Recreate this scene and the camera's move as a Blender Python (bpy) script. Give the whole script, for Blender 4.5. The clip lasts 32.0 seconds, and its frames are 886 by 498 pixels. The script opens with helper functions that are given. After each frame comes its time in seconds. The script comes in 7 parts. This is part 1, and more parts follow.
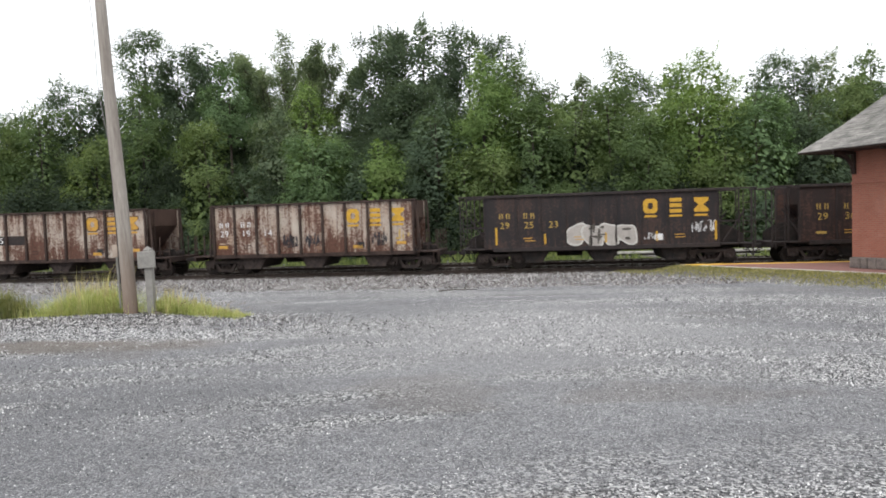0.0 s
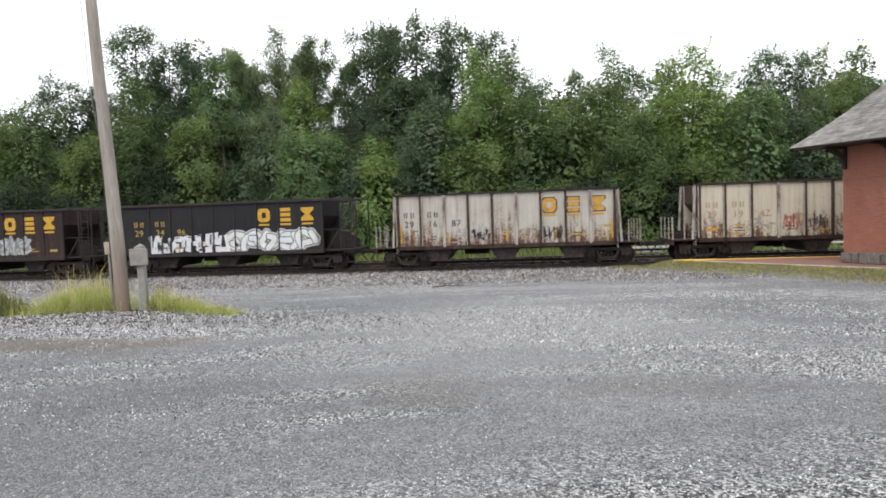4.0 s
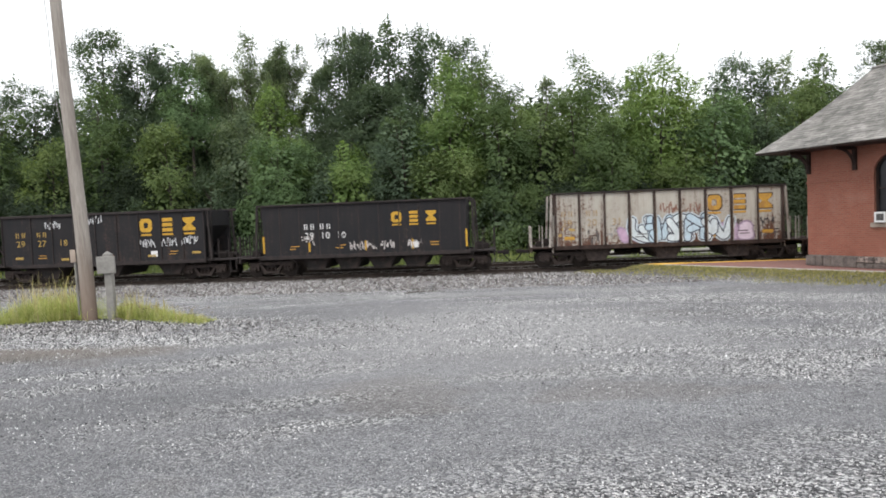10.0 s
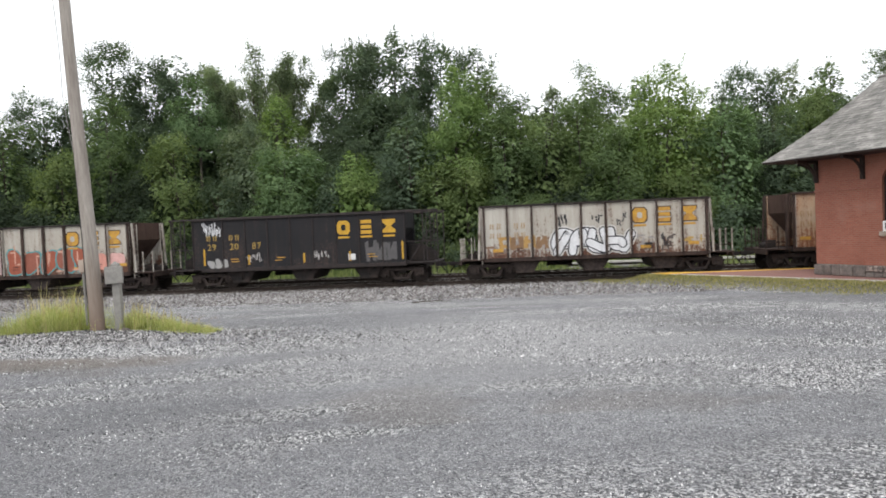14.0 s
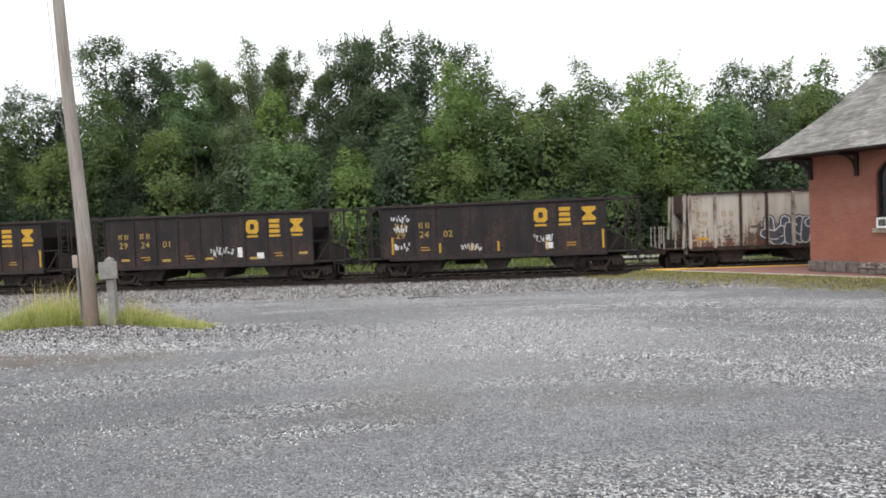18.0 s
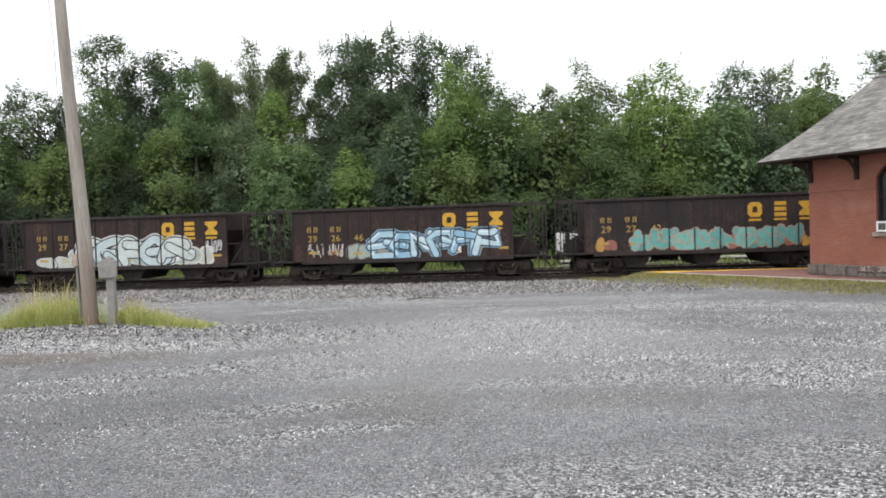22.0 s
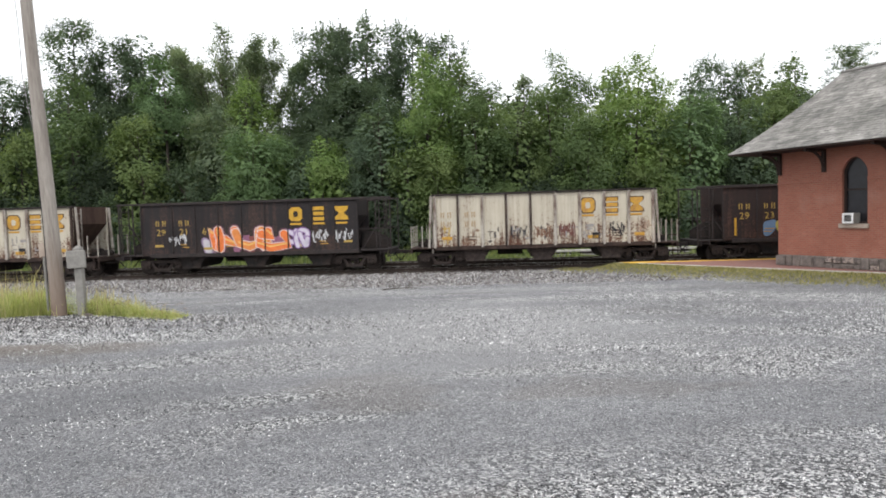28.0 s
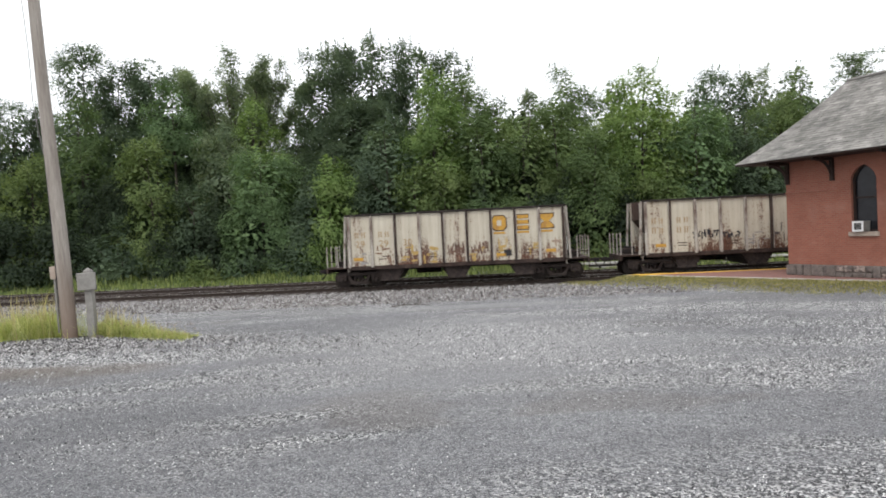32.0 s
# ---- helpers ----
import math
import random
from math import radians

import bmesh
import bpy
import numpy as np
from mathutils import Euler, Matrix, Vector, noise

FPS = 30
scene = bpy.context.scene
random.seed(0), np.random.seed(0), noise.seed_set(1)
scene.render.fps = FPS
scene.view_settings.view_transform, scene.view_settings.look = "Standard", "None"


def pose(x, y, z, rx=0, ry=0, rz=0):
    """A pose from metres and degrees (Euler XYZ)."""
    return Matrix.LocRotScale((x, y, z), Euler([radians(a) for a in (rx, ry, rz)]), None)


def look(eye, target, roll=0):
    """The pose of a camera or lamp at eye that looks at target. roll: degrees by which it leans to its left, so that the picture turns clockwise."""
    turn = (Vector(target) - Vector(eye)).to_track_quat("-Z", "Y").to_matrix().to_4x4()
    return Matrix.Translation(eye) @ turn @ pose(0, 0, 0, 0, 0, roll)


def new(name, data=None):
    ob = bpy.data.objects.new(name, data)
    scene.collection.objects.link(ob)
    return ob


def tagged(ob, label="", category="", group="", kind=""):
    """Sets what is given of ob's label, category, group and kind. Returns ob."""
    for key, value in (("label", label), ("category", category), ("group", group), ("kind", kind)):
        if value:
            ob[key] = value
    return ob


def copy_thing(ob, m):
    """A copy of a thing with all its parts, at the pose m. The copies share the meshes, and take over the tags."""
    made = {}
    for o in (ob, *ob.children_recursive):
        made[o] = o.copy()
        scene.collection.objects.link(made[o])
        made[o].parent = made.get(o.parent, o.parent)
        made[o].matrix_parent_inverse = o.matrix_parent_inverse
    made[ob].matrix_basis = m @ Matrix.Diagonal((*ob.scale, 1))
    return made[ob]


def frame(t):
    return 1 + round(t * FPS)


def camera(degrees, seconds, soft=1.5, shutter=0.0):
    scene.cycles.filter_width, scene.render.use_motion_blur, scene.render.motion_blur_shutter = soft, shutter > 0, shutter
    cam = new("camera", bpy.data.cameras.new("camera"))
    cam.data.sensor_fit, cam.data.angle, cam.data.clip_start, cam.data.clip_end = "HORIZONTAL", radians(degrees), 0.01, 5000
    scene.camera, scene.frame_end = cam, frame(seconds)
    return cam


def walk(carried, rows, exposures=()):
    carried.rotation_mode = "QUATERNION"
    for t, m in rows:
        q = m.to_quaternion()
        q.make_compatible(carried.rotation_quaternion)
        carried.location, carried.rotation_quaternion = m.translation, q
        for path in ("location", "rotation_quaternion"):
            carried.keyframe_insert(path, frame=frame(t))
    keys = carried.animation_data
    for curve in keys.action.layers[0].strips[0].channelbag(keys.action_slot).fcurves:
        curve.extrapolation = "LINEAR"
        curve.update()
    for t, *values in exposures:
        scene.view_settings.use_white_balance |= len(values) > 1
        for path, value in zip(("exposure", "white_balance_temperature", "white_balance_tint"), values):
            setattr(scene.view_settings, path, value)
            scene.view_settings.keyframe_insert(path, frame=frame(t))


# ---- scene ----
cam = camera(67.0, 32.0, soft=1.75, shutter=0.12)
EYE = (0.0, 0.0, 1.65)
# seconds, yaw, pitch, roll of a camera held by hand on one spot
TURNS = [
    (0, 0.10, -2.57, 1.83), (0.5, 0.43, -2.59, 1.83), (1, 0.48, -2.70, 1.90), (1.5, 0.27, -2.83, 1.90),
    (2, 0.17, -2.88, 1.99), (2.5, 0.06, -2.90, 2.22), (4.5, -0.77, -2.92, 1.82), (5, -1.23, -3.05, 1.67),
    (5.5, -1.75, -3.15, 1.66), (6, -2.09, -3.11, 2.02), (6.5, -2.33, -3.03, 2.25), (7, -2.50, -2.86, 2.22),
    (7.5, -2.56, -2.74, 2.19), (8, -2.60, -2.62, 2.33), (8.5, -2.62, -2.50, 2.36), (9, -2.61, -2.47, 2.30),
    (9.5, -2.72, -2.52, 2.12), (10, -2.75, -2.52, 2.27), (10.5, -2.80, -2.43, 2.49), (11, -2.39, -1.95, 2.83),
    (11.5, -1.78, -1.43, 3.34), (12, -1.30, -0.94, 3.81), (12.5, -1.18, -0.67, 3.43), (13, -1.52, -1.01, 2.54),
    (13.5, -1.89, -1.37, 2.27), (14, -2.21, -1.67, 2.38), (14.5, -2.42, -1.90, 2.37), (16.5, -2.68, -2.14, 2.22),
    (17, -2.66, -2.10, 2.17), (17.5, -2.65, -2.06, 2.27), (18, -2.61, -2.04, 2.26), (18.5, -2.59, -1.98, 2.33),
    (19, -2.55, -1.95, 2.40), (19.5, -2.56, -1.91, 2.39), (20, -2.50, -1.87, 2.32), (20.5, -2.49, -1.89, 2.37),
    (21, -2.49, -1.87, 2.35), (21.5, -2.50, -1.86, 2.31), (22, -2.61, -1.95, 1.91), (22.5, -3.01, -2.38, 1.18),
    (23, -3.41, -2.85, 0.73), (23.5, -3.73, -3.18, 0.60), (24, -4.00, -3.47, 0.68), (24.5, -4.20, -3.58, 0.79),
    (25, -4.30, -3.58, 0.94), (25.5, -4.36, -3.58, 1.00), (27.5, -4.67, -3.01, 1.51), (28, -4.73, -2.84, 1.71),
    (28.5, -4.31, -2.57, 2.99), (29, -2.97, -2.20, 3.53), (29.5, -2.30, -1.88, 3.93), (30, -1.90, -1.51, 4.54),
    (30.5, -1.95, -1.44, 3.68), (31, -3.24, -1.59, 3.01), (31.5, -3.87, -1.65, 2.45), (32, -4.09, -1.47, 2.77),
]
walk(cam, [(t, pose(*EYE, 90 + p, r, y)) for t, y, p, r in TURNS],
     [(0, 0.74), (13, 0.74), (14.5, 0.70), (19, 0.72), (22, 0.74), (28, 0.74), (29.5, 0.69), (31, 0.62), (32, 0.62)])

# ---- light: overcast sky ----
world = bpy.data.worlds.new("overcast")
scene.world = world
world.use_nodes = True
wn, wl = world.node_tree.nodes, world.node_tree.links
wn.clear()
w_out, w_bg, w_sky, w_mix = (wn.new("ShaderNode" + k) for k in ("OutputWorld", "Background", "TexSky", "MixRGB"))
w_sky.sky_type, w_sky.sun_disc = "NISHITA", False
w_sky.sun_elevation, w_sky.sun_rotation = radians(52), radians(198)
w_mix.inputs[0].default_value = 0.93
w_mix.inputs[2].default_value = (9.3, 9.45, 9.8, 1)
wl.new(w_sky.outputs[0], w_mix.inputs[1])
wl.new(w_mix.outputs[0], w_bg.inputs[0])
w_bg.inputs[1].default_value = 0.105
wl.new(w_bg.outputs[0], w_out.inputs[0])
sun = new("sun", bpy.data.lights.new("sun", "SUN"))
sun.data.energy, sun.data.angle, sun.data.color = 1.0, radians(30), (1.0, 0.98, 0.95)
sun.matrix_world = look((-10, -30, 80), (10, 30, 0))

# ---- helpers for building ----
PHI = -8.03                       # heading of the track, degrees
U = Vector((math.cos(radians(PHI)), math.sin(radians(PHI)), 0))
N = Vector((-U.y, U.x, 0))
RAIL = -0.98                      # height of the rail tops
MID, MID_FAR = 34.7, 38.95         # distances of the two tracks' middle lines from the eye
GAUGE = 0.75


def at_track(s, d, z):
    """A place s metres along the track, d metres out from the eye's line, at height z."""
    return U * s + N * d + Vector((0, 0, z))


def track_pose(s, d, z):
    return pose(*at_track(s, d, z), 0, 0, PHI)


PLAT = -0.82                      # height of the platform
TIP, CURB_END = U * 6.55 + N * 32.25, Vector((30.5, 4.0, 0))
CURB_DIR = (CURB_END - TIP).normalized()
CURB_OUT = Vector((CURB_DIR.y, -CURB_DIR.x, 0))


def gz_array(x, y):
    """Height of the lot: it falls gently to the track, with a gravel mound at the pole and a bank at the platform."""
    d = x * N.x + y * N.y
    z = -0.046 * np.clip(d, -30, 26) + np.clip((d - 40.6) * 0.1, 0, 0.35)
    z = z + 0.30 * np.exp(-(((x + 8.2) / 4.2) ** 2 + ((y - 15.6) / 2.4) ** 2))
    out = (x - TIP.x) * CURB_OUT.x + (y - TIP.y) * CURB_OUT.y
    along = (x - TIP.x) * CURB_DIR.x + (y - TIP.y) * CURB_DIR.y
    k = np.clip(1 - (out - 0.15) / 1.9, 0, 1) * np.clip((along + 4.0) / 4.0, 0, 1) * (d < 32.2)
    k = k * k * (3 - 2 * k)
    return z + k * np.maximum(0, PLAT - 0.05 - z)


def ground_z(x, y):
    return float(gz_array(x, y))


def lattice(x, y, seed):
    """Smooth value noise in the plane, 0 to 1."""
    def at(i, j):
        v = np.sin(i * 127.1 + j * 311.7 + seed * 74.7) * 43758.5453
        return v - np.floor(v)
    i, j = np.floor(x), np.floor(y)
    fx, fy = x - i, y - j
    fx, fy = fx * fx * (3 - 2 * fx), fy * fy * (3 - 2 * fy)
    return (at(i, j) * (1 - fx) + at(i + 1, j) * fx) * (1 - fy) + (at(i, j + 1) * (1 - fx) + at(i + 1, j + 1) * fx) * fy


def fractal(x, y, seed):
    return (lattice(x, y, seed) + 0.55 * lattice(x * 2.1, y * 2.1, seed + 3) + 0.3 * lattice(x * 4.3, y * 4.3, seed + 7)) / 1.85


def band(x, y, x0, x1, mid, half):
    """A ragged stripe of wear along x, from x0 to x1, round the line mid(x)."""
    rag = 0.7 * (fractal(x * 0.9, y * 0.9, 31) - 0.5)
    across = np.clip(1.6 - np.abs(y - mid(x) + rag) / half, 0, 1)
    return across * np.clip((x - x0) / 1.2, 0, 1) * np.clip((x1 - x) / 1.2, 0, 1)


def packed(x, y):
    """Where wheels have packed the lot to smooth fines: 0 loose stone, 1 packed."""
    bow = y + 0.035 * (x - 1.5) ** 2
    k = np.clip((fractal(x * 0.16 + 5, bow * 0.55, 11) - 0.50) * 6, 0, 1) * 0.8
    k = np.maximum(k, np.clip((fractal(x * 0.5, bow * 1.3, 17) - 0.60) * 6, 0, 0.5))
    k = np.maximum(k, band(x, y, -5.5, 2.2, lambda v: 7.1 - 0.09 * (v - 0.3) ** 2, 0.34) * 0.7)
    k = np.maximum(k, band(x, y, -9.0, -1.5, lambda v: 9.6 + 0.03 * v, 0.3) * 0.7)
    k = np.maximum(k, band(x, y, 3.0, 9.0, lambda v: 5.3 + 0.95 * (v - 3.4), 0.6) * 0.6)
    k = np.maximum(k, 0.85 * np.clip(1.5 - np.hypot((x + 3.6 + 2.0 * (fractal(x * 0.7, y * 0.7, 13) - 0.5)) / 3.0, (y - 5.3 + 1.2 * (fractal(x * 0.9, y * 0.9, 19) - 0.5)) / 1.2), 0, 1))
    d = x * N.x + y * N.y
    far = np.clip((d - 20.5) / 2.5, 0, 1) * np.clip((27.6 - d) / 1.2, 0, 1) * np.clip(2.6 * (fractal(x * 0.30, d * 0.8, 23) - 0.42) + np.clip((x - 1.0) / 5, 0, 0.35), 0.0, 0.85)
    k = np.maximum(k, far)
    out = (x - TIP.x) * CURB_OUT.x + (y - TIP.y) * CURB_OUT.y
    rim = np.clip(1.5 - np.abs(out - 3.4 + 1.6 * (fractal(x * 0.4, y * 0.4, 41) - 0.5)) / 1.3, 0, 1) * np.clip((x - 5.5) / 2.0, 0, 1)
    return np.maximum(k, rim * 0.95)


def bare_earth(x, y):
    k = band(x, y, -12.5, -3.4, lambda v: 12.0 - 0.02 * v, 0.6) * np.clip((-2.0 - x) / 4.5, 0, 1) * np.clip(0.35 + 1.1 * fractal(x * 1.1, y * 2.0, 57), 0, 1)
    k = np.maximum(k, np.clip((fractal(x * 0.35 + 3, y * 0.7, 51) - 0.66) * 6, 0, 0.35))
    out = (x - TIP.x) * CURB_OUT.x + (y - TIP.y) * CURB_OUT.y
    return np.maximum(k, np.clip(1.3 - np.abs(out - 0.6) / 1.2, 0, 1) * np.clip((x - 4.0) / 2.0, 0, 0.6) * (out > -0.2))


def link_mesh(name, bm, mat=None, parent=None, label=""):
    me = bpy.data.meshes.new(name)
    bm.to_mesh(me)
    bm.free()
    return part_of(name, me, mat, parent, label)


def part_of(name, me, mat=None, parent=None, label="", at=None):
    """One object on a mesh; alike pieces may share the mesh."""
    if mat and not me.materials:
        me.materials.append(mat)
    ob = new(name, me)
    if parent:
        ob.parent = parent
    if at is not None:
        ob.matrix_basis = at
    if label:
        ob["label"] = label
    return ob


def part(name, bm, mat, parent, label=""):
    return link_mesh(name, bm, mat, parent, label)


def box(bm, x0, x1, y0, y1, z0, z1, bevel=0.0):
    m = Matrix.Translation(((x0 + x1) / 2, (y0 + y1) / 2, (z0 + z1) / 2)) @ Matrix.Diagonal((x1 - x0, y1 - y0, z1 - z0, 1))
    made = bmesh.ops.create_cube(bm, size=1, matrix=m)
    if bevel:
        edges = list({e for v in made["verts"] for e in v.link_edges})
        bmesh.ops.bevel(bm, geom=edges, offset=bevel, segments=1, affect="EDGES")
    return made["verts"]


def tube(bm, a, b, r0, r1=None, seg=8, caps=True):
    a, b = Vector(a), Vector(b)
    way = b - a
    m = Matrix.Translation((a + b) / 2) @ way.to_track_quat("Z", "Y").to_matrix().to_4x4()
    bmesh.ops.create_cone(bm, cap_ends=caps, segments=seg, radius1=r0, radius2=r0 if r1 is None else r1, depth=way.length, matrix=m)


def sweep(bm, pts, radii, seg=7):
    """One closed tube through a row of points."""
    loops = []
    for i, (c, r) in enumerate(zip(pts, radii)):
        way = (Vector(pts[min(i + 1, len(pts) - 1)]) - Vector(pts[max(i - 1, 0)])).normalized()
        side = way.orthogonal().normalized() if not loops else (side - way * side.dot(way)).normalized()
        up = way.cross(side)
        loops.append([bm.verts.new(Vector(c) + (side * math.cos(6.2832 * k / seg) + up * math.sin(6.2832 * k / seg)) * r) for k in range(seg)])
    for a, b in zip(loops, loops[1:]):
        for k in range(seg):
            bm.faces.new((a[k], a[(k + 1) % seg], b[(k + 1) % seg], b[k]))
    bm.faces.new(loops[0][::-1])
    bm.faces.new(loops[-1])


def prism(bm, pts, y0, y1):
    """Extrude an outline in x and z from y0 to y1."""
    a = [bm.verts.new((x, y0, z)) for x, z in pts]
    b = [bm.verts.new((x, y1, z)) for x, z in pts]
    bm.faces.new(a)
    bm.faces.new(b[::-1])
    for i in range(len(pts)):
        j = (i + 1) % len(pts)
        bm.faces.new((a[j], a[i], b[i], b[j]))
    bmesh.ops.recalc_face_normals(bm, faces=bm.faces)


def raw_mesh(name, verts, faces, smooth=False):
    """A large mesh from numpy arrays; all faces have the same number of corners."""
    me = bpy.data.meshes.new(name)
    k = faces.shape[1]
    me.vertices.add(len(verts))
    me.vertices.foreach_set("co", np.ascontiguousarray(verts, dtype=np.float32).ravel())
    me.loops.add(faces.size)
    me.loops.foreach_set("vertex_index", np.ascontiguousarray(faces, dtype=np.int32).ravel())
    me.polygons.add(len(faces))
    me.polygons.foreach_set("loop_start", np.arange(0, faces.size, k, dtype=np.int32))
    me.polygons.foreach_set("use_smooth", np.full(len(faces), smooth))
    me.update(calc_edges=True)
    return me


# ---- materials ----
def material(name):
    mat = bpy.data.materials.new(name)
    mat.use_nodes = True
    nt = mat.node_tree
    return mat, nt.nodes, nt.links, nt.nodes["Principled BSDF"]


def noise_node(nt, scale, detail=6, rough=0.6, stretch=(1, 1, 1), kind="Object"):
    n, l = nt.nodes, nt.links
    tc = n.new("ShaderNodeTexCoord")
    mp = n.new("ShaderNodeMapping")
    mp.inputs["Scale"].default_value = stretch
    l.new(tc.outputs[kind], mp.inputs[0])
    t = n.new("ShaderNodeTexNoise")
    t.inputs["Scale"].default_value, t.inputs["Detail"].default_value, t.inputs["Roughness"].default_value = scale, detail, rough
    l.new(mp.outputs[0], t.inputs["Vector"])
    return t, mp


def ramp(nt, src, stops):
    r = nt.nodes.new("ShaderNodeValToRGB")
    while len(r.color_ramp.elements) < len(stops):
        r.color_ramp.elements.new(0.5)
    for e, (p, c) in zip(r.color_ramp.elements, stops):
        e.position = p
        e.color = (c, c, c, 1) if isinstance(c, (int, float)) else (*c, 1)
    nt.links.new(src, r.inputs[0])
    return r.outputs[0]


def mix(nt, fac, a, b, kind="MIX"):
    m = nt.nodes.new("ShaderNodeMixRGB")
    m.blend_type = kind
    for s, v in zip(m.inputs, (fac, a, b)):
        if isinstance(v, (int, float)):
            s.default_value = v
        elif isinstance(v, tuple):
            s.default_value = (*v, 1)
        else:
            nt.links.new(v, s)
    return m.outputs[0]


def bump(nt, src, strength, dist, bsdf):
    b = nt.nodes.new("ShaderNodeBump")
    b.inputs["Strength"].default_value, b.inputs["Distance"].default_value = strength, dist
    nt.links.new(src, b.inputs["Height"])
    nt.links.new(b.outputs[0], bsdf.inputs["Normal"])


def simple(name, a, b, scale=8, rough=0.8, metal=0.0, relief=0.2, depth=0.01, stretch=(1, 1, 1), low=0.35, high=0.65):
    """Two-tone worn surface with grain."""
    mat, n, l, p = material(name)
    nt = mat.node_tree
    big, _ = noise_node(nt, scale, 8, 0.65, stretch=stretch)
    fine, _ = noise_node(nt, scale * 7, 3, 0.6, stretch=stretch)
    c = mix(nt, ramp(nt, big.outputs["Fac"], [(low, 0.0), (high, 1.0)]), a, b)
    c = mix(nt, 0.35, c, mix(nt, 1.0, c, fine.outputs["Fac"], "OVERLAY"))
    l.new(c, p.inputs["Base Color"])
    p.inputs["Roughness"].default_value, p.inputs["Metallic"].default_value = rough, metal
    p.inputs["Specular IOR Level"].default_value = 0.3
    if relief:
        bump(nt, fine.outputs["Fac"], relief, depth, p)
    return mat


def car_paint(name, paint, rust, amount, streak=0.5, fade=None, rough=0.75, low=0.0):
    """Painted steel of a hopper: rust blooms, streaks that run down, scale that creeps up from the sill."""
    mat, n, l, p = material(name)
    nt = mat.node_tree
    info = n.new("ShaderNodeObjectInfo")
    big, mp1 = noise_node(nt, 0.7, 8, 0.68, stretch=(1.1, 1.1, 0.7))
    run, mp2 = noise_node(nt, 1.0, 7, 0.75, stretch=(6.0, 6.0, 0.25))
    fine, mp3 = noise_node(nt, 11, 6, 0.75)
    comb = n.new("ShaderNodeVectorMath")
    comb.operation = "SCALE"
    comb.inputs[0].default_value = (37.0, 11.0, 23.0)
    l.new(info.outputs["Random"], comb.inputs["Scale"])
    for mp in (mp1, mp2, mp3):
        l.new(comb.outputs[0], mp.inputs["Location"])
    base = mix(nt, ramp(nt, big.outputs["Fac"], [(0.35, 0.0), (0.65, 1.0)]), paint, fade or tuple(c * 0.8 for c in paint))
    tint = tuple(0.5 * a + 0.5 * b for a, b in zip(paint, rust))
    dust = mix(nt, ramp(nt, run.outputs["Fac"], [(0.42, 0.0), (0.68, 1.0)]), base, tint)
    base = mix(nt, streak, base, dust)
    mask = mix(nt, 0.5, big.outputs["Fac"], run.outputs["Fac"])
    mask = mix(nt, 0.35, mask, fine.outputs["Fac"])
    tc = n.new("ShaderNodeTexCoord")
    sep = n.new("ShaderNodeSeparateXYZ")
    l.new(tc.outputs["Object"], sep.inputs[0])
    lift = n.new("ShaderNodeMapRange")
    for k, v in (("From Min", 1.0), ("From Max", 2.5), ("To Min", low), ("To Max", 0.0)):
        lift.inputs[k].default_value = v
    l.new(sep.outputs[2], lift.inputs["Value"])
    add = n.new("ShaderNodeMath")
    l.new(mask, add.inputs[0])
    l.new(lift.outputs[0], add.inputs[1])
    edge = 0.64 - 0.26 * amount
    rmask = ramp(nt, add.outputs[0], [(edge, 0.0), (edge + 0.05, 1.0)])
    rcol = mix(nt, ramp(nt, fine.outputs["Fac"], [(0.3, 0.0), (0.7, 1.0)]), tuple(c * 0.6 for c in rust), tuple(min(1, c * 1.7) for c in rust))
    l.new(mix(nt, rmask, base, rcol), p.inputs["Base Color"])
    p.inputs["Roughness"].default_value = rough
    p.inputs["Specular IOR Level"].default_value = 0.22
    bump(nt, mix(nt, 0.5, fine.outputs["Fac"], run.outputs["Fac"]), 0.3, 0.012, p)
    return mat


RUST = (0.085, 0.04, 0.026)
M = {}
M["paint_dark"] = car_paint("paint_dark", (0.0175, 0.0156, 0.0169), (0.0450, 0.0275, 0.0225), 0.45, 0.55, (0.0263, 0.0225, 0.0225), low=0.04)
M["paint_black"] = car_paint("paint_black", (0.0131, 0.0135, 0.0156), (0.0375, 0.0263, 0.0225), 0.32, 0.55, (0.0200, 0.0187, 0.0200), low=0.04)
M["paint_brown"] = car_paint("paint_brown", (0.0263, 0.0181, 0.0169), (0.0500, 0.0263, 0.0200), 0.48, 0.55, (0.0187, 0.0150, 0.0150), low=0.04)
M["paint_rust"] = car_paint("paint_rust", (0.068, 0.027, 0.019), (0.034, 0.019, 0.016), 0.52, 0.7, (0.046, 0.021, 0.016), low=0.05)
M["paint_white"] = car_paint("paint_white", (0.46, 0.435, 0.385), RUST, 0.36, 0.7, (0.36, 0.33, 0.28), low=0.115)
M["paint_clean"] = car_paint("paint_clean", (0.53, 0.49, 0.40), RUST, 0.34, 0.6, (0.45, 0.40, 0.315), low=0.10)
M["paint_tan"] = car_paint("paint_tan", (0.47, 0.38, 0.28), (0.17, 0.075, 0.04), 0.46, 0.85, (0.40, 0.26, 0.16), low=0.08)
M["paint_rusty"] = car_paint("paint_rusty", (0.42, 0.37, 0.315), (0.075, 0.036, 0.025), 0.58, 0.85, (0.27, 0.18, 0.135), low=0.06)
M["end_rust"] = car_paint("end_rust", (0.085, 0.052, 0.040), (0.035, 0.019, 0.015), 0.5, 0.7, (0.055, 0.033, 0.026))
M["patch_tan"] = simple("patch_tan", (0.20, 0.115, 0.06), (0.10, 0.04, 0.026), 4, 0.8, 0, 0.2, 0.004)
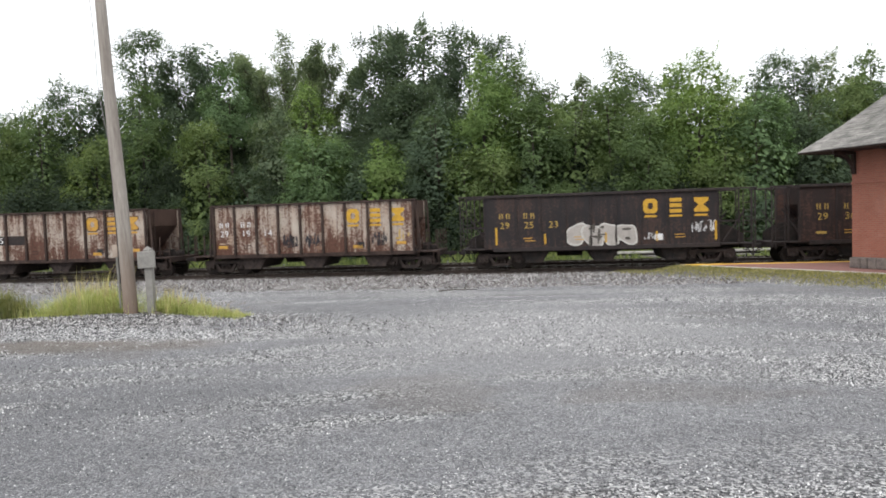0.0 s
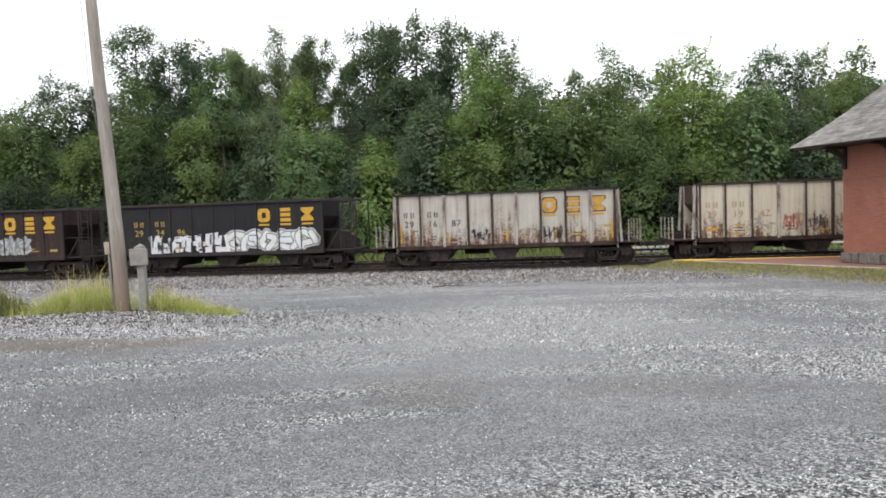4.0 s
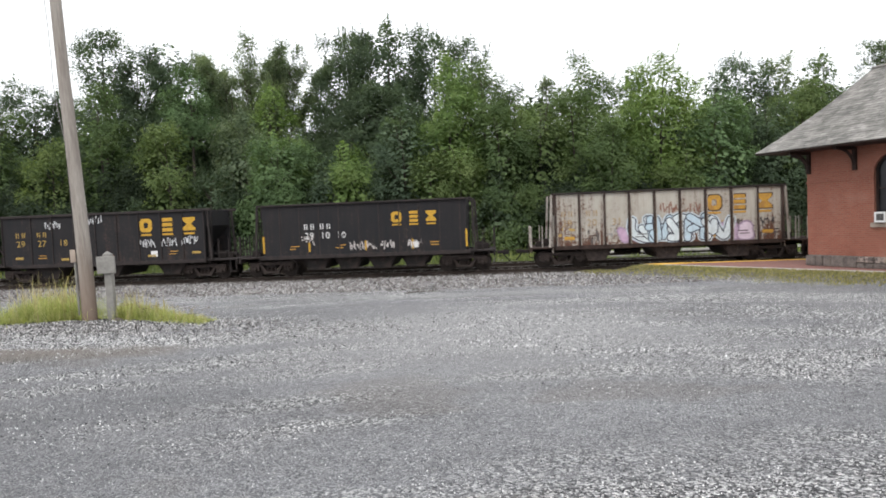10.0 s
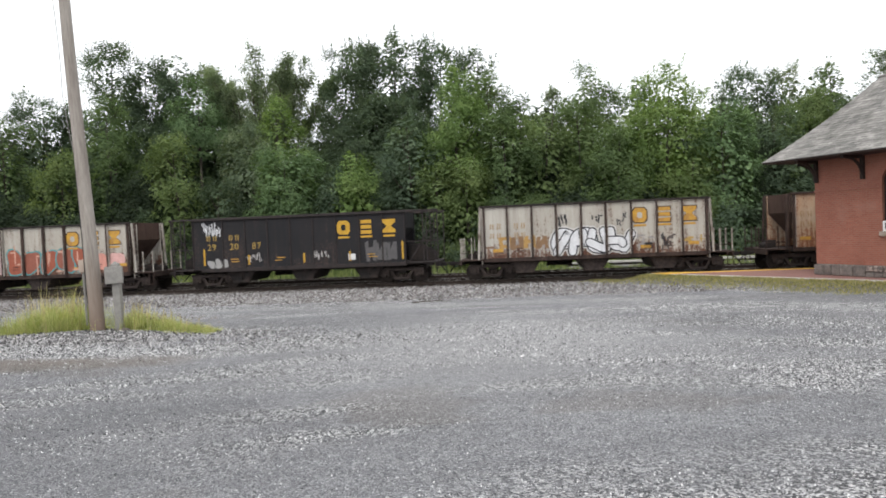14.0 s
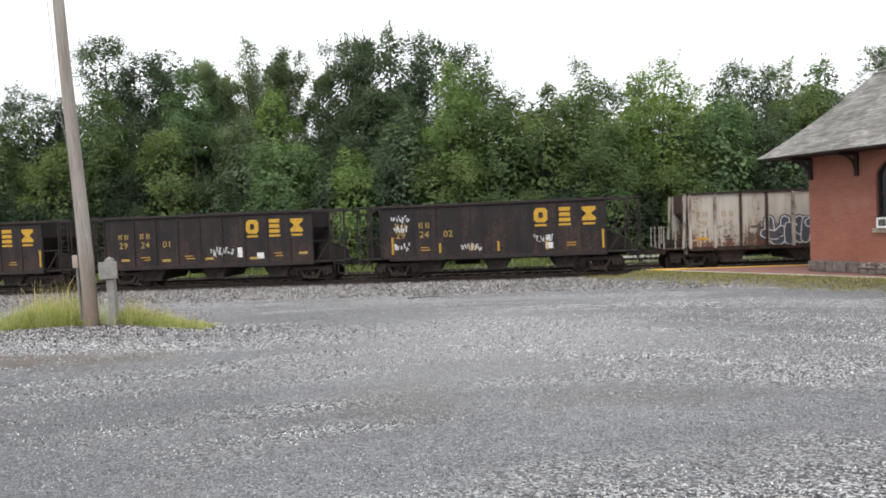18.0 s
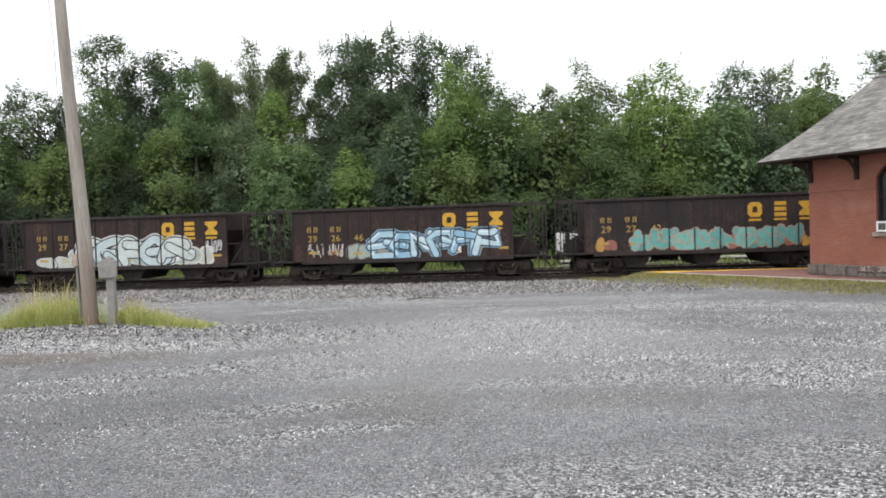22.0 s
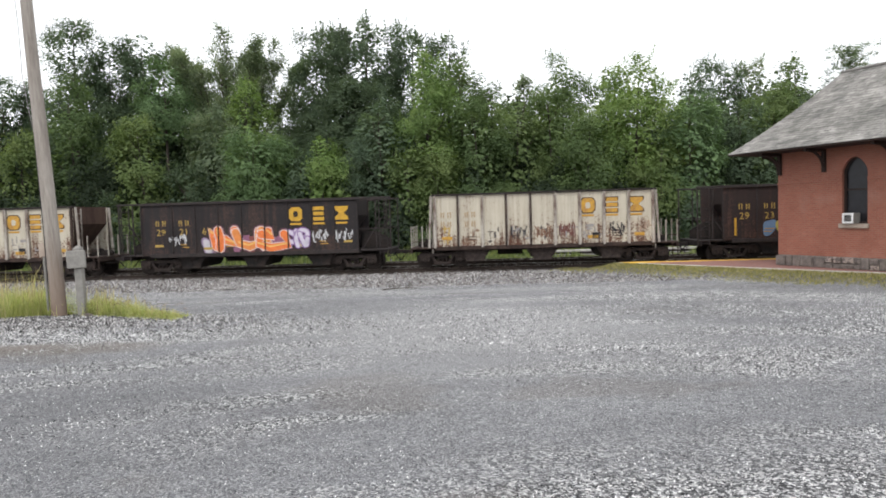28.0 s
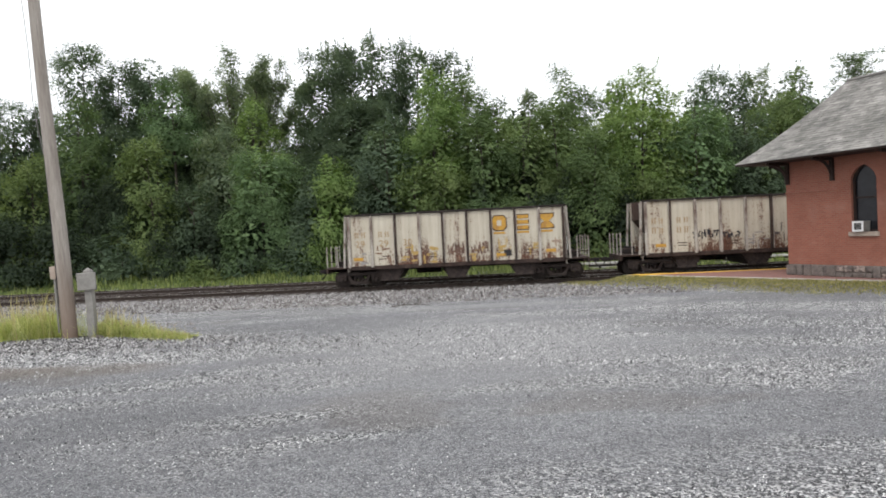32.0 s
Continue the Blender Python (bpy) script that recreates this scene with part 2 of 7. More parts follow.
M["faded"] = simple("faded", (0.32, 0.20, 0.075), (0.26, 0.18, 0.11), 4, 0.7, 0, 0.1, 0.003)
M["rib_rust"] = simple("rib_rust", (0.030, 0.019, 0.016), (0.085, 0.055, 0.042), 3, 0.85, 0, 0.3, 0.006, (1, 1, 0.4), 0.42, 0.8)
M["post_grey"] = simple("post_grey", (0.36, 0.33, 0.29), (0.11, 0.07, 0.055), 3, 0.8, 0, 0.3, 0.005, (1, 1, 0.4), 0.45, 0.7)
M["rib_dark"] = simple("rib_dark", (0.0175, 0.0150, 0.0150), (0.0375, 0.0275, 0.0250), 3, 0.8, 0, 0.2, 0.006)
M["rib_white"] = simple("rib_white", (0.40, 0.365, 0.32), (0.10, 0.06, 0.045), 2.2, 0.8, 0, 0.3, 0.006, (1, 1, 0.35), 0.42, 0.6)
M["under"] = simple("under", (0.0112, 0.0100, 0.0100), (0.0325, 0.0238, 0.0200), 4, 0.85, 0.1, 0.3, 0.01)
M["truck"] = simple("truck", (0.024, 0.019, 0.018), (0.062, 0.045, 0.038), 6, 0.8, 0.15, 0.3, 0.008)
M["wheel"] = simple("wheel", (0.0175, 0.0137, 0.0125), (0.0438, 0.0325, 0.0263), 6, 0.6, 0.4, 0.2, 0.005)
M["yellow"] = simple("yellow", (0.55, 0.325, 0.03), (0.38, 0.21, 0.03), 5, 0.6, 0, 0.1, 0.003)
M["dull_yellow"] = simple("dull_yellow", (0.42, 0.29, 0.07), (0.28, 0.18, 0.055), 4, 0.7, 0, 0.1, 0.003)
M["gold"] = simple("gold", (0.56, 0.32, 0.04), (0.32, 0.17, 0.055), 3, 0.7, 0, 0.2, 0.003)
M["number_box"] = simple("number_box", (0.58, 0.56, 0.52), (0.40, 0.37, 0.33), 5, 0.7, 0, 0.1, 0.003)
M["white_mark"] = simple("white_mark", (0.72, 0.72, 0.72), (0.52, 0.5, 0.48), 6, 0.7, 0, 0.1, 0.003)
M["black_mark"] = simple("black_mark", (0.015, 0.014, 0.015), (0.03, 0.026, 0.026), 6, 0.7, 0, 0.1, 0.003)
M["steel_rail"] = simple("steel_rail", (0.028, 0.02, 0.017), (0.05, 0.036, 0.028), 8, 0.7, 0.2, 0.2, 0.004)
M["rail_head"] = simple("rail_head", (0.30, 0.28, 0.27), (0.20, 0.17, 0.15), 8, 0.35, 0.9, 0.05, 0.002)
M["tie"] = simple("tie", (0.035, 0.028, 0.024), (0.075, 0.06, 0.05), 5, 0.9, 0, 0.6, 0.01, (0.3, 1, 1))
M["concrete"] = simple("concrete", (0.52, 0.50, 0.47), (0.36, 0.34, 0.31), 2, 0.9, 0, 0.3, 0.01)
M["plat_yellow"] = simple("plat_yellow", (0.70, 0.42, 0.05), (0.55, 0.34, 0.08), 2, 0.75, 0, 0.3, 0.006)
M["wood_dark"] = simple("wood_dark", (0.022, 0.014, 0.012), (0.04, 0.024, 0.019), 6, 0.7, 0, 0.3, 0.01, (1, 1, 0.3))
M["grey_box"] = simple("grey_box", (0.25, 0.24, 0.22), (0.19, 0.18, 0.165), 5, 0.7, 0, 0.15, 0.004)
M["aircon"] = simple("aircon", (0.75, 0.75, 0.74), (0.62, 0.61, 0.6), 6, 0.5, 0, 0.1, 0.003)
M["window_dark"] = simple("window_dark", (0.012, 0.012, 0.014), (0.02, 0.02, 0.024), 4, 0.25, 0, 0.05, 0.003)
M["stone"] = simple("stone", (0.21, 0.18, 0.16), (0.11, 0.093, 0.085), 5, 0.9, 0, 0.9, 0.04)
M["stone_pale"] = simple("stone_pale", (0.34, 0.28, 0.245), (0.12, 0.10, 0.09), 6, 0.9, 0, 0.8, 0.04, (1, 1, 1), 0.45, 0.56)
M["sill_stone"] = simple("sill_stone", (0.40, 0.33, 0.27), (0.3, 0.24, 0.2), 5, 0.9, 0, 0.4, 0.01)
M["bark"] = simple("bark", (0.05, 0.04, 0.032), (0.10, 0.085, 0.07), 9, 0.95, 0, 0.8, 0.03, (1, 1, 0.25))


def gravel_material():
    """Crushed stone: loose grey and pale chips, smooth blue-grey fines where the lot is packed, brown earth where it is bare."""
    mat, n, l, p = material("gravel_lot")
    nt = mat.node_tree
    tc = n.new("ShaderNodeTexCoord")
    tones, heights = [], []
    for sc in (46, 100, 14):
        v = n.new("ShaderNodeTexVoronoi")
        v.inputs["Scale"].default_value = sc
        l.new(tc.outputs["Object"], v.inputs["Vector"])
        sep = n.new("ShaderNodeSeparateColor")
        l.new(v.outputs["Color"], sep.inputs[0])
        tones.append(sep.outputs[0])
        heights.append(ramp(nt, v.outputs["Distance"], [(0.0, 1.0), (0.6, 0.0)]))
    wear = []
    for name in ("packed", "bare"):
        at = n.new("ShaderNodeAttribute")
        at.attribute_name = name
        wear.append(at.outputs["Fac"])
    stone = ramp(nt, tones[0], [(0.0, (0.012, 0.012, 0.014)), (0.38, (0.06, 0.06, 0.062)), (0.60, (0.25, 0.248, 0.248)), (0.84, (0.60, 0.59, 0.58)), (1.0, (0.9, 0.88, 0.86))])
    fines = ramp(nt, tones[1], [(0.0, (0.035, 0.036, 0.039)), (0.7, (0.27, 0.27, 0.275)), (1.0, (0.66, 0.65, 0.64))])
    speck, _ = noise_node(nt, 4.2, 5, 0.75)
    tone, _ = noise_node(nt, 0.32, 6, 0.65, stretch=(0.6, 1.3, 1))
    c = mix(nt, ramp(nt, speck.outputs["Fac"], [(0.35, 0.65), (0.6, 1.0)]), fines, stone)
    c = mix(nt, 0.45, c, mix(nt, 1.0, c, ramp(nt, mix(nt, 0.5, speck.outputs["Fac"], tones[2]), [(0.25, 0.2), (0.5, 0.5), (0.75, 0.9)]), "OVERLAY"))
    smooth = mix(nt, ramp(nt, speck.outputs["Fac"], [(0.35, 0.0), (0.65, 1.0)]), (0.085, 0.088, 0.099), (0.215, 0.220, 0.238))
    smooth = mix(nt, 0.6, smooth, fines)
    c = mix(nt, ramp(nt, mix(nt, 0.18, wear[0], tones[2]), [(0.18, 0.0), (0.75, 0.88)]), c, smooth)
    c = mix(nt, ramp(nt, mix(nt, 0.2, wear[1], speck.outputs["Fac"]), [(0.2, 0.0), (0.7, 0.9)]), c, mix(nt, 0.25, (0.140, 0.112, 0.085), fines))
    c = mix(nt, 1.0, c, ramp(nt, tone.outputs["Fac"], [(0.3, 0.92), (0.5, 1.18), (0.72, 1.44)]), "MULTIPLY")

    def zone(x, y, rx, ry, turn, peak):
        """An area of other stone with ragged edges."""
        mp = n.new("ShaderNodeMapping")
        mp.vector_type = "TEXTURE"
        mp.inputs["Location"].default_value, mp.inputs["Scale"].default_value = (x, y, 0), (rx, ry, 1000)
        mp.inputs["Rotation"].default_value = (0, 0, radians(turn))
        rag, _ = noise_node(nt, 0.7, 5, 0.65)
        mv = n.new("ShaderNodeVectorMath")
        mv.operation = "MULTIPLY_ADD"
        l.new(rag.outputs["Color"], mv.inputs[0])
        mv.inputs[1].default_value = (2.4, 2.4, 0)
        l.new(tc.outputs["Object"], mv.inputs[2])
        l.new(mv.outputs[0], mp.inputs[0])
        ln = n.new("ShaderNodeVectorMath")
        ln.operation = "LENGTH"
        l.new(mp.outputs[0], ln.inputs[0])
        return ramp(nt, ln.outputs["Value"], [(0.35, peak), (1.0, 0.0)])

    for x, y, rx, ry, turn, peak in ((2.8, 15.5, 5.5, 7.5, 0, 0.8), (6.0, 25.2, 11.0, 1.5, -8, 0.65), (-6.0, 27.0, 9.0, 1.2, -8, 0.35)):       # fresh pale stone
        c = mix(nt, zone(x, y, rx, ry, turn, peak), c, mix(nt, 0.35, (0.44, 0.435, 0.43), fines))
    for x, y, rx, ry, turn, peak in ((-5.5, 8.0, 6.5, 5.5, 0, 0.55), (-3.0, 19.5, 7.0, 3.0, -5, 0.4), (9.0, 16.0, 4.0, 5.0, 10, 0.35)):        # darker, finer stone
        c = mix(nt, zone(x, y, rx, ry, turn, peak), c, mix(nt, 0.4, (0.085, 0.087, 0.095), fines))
    l.new(c, p.inputs["Base Color"])
    p.inputs["Roughness"].default_value = 0.9
    bump(nt, mix(nt, 0.4, heights[0], heights[1]), 1.0, 0.05, p)
    return mat


def island_material(name, stops, rough=0.85, translucent=0.0):
    """Loose pieces joined in one mesh, each with its own tone."""
    mat, n, l, p = material(name)
    nt = mat.node_tree
    geo = n.new("ShaderNodeNewGeometry")
    c = ramp(nt, geo.outputs["Random Per Island"], stops)
    l.new(c, p.inputs["Base Color"])
    p.inputs["Roughness"].default_value = rough
    if translucent:
        t = n.new("ShaderNodeBsdfTranslucent")
        l.new(mix(nt, 1.0, c, (1.5, 1.6, 0.7), "MULTIPLY"), t.inputs["Color"])
        m = n.new("ShaderNodeMixShader")
        m.inputs[0].default_value = translucent
        l.new(p.outputs[0], m.inputs[1])
        l.new(t.outputs[0], m.inputs[2])
        l.new(m.outputs[0], n["Material Output"].inputs[0])
    return mat


def leaf_material(name, dark, mid, light):
    """Leaves: tone by leaf, by spray and by tree."""
    mat, n, l, p = material(name)
    nt = mat.node_tree
    geo = n.new("ShaderNodeNewGeometry")
    info = n.new("ShaderNodeObjectInfo")
    clump, _ = noise_node(nt, 0.6, 5, 0.65)
    v = mix(nt, 0.78, geo.outputs["Random Per Island"], ramp(nt, clump.outputs["Fac"], [(0.34, 0.0), (0.66, 1.0)]))
    c = ramp(nt, v, [(0.05, dark), (0.45, mid), (0.95, light)])
    c = mix(nt, ramp(nt, info.outputs["Random"], [(0.0, 0.0), (1.0, 0.4)]), c, mix(nt, 1.0, c, (1.10, 1.02, 0.9), "MULTIPLY"))
    l.new(c, p.inputs["Base Color"])
    p.inputs["Roughness"].default_value = 0.75
    p.inputs["Specular IOR Level"].default_value = 0.12
    t = n.new("ShaderNodeBsdfTranslucent")
    l.new(mix(nt, 1.0, c, (1.25, 1.3, 0.75), "MULTIPLY"), t.inputs["Color"])
    m = n.new("ShaderNodeMixShader")
    m.inputs[0].default_value = 0.38
    l.new(p.outputs[0], m.inputs[1])
    l.new(t.outputs[0], m.inputs[2])
    l.new(m.outputs[0], n["Material Output"].inputs[0])
    return mat


def brick_material(name, a, b, mortar, w, h, gap, flat=False):
    mat, n, l, p = material(name)
    nt = mat.node_tree
    tc = n.new("ShaderNodeTexCoord")
    sep = n.new("ShaderNodeSeparateXYZ")
    comb = n.new("ShaderNodeCombineXYZ")
    l.new(tc.outputs["Object"], sep.inputs[0])
    add = n.new("ShaderNodeMath")
    if flat:
        l.new(sep.outputs[0], comb.inputs[0])
        l.new(sep.outputs[1], comb.inputs[1])
    else:
        l.new(sep.outputs[0], add.inputs[0])
        l.new(sep.outputs[1], add.inputs[1])
        l.new(add.outputs[0], comb.inputs[0])
        l.new(sep.outputs[2], comb.inputs[1])
    t = n.new("ShaderNodeTexBrick")
    t.inputs["Scale"].default_value = 1.0
    t.inputs["Brick Width"].default_value, t.inputs["Row Height"].default_value = w, h
    t.inputs["Mortar Size"].default_value, t.inputs["Bias"].default_value = gap, 0.0
    for k, c in (("Color1", a), ("Color2", b), ("Mortar", mortar)):
        t.inputs[k].default_value = (*c, 1)
    l.new(comb.outputs[0], t.inputs["Vector"])
    stain, _ = noise_node(nt, 0.9, 7, 0.65, stretch=(1, 1, 0.6))
    grain, _ = noise_node(nt, 25, 4, 0.6)
    c = mix(nt, ramp(nt, stain.outputs["Fac"], [(0.35, 0.0), (0.75, 0.55)]), t.outputs["Color"], tuple(x * 0.55 for x in a))
    bloom, _ = noise_node(nt, 0.7, 6, 0.6, stretch=(0.8, 0.8, 1.4))
    c = mix(nt, ramp(nt, bloom.outputs["Fac"], [(0.55, 0.0), (0.72, 0.3)]), c, (0.40, 0.24, 0.19))
    c = mix(nt, 0.3, c, mix(nt, 1.0, c, grain.outputs["Fac"], "OVERLAY"))
    l.new(c, p.inputs["Base Color"])
    p.inputs["Roughness"].default_value = 0.88
    bump(nt, mix(nt, 0.3, ramp(nt, t.outputs["Fac"], [(0.0, 1.0), (1.0, 0.0)]), grain.outputs["Fac"]), 0.5, 0.008, p)
    return mat


M["gravel"] = gravel_material()
M["pebble"] = island_material("pebble", [(0.0, (0.012, 0.012, 0.013)), (0.32, (0.06, 0.06, 0.062)), (0.52, (0.30, 0.298, 0.297)), (0.76, (0.54, 0.533, 0.525)), (0.92, (0.85, 0.84, 0.83))], 0.85)
M["mound_stone"] = island_material("mound_stone", [(0.0, (0.016, 0.015, 0.015)), (0.35, (0.065, 0.062, 0.06)), (0.68, (0.20, 0.19, 0.185)), (1.0, (0.66, 0.64, 0.62))], 0.88)
M["ballast"] = island_material("ballast", [(0.0, (0.035, 0.029, 0.026)), (0.35, (0.125, 0.11, 0.104)), (0.72, (0.25, 0.235, 0.225)), (1.0, (0.55, 0.53, 0.51))], 0.9)
M["ballast_oily"] = island_material("ballast_oily", [(0.0, (0.03, 0.024, 0.021)), (0.5, (0.075, 0.062, 0.055)), (0.85, (0.16, 0.14, 0.125)), (1.0, (0.36, 0.33, 0.30))], 0.9)
M["grass"] = island_material("grass", [(0.0, (0.19, 0.225, 0.08)), (0.45, (0.33, 0.36, 0.15)), (0.78, (0.45, 0.44, 0.22)), (1.0, (0.62, 0.56, 0.38))], 0.7, 0.5)
M["grass_dry"] = island_material("grass_dry", [(0.0, (0.12, 0.12, 0.045)), (0.45, (0.25, 0.235, 0.09)), (0.8, (0.36, 0.32, 0.14)), (1.0, (0.42, 0.36, 0.20))], 0.8, 0.3)
M["grass_rank"] = island_material("grass_rank", [(0.0, (0.08, 0.09, 0.035)), (0.5, (0.15, 0.165, 0.06)), (1.0, (0.28, 0.25, 0.12))], 0.75, 0.35)
M["seed_brown"] = island_material("seed_brown", [(0.0, (0.06, 0.035, 0.025)), (0.7, (0.16, 0.10, 0.06)), (1.0, (0.42, 0.36, 0.26))], 0.9)
M["seed"] = island_material("seed", [(0.0, (0.30, 0.24, 0.12)), (1.0, (0.5, 0.43, 0.27))], 0.8, 0.3)
M["leaf_dark"] = leaf_material("leaf_dark", (0.057, 0.084, 0.057), (0.084, 0.121, 0.076), (0.132, 0.179, 0.107))
M["leaf_mid"] = leaf_material("leaf_mid", (0.065, 0.097, 0.046), (0.105, 0.155, 0.069), (0.172, 0.234, 0.100))
# near-black leaves: the shade inside the wood is put into this colour
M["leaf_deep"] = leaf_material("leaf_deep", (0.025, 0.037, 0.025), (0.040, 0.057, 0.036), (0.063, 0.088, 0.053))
M["leaf_light"] = leaf_material("leaf_light", (0.083, 0.135, 0.043), (0.162, 0.240, 0.082), (0.265, 0.350, 0.142))
M["leaf_grey"] = leaf_material("leaf_grey", (0.074, 0.101, 0.065), (0.138, 0.181, 0.114), (0.233, 0.281, 0.180))
M["leaf_olive"] = leaf_material("leaf_olive", (0.065, 0.097, 0.040), (0.122, 0.170, 0.067), (0.205, 0.262, 0.110))
M["leaf_cool"] = leaf_material("leaf_cool", (0.052, 0.080, 0.055), (0.100, 0.143, 0.095), (0.176, 0.234, 0.148))
M["leaf_bluish"] = leaf_material("leaf_bluish", (0.069, 0.113, 0.055), (0.124, 0.191, 0.092), (0.200, 0.286, 0.141))
M["brick"] = brick_material("brick_wall", (0.315, 0.112, 0.072), (0.262, 0.088, 0.057), (0.27, 0.148, 0.108), 0.215, 0.075, 0.009)
M["paver"] = brick_material("brick_paving", (0.27, 0.125, 0.10), (0.22, 0.10, 0.08), (0.2, 0.13, 0.11), 0.2, 0.1, 0.006, True)


def slate_material():
    """Old slates: a little tone by slate, more by large weathered patches."""
    mat, n, l, p = material("slate")
    nt = mat.node_tree
    geo = n.new("ShaderNodeNewGeometry")
    patch, _ = noise_node(nt, 0.8, 6, 0.65)
    c = mix(nt, ramp(nt, patch.outputs["Fac"], [(0.35, 0.0), (0.65, 1.0)]), (0.150, 0.144, 0.130), (0.300, 0.284, 0.262))
    dark, _ = noise_node(nt, 1.5, 6, 0.7, stretch=(0.7, 1, 1.6))
    c = mix(nt, ramp(nt, dark.outputs["Fac"], [(0.50, 0.0), (0.64, 0.7)]), c, (0.095, 0.092, 0.086))
    c = mix(nt, 1.0, c, ramp(nt, geo.outputs["Random Per Island"], [(0.0, 0.78), (0.5, 1.0), (0.93, 1.12), (1.0, 0.6)]), "MULTIPLY")
    p.inputs["Roughness"].default_value = 0.92
    streak, _ = noise_node(nt, 3.0, 6, 0.75, stretch=(0.5, 0.5, 2.5))
    c = mix(nt, 0.6, c, mix(nt, 1.0, c, ramp(nt, streak.outputs["Fac"], [(0.3, 0.15), (0.5, 0.5), (0.7, 0.85)]), "OVERLAY"))
    l.new(c, p.inputs["Base Color"])
    fine, _ = noise_node(nt, 30, 4, 0.6)
    bump(nt, fine.outputs["Fac"], 0.4, 0.01, p)
    return mat


M["slate"] = slate_material()
M["grass_far"] = island_material("grass_far", [(0.0, (0.06, 0.09, 0.028)), (0.5, (0.16, 0.21, 0.065)), (1.0, (0.34, 0.37, 0.14))], 0.7, 0.35)


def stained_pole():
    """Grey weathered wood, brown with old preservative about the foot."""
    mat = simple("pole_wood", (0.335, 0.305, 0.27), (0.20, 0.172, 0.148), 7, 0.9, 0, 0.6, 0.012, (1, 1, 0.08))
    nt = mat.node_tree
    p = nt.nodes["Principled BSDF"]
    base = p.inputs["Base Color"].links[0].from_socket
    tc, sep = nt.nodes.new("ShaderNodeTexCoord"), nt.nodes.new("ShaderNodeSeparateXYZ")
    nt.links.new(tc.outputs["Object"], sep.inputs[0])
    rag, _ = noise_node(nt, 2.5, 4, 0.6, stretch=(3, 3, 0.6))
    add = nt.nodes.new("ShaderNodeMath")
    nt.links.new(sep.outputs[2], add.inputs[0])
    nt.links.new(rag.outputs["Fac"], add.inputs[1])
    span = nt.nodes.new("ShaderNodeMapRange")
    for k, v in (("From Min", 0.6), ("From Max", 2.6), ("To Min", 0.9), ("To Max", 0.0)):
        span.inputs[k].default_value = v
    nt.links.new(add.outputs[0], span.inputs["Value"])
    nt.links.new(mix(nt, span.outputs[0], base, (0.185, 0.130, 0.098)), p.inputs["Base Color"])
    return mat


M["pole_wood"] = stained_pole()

# ---- ground: one sheet to the horizon ----
def build_ground():
    xs = np.concatenate([[-2500, -1200, -600, -300, -150, -90], np.arange(-60, -16, 0.8), np.arange(-16, 20, 0.25), np.arange(20, 60.1, 0.8), [90, 150, 300, 600, 1200, 2500]])
    ys = np.concatenate([[-2500, -1000, -400, -150, -60, -30, -15], np.arange(-8, 2.5, 0.8), np.arange(2.5, 31, 0.25), np.arange(31, 60.1, 0.8), [80, 120, 200, 400, 1000, 2500]])
    x, y = (v.ravel() for v in np.meshgrid(xs, ys))
    nx, ny = len(xs), len(ys)
    i, j = (v.ravel() for v in np.meshgrid(np.arange(nx - 1), np.arange(ny - 1)))
    f = np.stack([j * nx + i, j * nx + i + 1, (j + 1) * nx + i + 1, (j + 1) * nx + i], -1)
    me = raw_mesh("ground", np.stack([x, y, gz_array(x, y)], -1), f, True)
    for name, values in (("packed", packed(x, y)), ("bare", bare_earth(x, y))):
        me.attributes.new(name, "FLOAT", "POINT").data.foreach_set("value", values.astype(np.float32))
    return tagged(part_of("ground", me, M["gravel"]), "grey crushed-stone parking lot sloping to the railway", "ground", kind="structure")


build_ground()


def stones(name, n, place, r0, r1, mat, seed, grow=lambda c: 1.0):
    """Loose angular stones in one mesh."""
    g = np.random.default_rng(seed)
    base = np.array([(1, 0, -0.4), (0, 1, -0.4), (-1, 0, -0.4), (0, -1, -0.4), (0.25, 0.1, 0.9)])
    tri = np.array([(0, 1, 4), (1, 2, 4), (2, 3, 4), (3, 0, 4)])
    c = place(g, n)
    n = len(c)
    r = (r0 + (r1 - r0) * g.random(n) ** 2) * grow(c)
    shape = base[None] * (0.6 + 0.8 * g.random((n, 5, 1)))
    shape[:, 4, :2] += g.normal(size=(n, 2)) * 0.35
    a = g.random(n) * 6.283
    ca, sa = np.cos(a)[:, None], np.sin(a)[:, None]
    x = shape[:, :, 0] * ca - shape[:, :, 1] * sa + shape[:, :, 2] * (g.random((n, 1)) - 0.5)
    y = shape[:, :, 0] * sa + shape[:, :, 1] * ca + shape[:, :, 2] * (g.random((n, 1)) - 0.5)
    v = np.stack([x, y, shape[:, :, 2]], -1) * r[:, None, None] + c[:, None, :]
    v[:, :, 2] += r[:, None] * 0.15
    f = tri[None] + 5 * np.arange(n)[:, None, None]
    return part_of(name, raw_mesh(name, v.reshape(-1, 3), f.reshape(-1, 3)), mat)


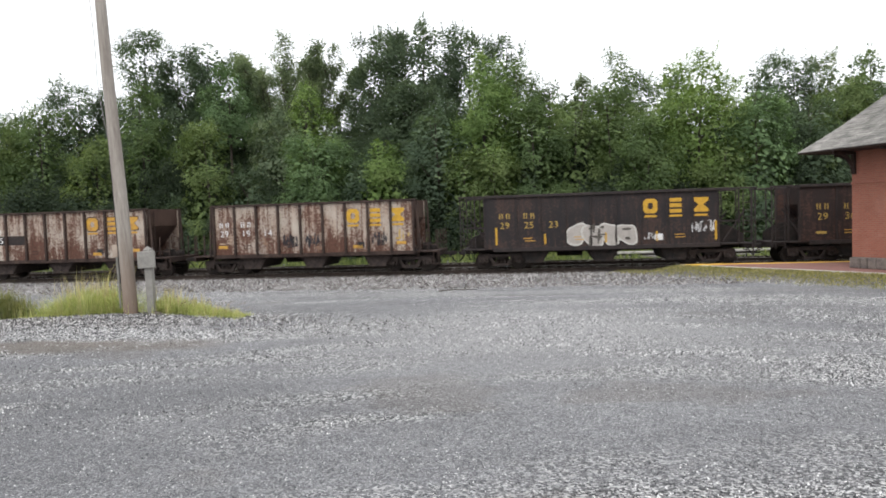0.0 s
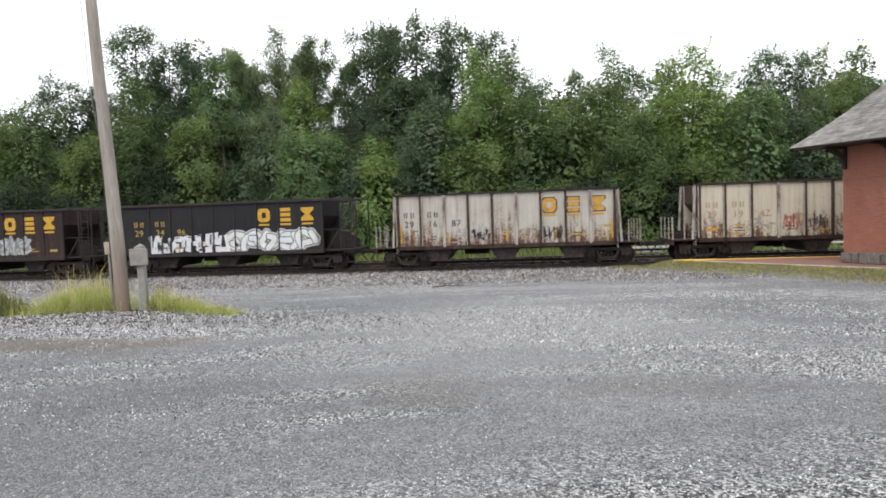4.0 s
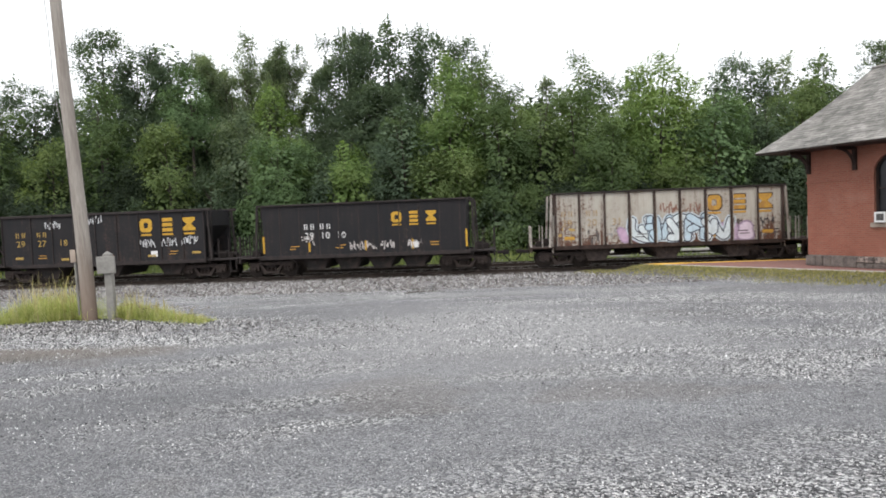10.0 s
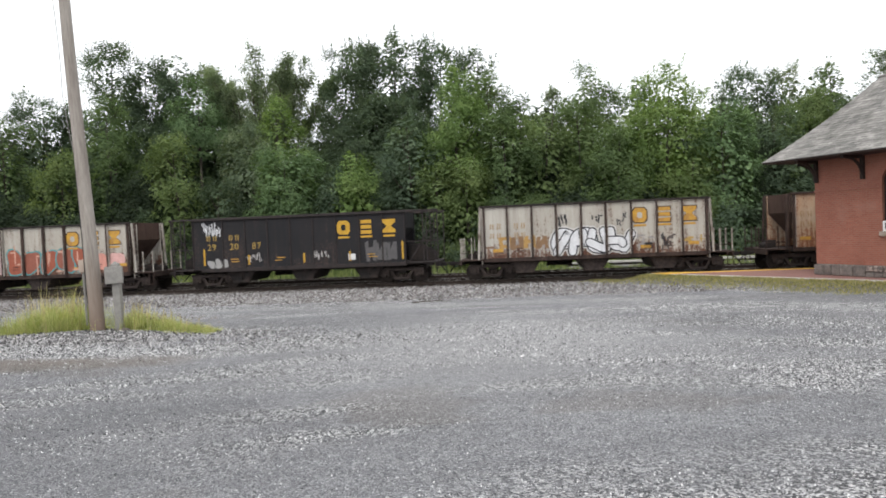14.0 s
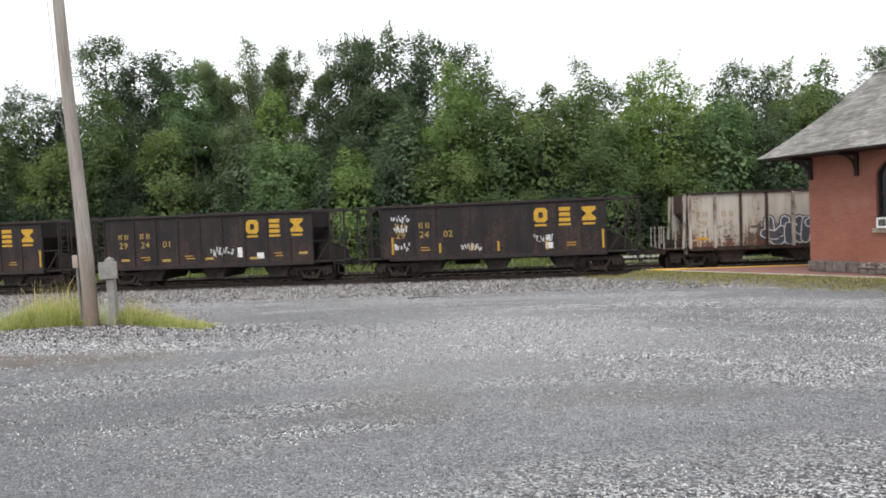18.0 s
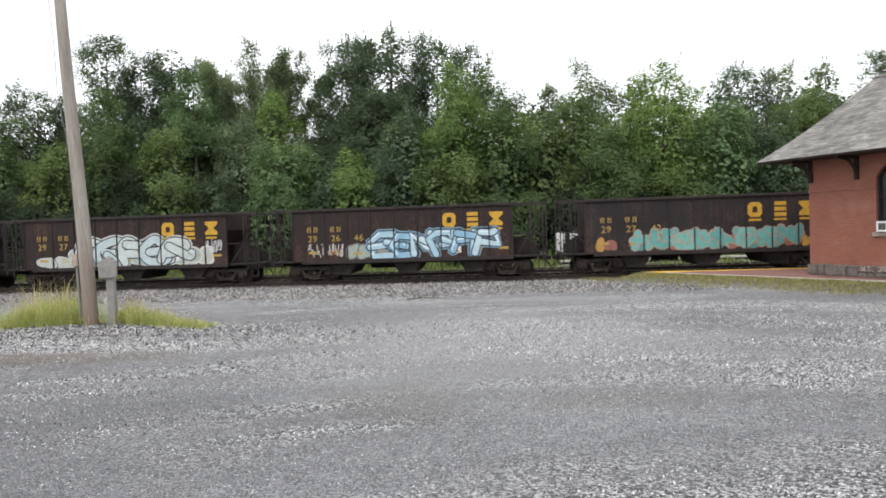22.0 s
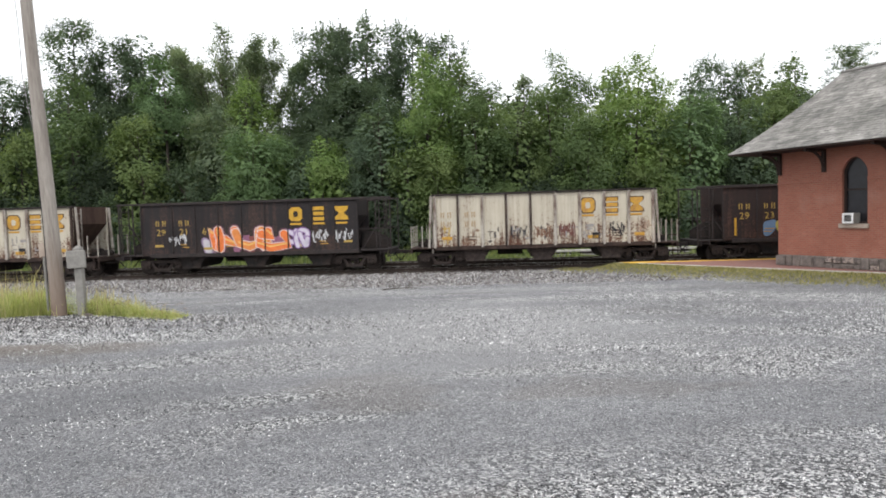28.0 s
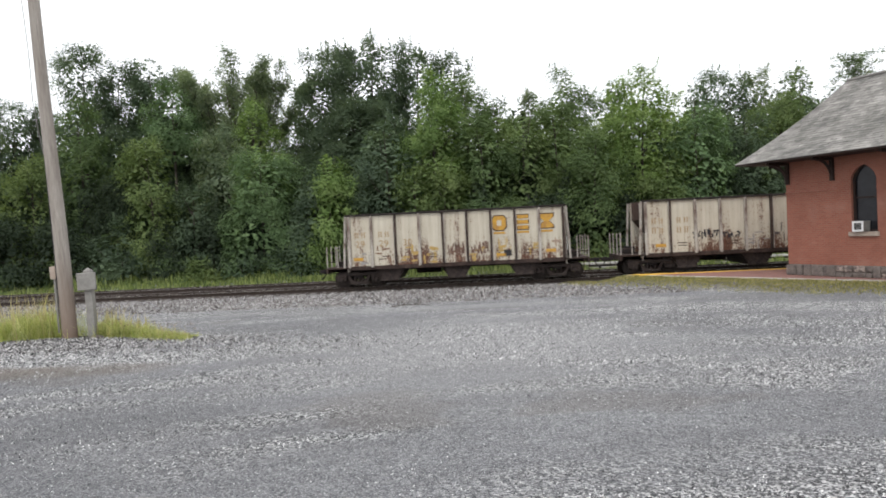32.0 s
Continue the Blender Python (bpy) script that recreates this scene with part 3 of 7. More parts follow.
def near_lot(g, n):
    y = 2.9 + 25.0 * g.random(n) ** 1.6 + 0.3 * g.normal(size=n)
    x = (g.random(n) * 2 - 1) * (0.76 * y + 0.6) + 0.05 * y
    bare = np.maximum(packed(x, y), bare_earth(x, y))
    out = (x - TIP.x) * CURB_OUT.x + (y - TIP.y) * CURB_OUT.y
    along = (x - TIP.x) * CURB_DIR.x + (y - TIP.y) * CURB_DIR.y
    keep = (g.random(n) > np.maximum(0.85 * bare, 0.5 * np.clip((5.5 - y) / 2.5, 0, 1))) & (x * N.x + y * N.y < 27.2) & ((out > 0.4) | (along < -0.3))
    x, y = x[keep], y[keep]
    return np.stack([x, y, gz_array(x, y)], -1)


def coarser(c):
    """Stones lie coarser in drifts, finer on the packed ground; only the coarser ones stand out of the fines farther off."""
    x, y = c[:, 0], c[:, 1]
    drift = fractal(x * 0.6, y * 0.9, 61)
    return np.clip(0.30 + y * 0.09, 0.5, 1.35) * np.clip(0.65 + 1.0 * drift, 0.65, 1.4) * (1 - 0.4 * packed(x, y))


def mound(g, n):
    x, y = -8.8 + 3.4 * g.normal(size=n), 15.2 + 0.85 * g.normal(size=n)
    return np.stack([x, y, gz_array(x, y)], -1)


def ballast_bed(g, n):
    s = (g.random(n) * 2 - 1) * 34
    d = 27.0 + 6.3 * g.random(n)
    between = g.random(n) < 0.09
    d = np.where(between, 36.1 + 1.5 * g.random(n), d)
    z = np.where(between, -1.17, -1.19) + 0.02 * g.random(n)
    x, y = s * U.x + d * N.x, s * U.y + d * N.y
    return np.stack([x, y, z], -1)


def under_rails(g, n):
    s, off = (g.random(n) * 2 - 1) * 38, 3.2 * g.random(n) - 1.6
    d = np.where(g.random(n) < 0.5, MID, MID_FAR) + off
    crib = np.abs(off) < 0.66
    off = (s + 38) % 0.52
    s = np.where(crib & ((off < 0.12) | (off > 0.40)), s + 0.26, s)           # heaped between the ties
    z = np.where(crib, -1.045, -1.2) + 0.03 * g.random(n)
    return np.stack([s * U.x + d * N.x, s * U.y + d * N.y, z], -1)


tagged(stones("oily_ballast", 24000, under_rails, 0.03, 0.07, M["ballast_oily"], 4), "brown-stained ballast between and beside the rails", "ballast", kind="stuff")
tagged(stones("loose_gravel", 175000, near_lot, 0.005, 0.0145, M["pebble"], 1, coarser), "loose grey and pale crushed stone on the lot", "gravel", kind="stuff")
tagged(stones("mound_gravel", 14000, mound, 0.012, 0.036, M["mound_stone"], 2), "coarse grey gravel heaped round the pole", "gravel", kind="stuff")
tagged(stones("track_ballast", 34000, ballast_bed, 0.022, 0.06, M["ballast"], 3), "grey-brown track ballast stones beside the rails", "ballast", kind="stuff")

# ---- railway track ----
def build_track(mid, first):
    top = new("railway_track")
    top.matrix_basis = track_pose(0, mid, RAIL)
    tagged(top, "straight railway track on dark timber ties", "railway", kind="structure")
    for side in (-GAUGE, GAUGE):
        bm = bmesh.new()
        prism_pts = [(-0.07, -0.17), (0.07, -0.17), (0.07, -0.155), (0.012, -0.135), (0.012, -0.045), (0.036, -0.035), (0.036, -0.003), (-0.036, -0.003), (-0.036, -0.035), (-0.012, -0.045), (-0.012, -0.135), (-0.07, -0.155)]
        a = [bm.verts.new((-520, side + x, z)) for x, z in prism_pts]
        b = [bm.verts.new((520, side + x, z)) for x, z in prism_pts]
        for i in range(len(a)):
            j = (i + 1) % len(a)
            bm.faces.new((a[i], a[j], b[j], b[i]))
        bmesh.ops.recalc_face_normals(bm, faces=bm.faces)
        rail = part("rail", bm, M["steel_rail"], top, "rusty steel rail")
        bm = bmesh.new()
        box(bm, -520, 520, side - 0.03, side + 0.03, -0.003, 0.0)
        part("railhead", bm, M["rail_head"], rail, "rail head polished by wheels")
    bm = bmesh.new()
    box(bm, -0.115, 0.115, -1.3, 1.3, -0.34, -0.175, 0.012)
    me = bpy.data.meshes.new("tie")
    bm.to_mesh(me)
    bm.free()
    for k in range(150):
        g = random.Random(first + k)
        part_of("tie", me, M["tie"], top, at=pose(-39 + k * 0.52 + g.uniform(-0.02, 0.02), g.uniform(-0.04, 0.04), g.uniform(-0.008, 0.004), 0, 0, g.uniform(-0.8, 0.8)))


build_track(MID, 0)
build_track(MID_FAR, 500)

# ---- station building and platform ----
CORNER = Vector((16.22, 26.68, PLAT))
WALL_DIR = Vector((-0.36, 0.933, 0)).normalized()          # along the wall, away from the eye
WALL_TURN = math.degrees(math.atan2(-WALL_DIR.y, -WALL_DIR.x))
LONG, DEEP = 15.0, 3.3


def build_platform():
    ob = new("platform")
    tagged(ob, "low red brick-paved station platform with pale curb", "platform", kind="structure")
    tip = Vector((TIP.x, TIP.y, PLAT))
    far = at_track(60, 32.25, PLAT)
    near_end = Vector((CURB_END.x, CURB_END.y, PLAT))
    back = Vector((60, 2, PLAT))

    def slab(name, pts, z0, z1, mat, label):
        bm = bmesh.new()
        a = [bm.verts.new((p.x, p.y, z0)) for p in pts]
        b = [bm.verts.new((p.x, p.y, z1)) for p in pts]
        bm.faces.new(a[::-1])
        bm.faces.new(b)
        for i in range(len(pts)):
            j = (i + 1) % len(pts)
            bm.faces.new((a[i], a[j], b[j], b[i]))
        bmesh.ops.recalc_face_normals(bm, faces=bm.faces)
        return part(name, bm, mat, ob, label)

    slab("paving", [tip, near_end, back, far], PLAT - 0.5, PLAT, M["paver"], "red brick paving")
    # curb along the lot side, yellow strip along the track
    e = (near_end - tip).normalized()
    q = Vector((e.y, -e.x, 0))
    slab("curb", [tip - q * 0.0, near_end, near_end + q * 0.22, tip + q * 0.22], PLAT - 0.5, PLAT + 0.012, M["concrete"], "pale concrete curb")
    slab("warning_strip", [tip + U * 0.0 + N * 0.004, at_track(6.6, 31.75, 0), at_track(60, 31.75, 0), far + N * 0.004], PLAT - 0.2, PLAT + 0.008, M["plat_yellow"], "yellow painted platform edge")
    slab("painted_tip", [at_track(6.45, 32.3, 0), at_track(6.95, 31.35, 0), at_track(8.3, 31.7, 0), at_track(8.3, 32.3, 0)], PLAT - 0.25, PLAT + 0.016, M["plat_yellow"], "yellow painted corner")
    bm = bmesh.new()
    box(bm, 6.2, 60, 0.0, 0.12, -0.55, -0.02)
    edge = part("edge_board", bm, M["tie"], ob, "dark timber edge")
    edge.matrix_basis = track_pose(0, 32.3, PLAT)


build_platform()


def arch_z(f, z1, rise):
    """Height of a pointed arch at f, from 0 at one springing to 1 at the other."""
    d = abs(2 * f - 1)
    return z1 + rise * (1 - d ** 1.7) ** 0.75


def arch_pts(x0, x1, z0, z1, rise, k=12):
    """Outline of an opening with a pointed head."""
    return [(x0, z0), (x1, z0), (x1, z1)] + [(x1 + (x0 - x1) * i / k, arch_z(i / k, z1, rise)) for i in range(1, k)] + [(x0, z1)]


def build_station():
    """Local x runs along the wall towards the eye, y into the building, z from the platform."""
    top = new("station_building")
    top.matrix_basis = pose(*CORNER, 0, 0, WALL_TURN)
    tagged(top, "small red brick station with flared slate hip roof", "station")
    high = 4.62
    openings = [(2.74, 3.70, 1.72, 3.72, 0.50), (6.2, 7.15, 1.72, 3.72, 0.50)]
    # front wall with arched openings cut through
    bm = bmesh.new()
    xs = [0.0]
    for x0, x1, *_ in openings:
        xs += [x0, x1]
    xs.append(LONG)
    thick = 0.32
    for i in range(0, len(xs), 2):
        box(bm, xs[i], xs[i + 1], 0, thick, 0.45, high)
    for x0, x1, z0, z1, rise in openings:
        box(bm, x0, x1, 0, thick, 0.45, z0)
        k = 12
        prev = (x1, z1)
        for i in range(1, k + 1):
            cur = (x1 + (x0 - x1) * i / k, arch_z(i / k, z1, rise))
            prism(bm, [prev, cur, (cur[0], high), (prev[0], high)], 0, thick)
            prev = cur
    part("wall", bm, M["brick"], top, "weathered red brick wall")
    bm = bmesh.new()
    box(bm, 0, LONG, DEEP - thick, DEEP, 0.45, high)
    part("wall", bm, M["brick"], top)
    for x0, x1 in ((0, thick), (LONG - thick, LONG)):
        bm = bmesh.new()
        box(bm, x0, x1, thick, DEEP - thick, 0.45, high)
        part("wall", bm, M["brick"], top)
    for i in range(0, len(xs), 2):
        bm = bmesh.new()
        box(bm, xs[i] - (0.03 if i == 0 else 0), xs[i + 1], -0.03, 0.0, 3.33, 3.405, 0.006)
        part("string_course", bm, M["brick"], top, "projecting brick course")
    # stone base, stone by stone
    g = random.Random(5)
    bm = bmesh.new()
    box(bm, 0.02, LONG - 0.02, -0.01, DEEP, -0.05, 0.45)
    base = part("foundation", bm, M["stone"], top, "grey rubble stone foundation")
    x = -0.06
    while x < 9.5:
        w = g.uniform(0.25, 0.6)
        split = g.random() < 0.6
        rows = [(0.0, 0.44)] if not split else [(0.0, 0.2), (0.21, 0.44)]
        for z0, z1 in rows:
            bm = bmesh.new()
            box(bm, x + 0.012, x + w - 0.012, -0.065 - g.uniform(0, 0.05), 0.05, z0 + g.uniform(0, 0.015), z1 - g.uniform(0, 0.03), 0.025)
            for v in bm.verts:
                v.co += Vector((g.uniform(-0.012, 0.012), g.uniform(-0.018, 0.012), g.uniform(-0.012, 0.012)))
            pale = 1.5 < x < 3.0 and z0 > 0.1 or g.random() < 0.08
            part("stone", bm, M["stone_pale"] if pale else M["stone"], base)
        x += w
    # windows
    for x0, x1, z0, z1, rise in openings:
        win = new("window")
        win.parent = top
        bm = bmesh.new()
        prism(bm, arch_pts(x0 + 0.07, x1 - 0.07, z0 + 0.07, z1, rise - 0.06), 0.2, 0.215)
        part("pane", bm, M["window_dark"], win, "dark window glass")
        bm = bmesh.new()
        outer, inner = arch_pts(x0, x1, z0, z1, rise), arch_pts(x0 + 0.08, x1 - 0.08, z0 + 0.08, z1, rise - 0.07)
        for y in (0.12, 0.2):
            a = [bm.verts.new((px, y, pz)) for px, pz in outer]
            b = [bm.verts.new((px, y, pz)) for px, pz in inner]
            for i in range(len(a)):
                j = (i + 1) % len(a)
                bm.faces.new((a[i], a[j], b[j], b[i]))
        part("window_frame", bm, M["wood_dark"], win, "dark painted wooden frame")
        bm = bmesh.new()
        box(bm, x0 + 0.07, x1 - 0.07, 0.14, 0.2, (z0 + z1) / 2 + 0.25, (z0 + z1) / 2 + 0.31)
        part("meeting_rail", bm, M["wood_dark"], win)
        bm = bmesh.new()
        box(bm, x0 - 0.1, x1 + 0.06, -0.09, 0.2, z0 - 0.17, z0, 0.012)
        part("window_sill", bm, M["sill_stone"], win, "pale stone sill")
    # brackets under the eaves
    for x in (0.12, 2.05, 4.6, 7.9, 10.8, 13.6):
        br = new("eave_bracket")
        br.parent = top
        bm = bmesh.new()
        box(bm, x - 0.07, x + 0.07, -0.13, 0.0, 3.72, 4.6, 0.01)
        box(bm, x - 0.06, x + 0.06, -1.2, -0.1, 4.50, 4.62, 0.01)
        part("post", bm, M["wood_dark"], br, "dark wooden bracket")
        bm = bmesh.new()
        arc = [radians(90) * i / 8 for i in range(9)]
        sweep(bm, [Vector((x, -0.10 - 0.85 * (1 - math.cos(a)), 3.82 + 0.72 * math.sin(a))) for a in arc], [0.055] * 9)
        part("knee_brace", bm, M["wood_dark"], br)
    br = new("eave_bracket")
    br.parent = top
    bm = bmesh.new()
    sweep(bm, [Vector((-0.06 - 0.765 * (1 - math.cos(a)), 0.1, 3.82 + 0.72 * math.sin(a))) for a in arc], [0.055] * 9)
    part("knee_brace", bm, M["wood_dark"], br)
    build_roof(top)


def build_roof(top):
    """Hip roof, flared at the eaves; every course of slates is a row of its own."""
    over, half = 1.36, DEEP / 2
    z_of = lambda k: 4.69 + 0.80 * (over - k) + 0.068 * (over - k) ** 2       # k: offset outside the wall line
    roof = new("roof")
    roof.parent = top
    ks = np.linspace(over, -half, 30)
    g = np.random.default_rng(8)
    verts, faces = [], []

    def quad(a, b, c, d):
        i = len(verts)
        verts.extend((a, b, c, d))
        faces.append((i, i + 1, i + 2, i + 3))

    def slate_row(p0, p1, q0, q1, z0, z1, lift):
        """One course between two eave-parallel lines, cut into slates."""
        p0, p1, q0, q1 = (Vector(v) for v in (p0, p1, q0, q1))
        n = max(1, int((p1 - p0).length / 0.24))
        shift = g.uniform(-0.45, 0.45)
        cuts = [0.0] + [min(0.999, max(0.001, (i + shift + g.uniform(-0.15, 0.15)) / n)) for i in range(1, n)] + [1.0]
        for i in range(n):
            f0, f1 = cuts[i], cuts[i + 1] - min(0.3 / n, 0.006 / max(0.1, (p1 - p0).length))
            drop = g.uniform(-0.003, 0.003)
            li = lift + g.uniform(-0.002, 0.004)
            a, b = p0.lerp(p1, f0), p0.lerp(p1, f1)
            c, d = q0.lerp(q1, f1), q0.lerp(q1, f0)
            quad((a.x, a.y, z0 + li + drop), (b.x, b.y, z0 + li + drop), (c.x, c.y, z1), (d.x, d.y, z1))
            quad((a.x, a.y, z0 - 0.01), (b.x, b.y, z0 - 0.01), (b.x, b.y, z0 + li + drop), (a.x, a.y, z0 + li + drop))

    for i in range(len(ks) - 1):
        k0, k1 = ks[i], ks[i + 1]
        z0, z1 = z_of(k0), z_of(k1)
        slate_row((-k0, -k0, 0), (LONG + k0, -k0, 0), (-k1, -k1, 0), (LONG + k1, -k1, 0), z0, z1, 0.010)
        slate_row((LONG + k0, DEEP + k0, 0), (-k0, DEEP + k0, 0), (LONG + k1, DEEP + k1, 0), (-k1, DEEP + k1, 0), z0, z1, 0.010)
        slate_row((-k0, DEEP + k0, 0), (-k0, -k0, 0), (-k1, DEEP + k1, 0), (-k1, -k1, 0), z0, z1, 0.010)
        slate_row((LONG + k0, -k0, 0), (LONG + k0, DEEP + k0, 0), (LONG + k1, -k1, 0), (LONG + k1, DEEP + k1, 0), z0, z1, 0.010)
    slates = part_of("slate_covering", raw_mesh("slate_covering", np.array([tuple(v) for v in verts]), np.array(faces)), M["slate"], roof, "weathered grey slate courses")
    slates["kind"] = "stuff"
    # boarding under the slates
    bm = bmesh.new()
    ring = [[bm.verts.new((x, y, z_of(k) - 0.03)) for x, y in ((-k, -k), (LONG + k, -k), (LONG + k, DEEP + k), (-k, DEEP + k))] for k in ks[:-1]]
    for a, b in zip(ring, ring[1:]):
        for i in range(4):
            bm.faces.new((a[i], a[(i + 1) % 4], b[(i + 1) % 4], b[i]))
    part("roof_boarding", bm, M["wood_dark"], roof)
    bm = bmesh.new()
    box(bm, -over + 0.02, LONG + over - 0.02, -over + 0.02, DEEP + over - 0.02, 4.62, 4.66)
    part("soffit", bm, M["wood_dark"], roof, "dark boarded eaves")
    bm = bmesh.new()
    tube(bm, (half, half, z_of(-half) + 0.03), (LONG - half, half, z_of(-half) + 0.03), 0.06)
    part("ridge_cap", bm, M["grey_box"], roof)


build_station()


def build_aircon():
    top = new("air_conditioner")
    top.matrix_basis = pose(*CORNER, 0, 0, WALL_TURN)
    tagged(top, "white window air conditioner on the stone sill", "air conditioner")
    x0, x1, z0, z1, y0 = 2.90, 3.32, 1.735, 2.12, -0.24
    # casing in grey: the shade on its side is put into the colour
    bm = bmesh.new()
    box(bm, x0, x1, y0 + 0.01, 0.19, z0, z1, 0.015)
    part("casing", bm, M["grey_box"], top, "steel casing in a grey that stands for its shaded side")
    bm = bmesh.new()
    box(bm, x0 + 0.07, x1 - 0.07, y0 + 0.002, y0 + 0.02, z0 + 0.07, z1 - 0.07)
    part("coil", bm, M["window_dark"], top, "dark cooling coil behind a grille")
    for i in range(6):
        bm = bmesh.new()
        x = x0 + 0.1 + i * (x1 - x0 - 0.2) / 5
        box(bm, x - 0.006, x + 0.006, y0 - 0.004, y0 + 0.004, z0 + 0.07, z1 - 0.07)
        part("grille_bar", bm, M["grey_box"], top)
    for a, b, c, d in ((x0, x1, z1 - 0.07, z1), (x0, x1, z0, z0 + 0.07), (x0, x0 + 0.07, z0 + 0.07, z1 - 0.07), (x1 - 0.07, x1, z0 + 0.07, z1 - 0.07)):
        bm = bmesh.new()
        box(bm, a, b, y0 - 0.012, y0 + 0.012, c, d, 0.005)
        part("front_frame", bm, M["aircon"], top)


build_aircon()

# ---- pole, meter post ----
def build_pole():
    top = new("utility_pole")
    x, y = -7.60, 16.0
    top.matrix_basis = pose(x, y, 1.65 - 2.10, 0, -2.4, 0)
    tagged(top, "weathered grey wooden utility pole in a gravel mound", "utility pole")
    bm = bmesh.new()
    rings, seg, h = 24, 18, 11.5
    loops = []
    for j in range(rings + 1):
        z = -0.5 + (h + 0.5) * j / rings
        r = 0.165 - 0.0055 * z
        loops.append([bm.verts.new((math.cos(6.2832 * i / seg) * r * (1 + 0.03 * noise.noise((i, 3, z * 0.3))) + 0.02 * math.sin(z * 0.7), math.sin(6.2832 * i / seg) * r, z)) for i in range(seg)])
    for a, b in zip(loops, loops[1:]):
        for i in range(seg):
            bm.faces.new((a[i], a[(i + 1) % seg], b[(i + 1) % seg], b[i]))
    bm.faces.new(loops[-1])
    for f in bm.faces:
        f.smooth = True
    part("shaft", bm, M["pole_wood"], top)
    # conduit, small box and guy wire on the pole's side
    bm = bmesh.new()
    tube(bm, (-0.175, 0.03, 0.1), (-0.145, 0.03, 5.2), 0.022)
    part("conduit", bm, M["black_mark"], top, "black cable conduit")
    bm = bmesh.new()
    box(bm, -0.31, -0.18, 0.0, 0.18, 1.45, 1.75, 0.01)
    part("junction_box", bm, M["sill_stone"], top, "small beige box")
    bm = bmesh.new()
    tube(bm, (-0.25, 0.05, 0.2), (-0.23, 0.05, 1.45), 0.03)
    part("conduit", bm, M["grey_box"], top)
    bm = bmesh.new()
    sweep(bm, [Vector((-0.15 - 0.17 * min(1.0, k / 3) - 0.02 * math.sin(k), 0.1, 3.9 + 6.9 * k / 12)) for k in range(13)], [0.009] * 13, 5)
    part("cable", bm, M["grey_box"], top, "thin grey cable")


def build_post():
    top = new("marker_post")
    top.matrix_basis = pose(-7.10, 16.05, 1.65 - 2.12, 0, -1.5, 0)
    tagged(top, "grey wooden post with a square grey box near its top", "post")
    bm = bmesh.new()
    box(bm, -0.085, 0.085, -0.085, 0.085, -0.4, 1.62, 0.012)
    bmesh.ops.create_cone(bm, cap_ends=True, segments=4, radius1=0.12, radius2=0.01, depth=0.07, matrix=Matrix.Translation((0, 0, 1.655)) @ Matrix.Rotation(radians(45), 4, "Z"))
    part("post", bm, M["grey_box"], top)
    bm = bmesh.new()
    box(bm, -0.21, 0.21, -0.15, -0.085, 1.17, 1.58, 0.015)
    part("meter_box", bm, M["grey_box"], top, "flat grey metal box")
    bm = bmesh.new()
    bmesh.ops.create_icosphere(bm, subdivisions=2, radius=0.16, matrix=Matrix.Translation((0.12, -0.1, 0.05)) @ Matrix.Diagonal((1, 0.8, 0.5, 1)))
    part("footing", bm, M["stone"], top, "lump of concrete at the foot")


build_pole()
build_post()

# ---- trees ----
def unit(v):
    return v / np.linalg.norm(v, axis=1)[:, None]


def triangles(g, c, out, s):
    """One leaf at each centre, facing out, of size s."""
    t = unit(np.cross(out, g.normal(size=out.shape)))
    b = np.cross(out, t)
    s = s[:, None]
    v = np.stack([c - t * s, c + t * s * 0.3 - b * s * 0.75, c + t * s * 0.6 + b * s * 0.7], 1)
    return v.reshape(-1, 3)


# outline of a crown: share of the full half width at heights from its foot (0) to its top (1)
PROFILE = {
    "dome": ((0, 0.15, 0.4, 0.65, 0.82, 0.93, 0.98, 1.0), (0.80, 0.97, 1.0, 0.98, 0.86, 0.62, 0.38, 0.12)),
    "oval": ((0, 0.15, 0.35, 0.6, 0.8, 0.93, 1.0), (0.80, 0.96, 1.0, 0.94, 0.76, 0.50, 0.10)),
    "spire": ((0, 0.12, 0.3, 0.55, 0.75, 0.9, 1.0), (0.85, 1.0, 1.0, 0.86, 0.62, 0.36, 0.06)),
    "column": ((0, 0.15, 0.4, 0.7, 0.86, 0.95, 1.0), (0.9, 1.0, 1.0, 1.0, 0.90, 0.62, 0.15)),
    "crown": ((0, 0.2, 0.45, 0.65, 0.82, 0.93, 1.0), (0.75, 0.95, 1.0, 1.0, 0.92, 0.70, 0.25)),
    "shrub": ((0, 0.2, 0.5, 0.75, 0.9, 1.0), (0.85, 1.0, 0.95, 0.75, 0.45, 0.08)),
}


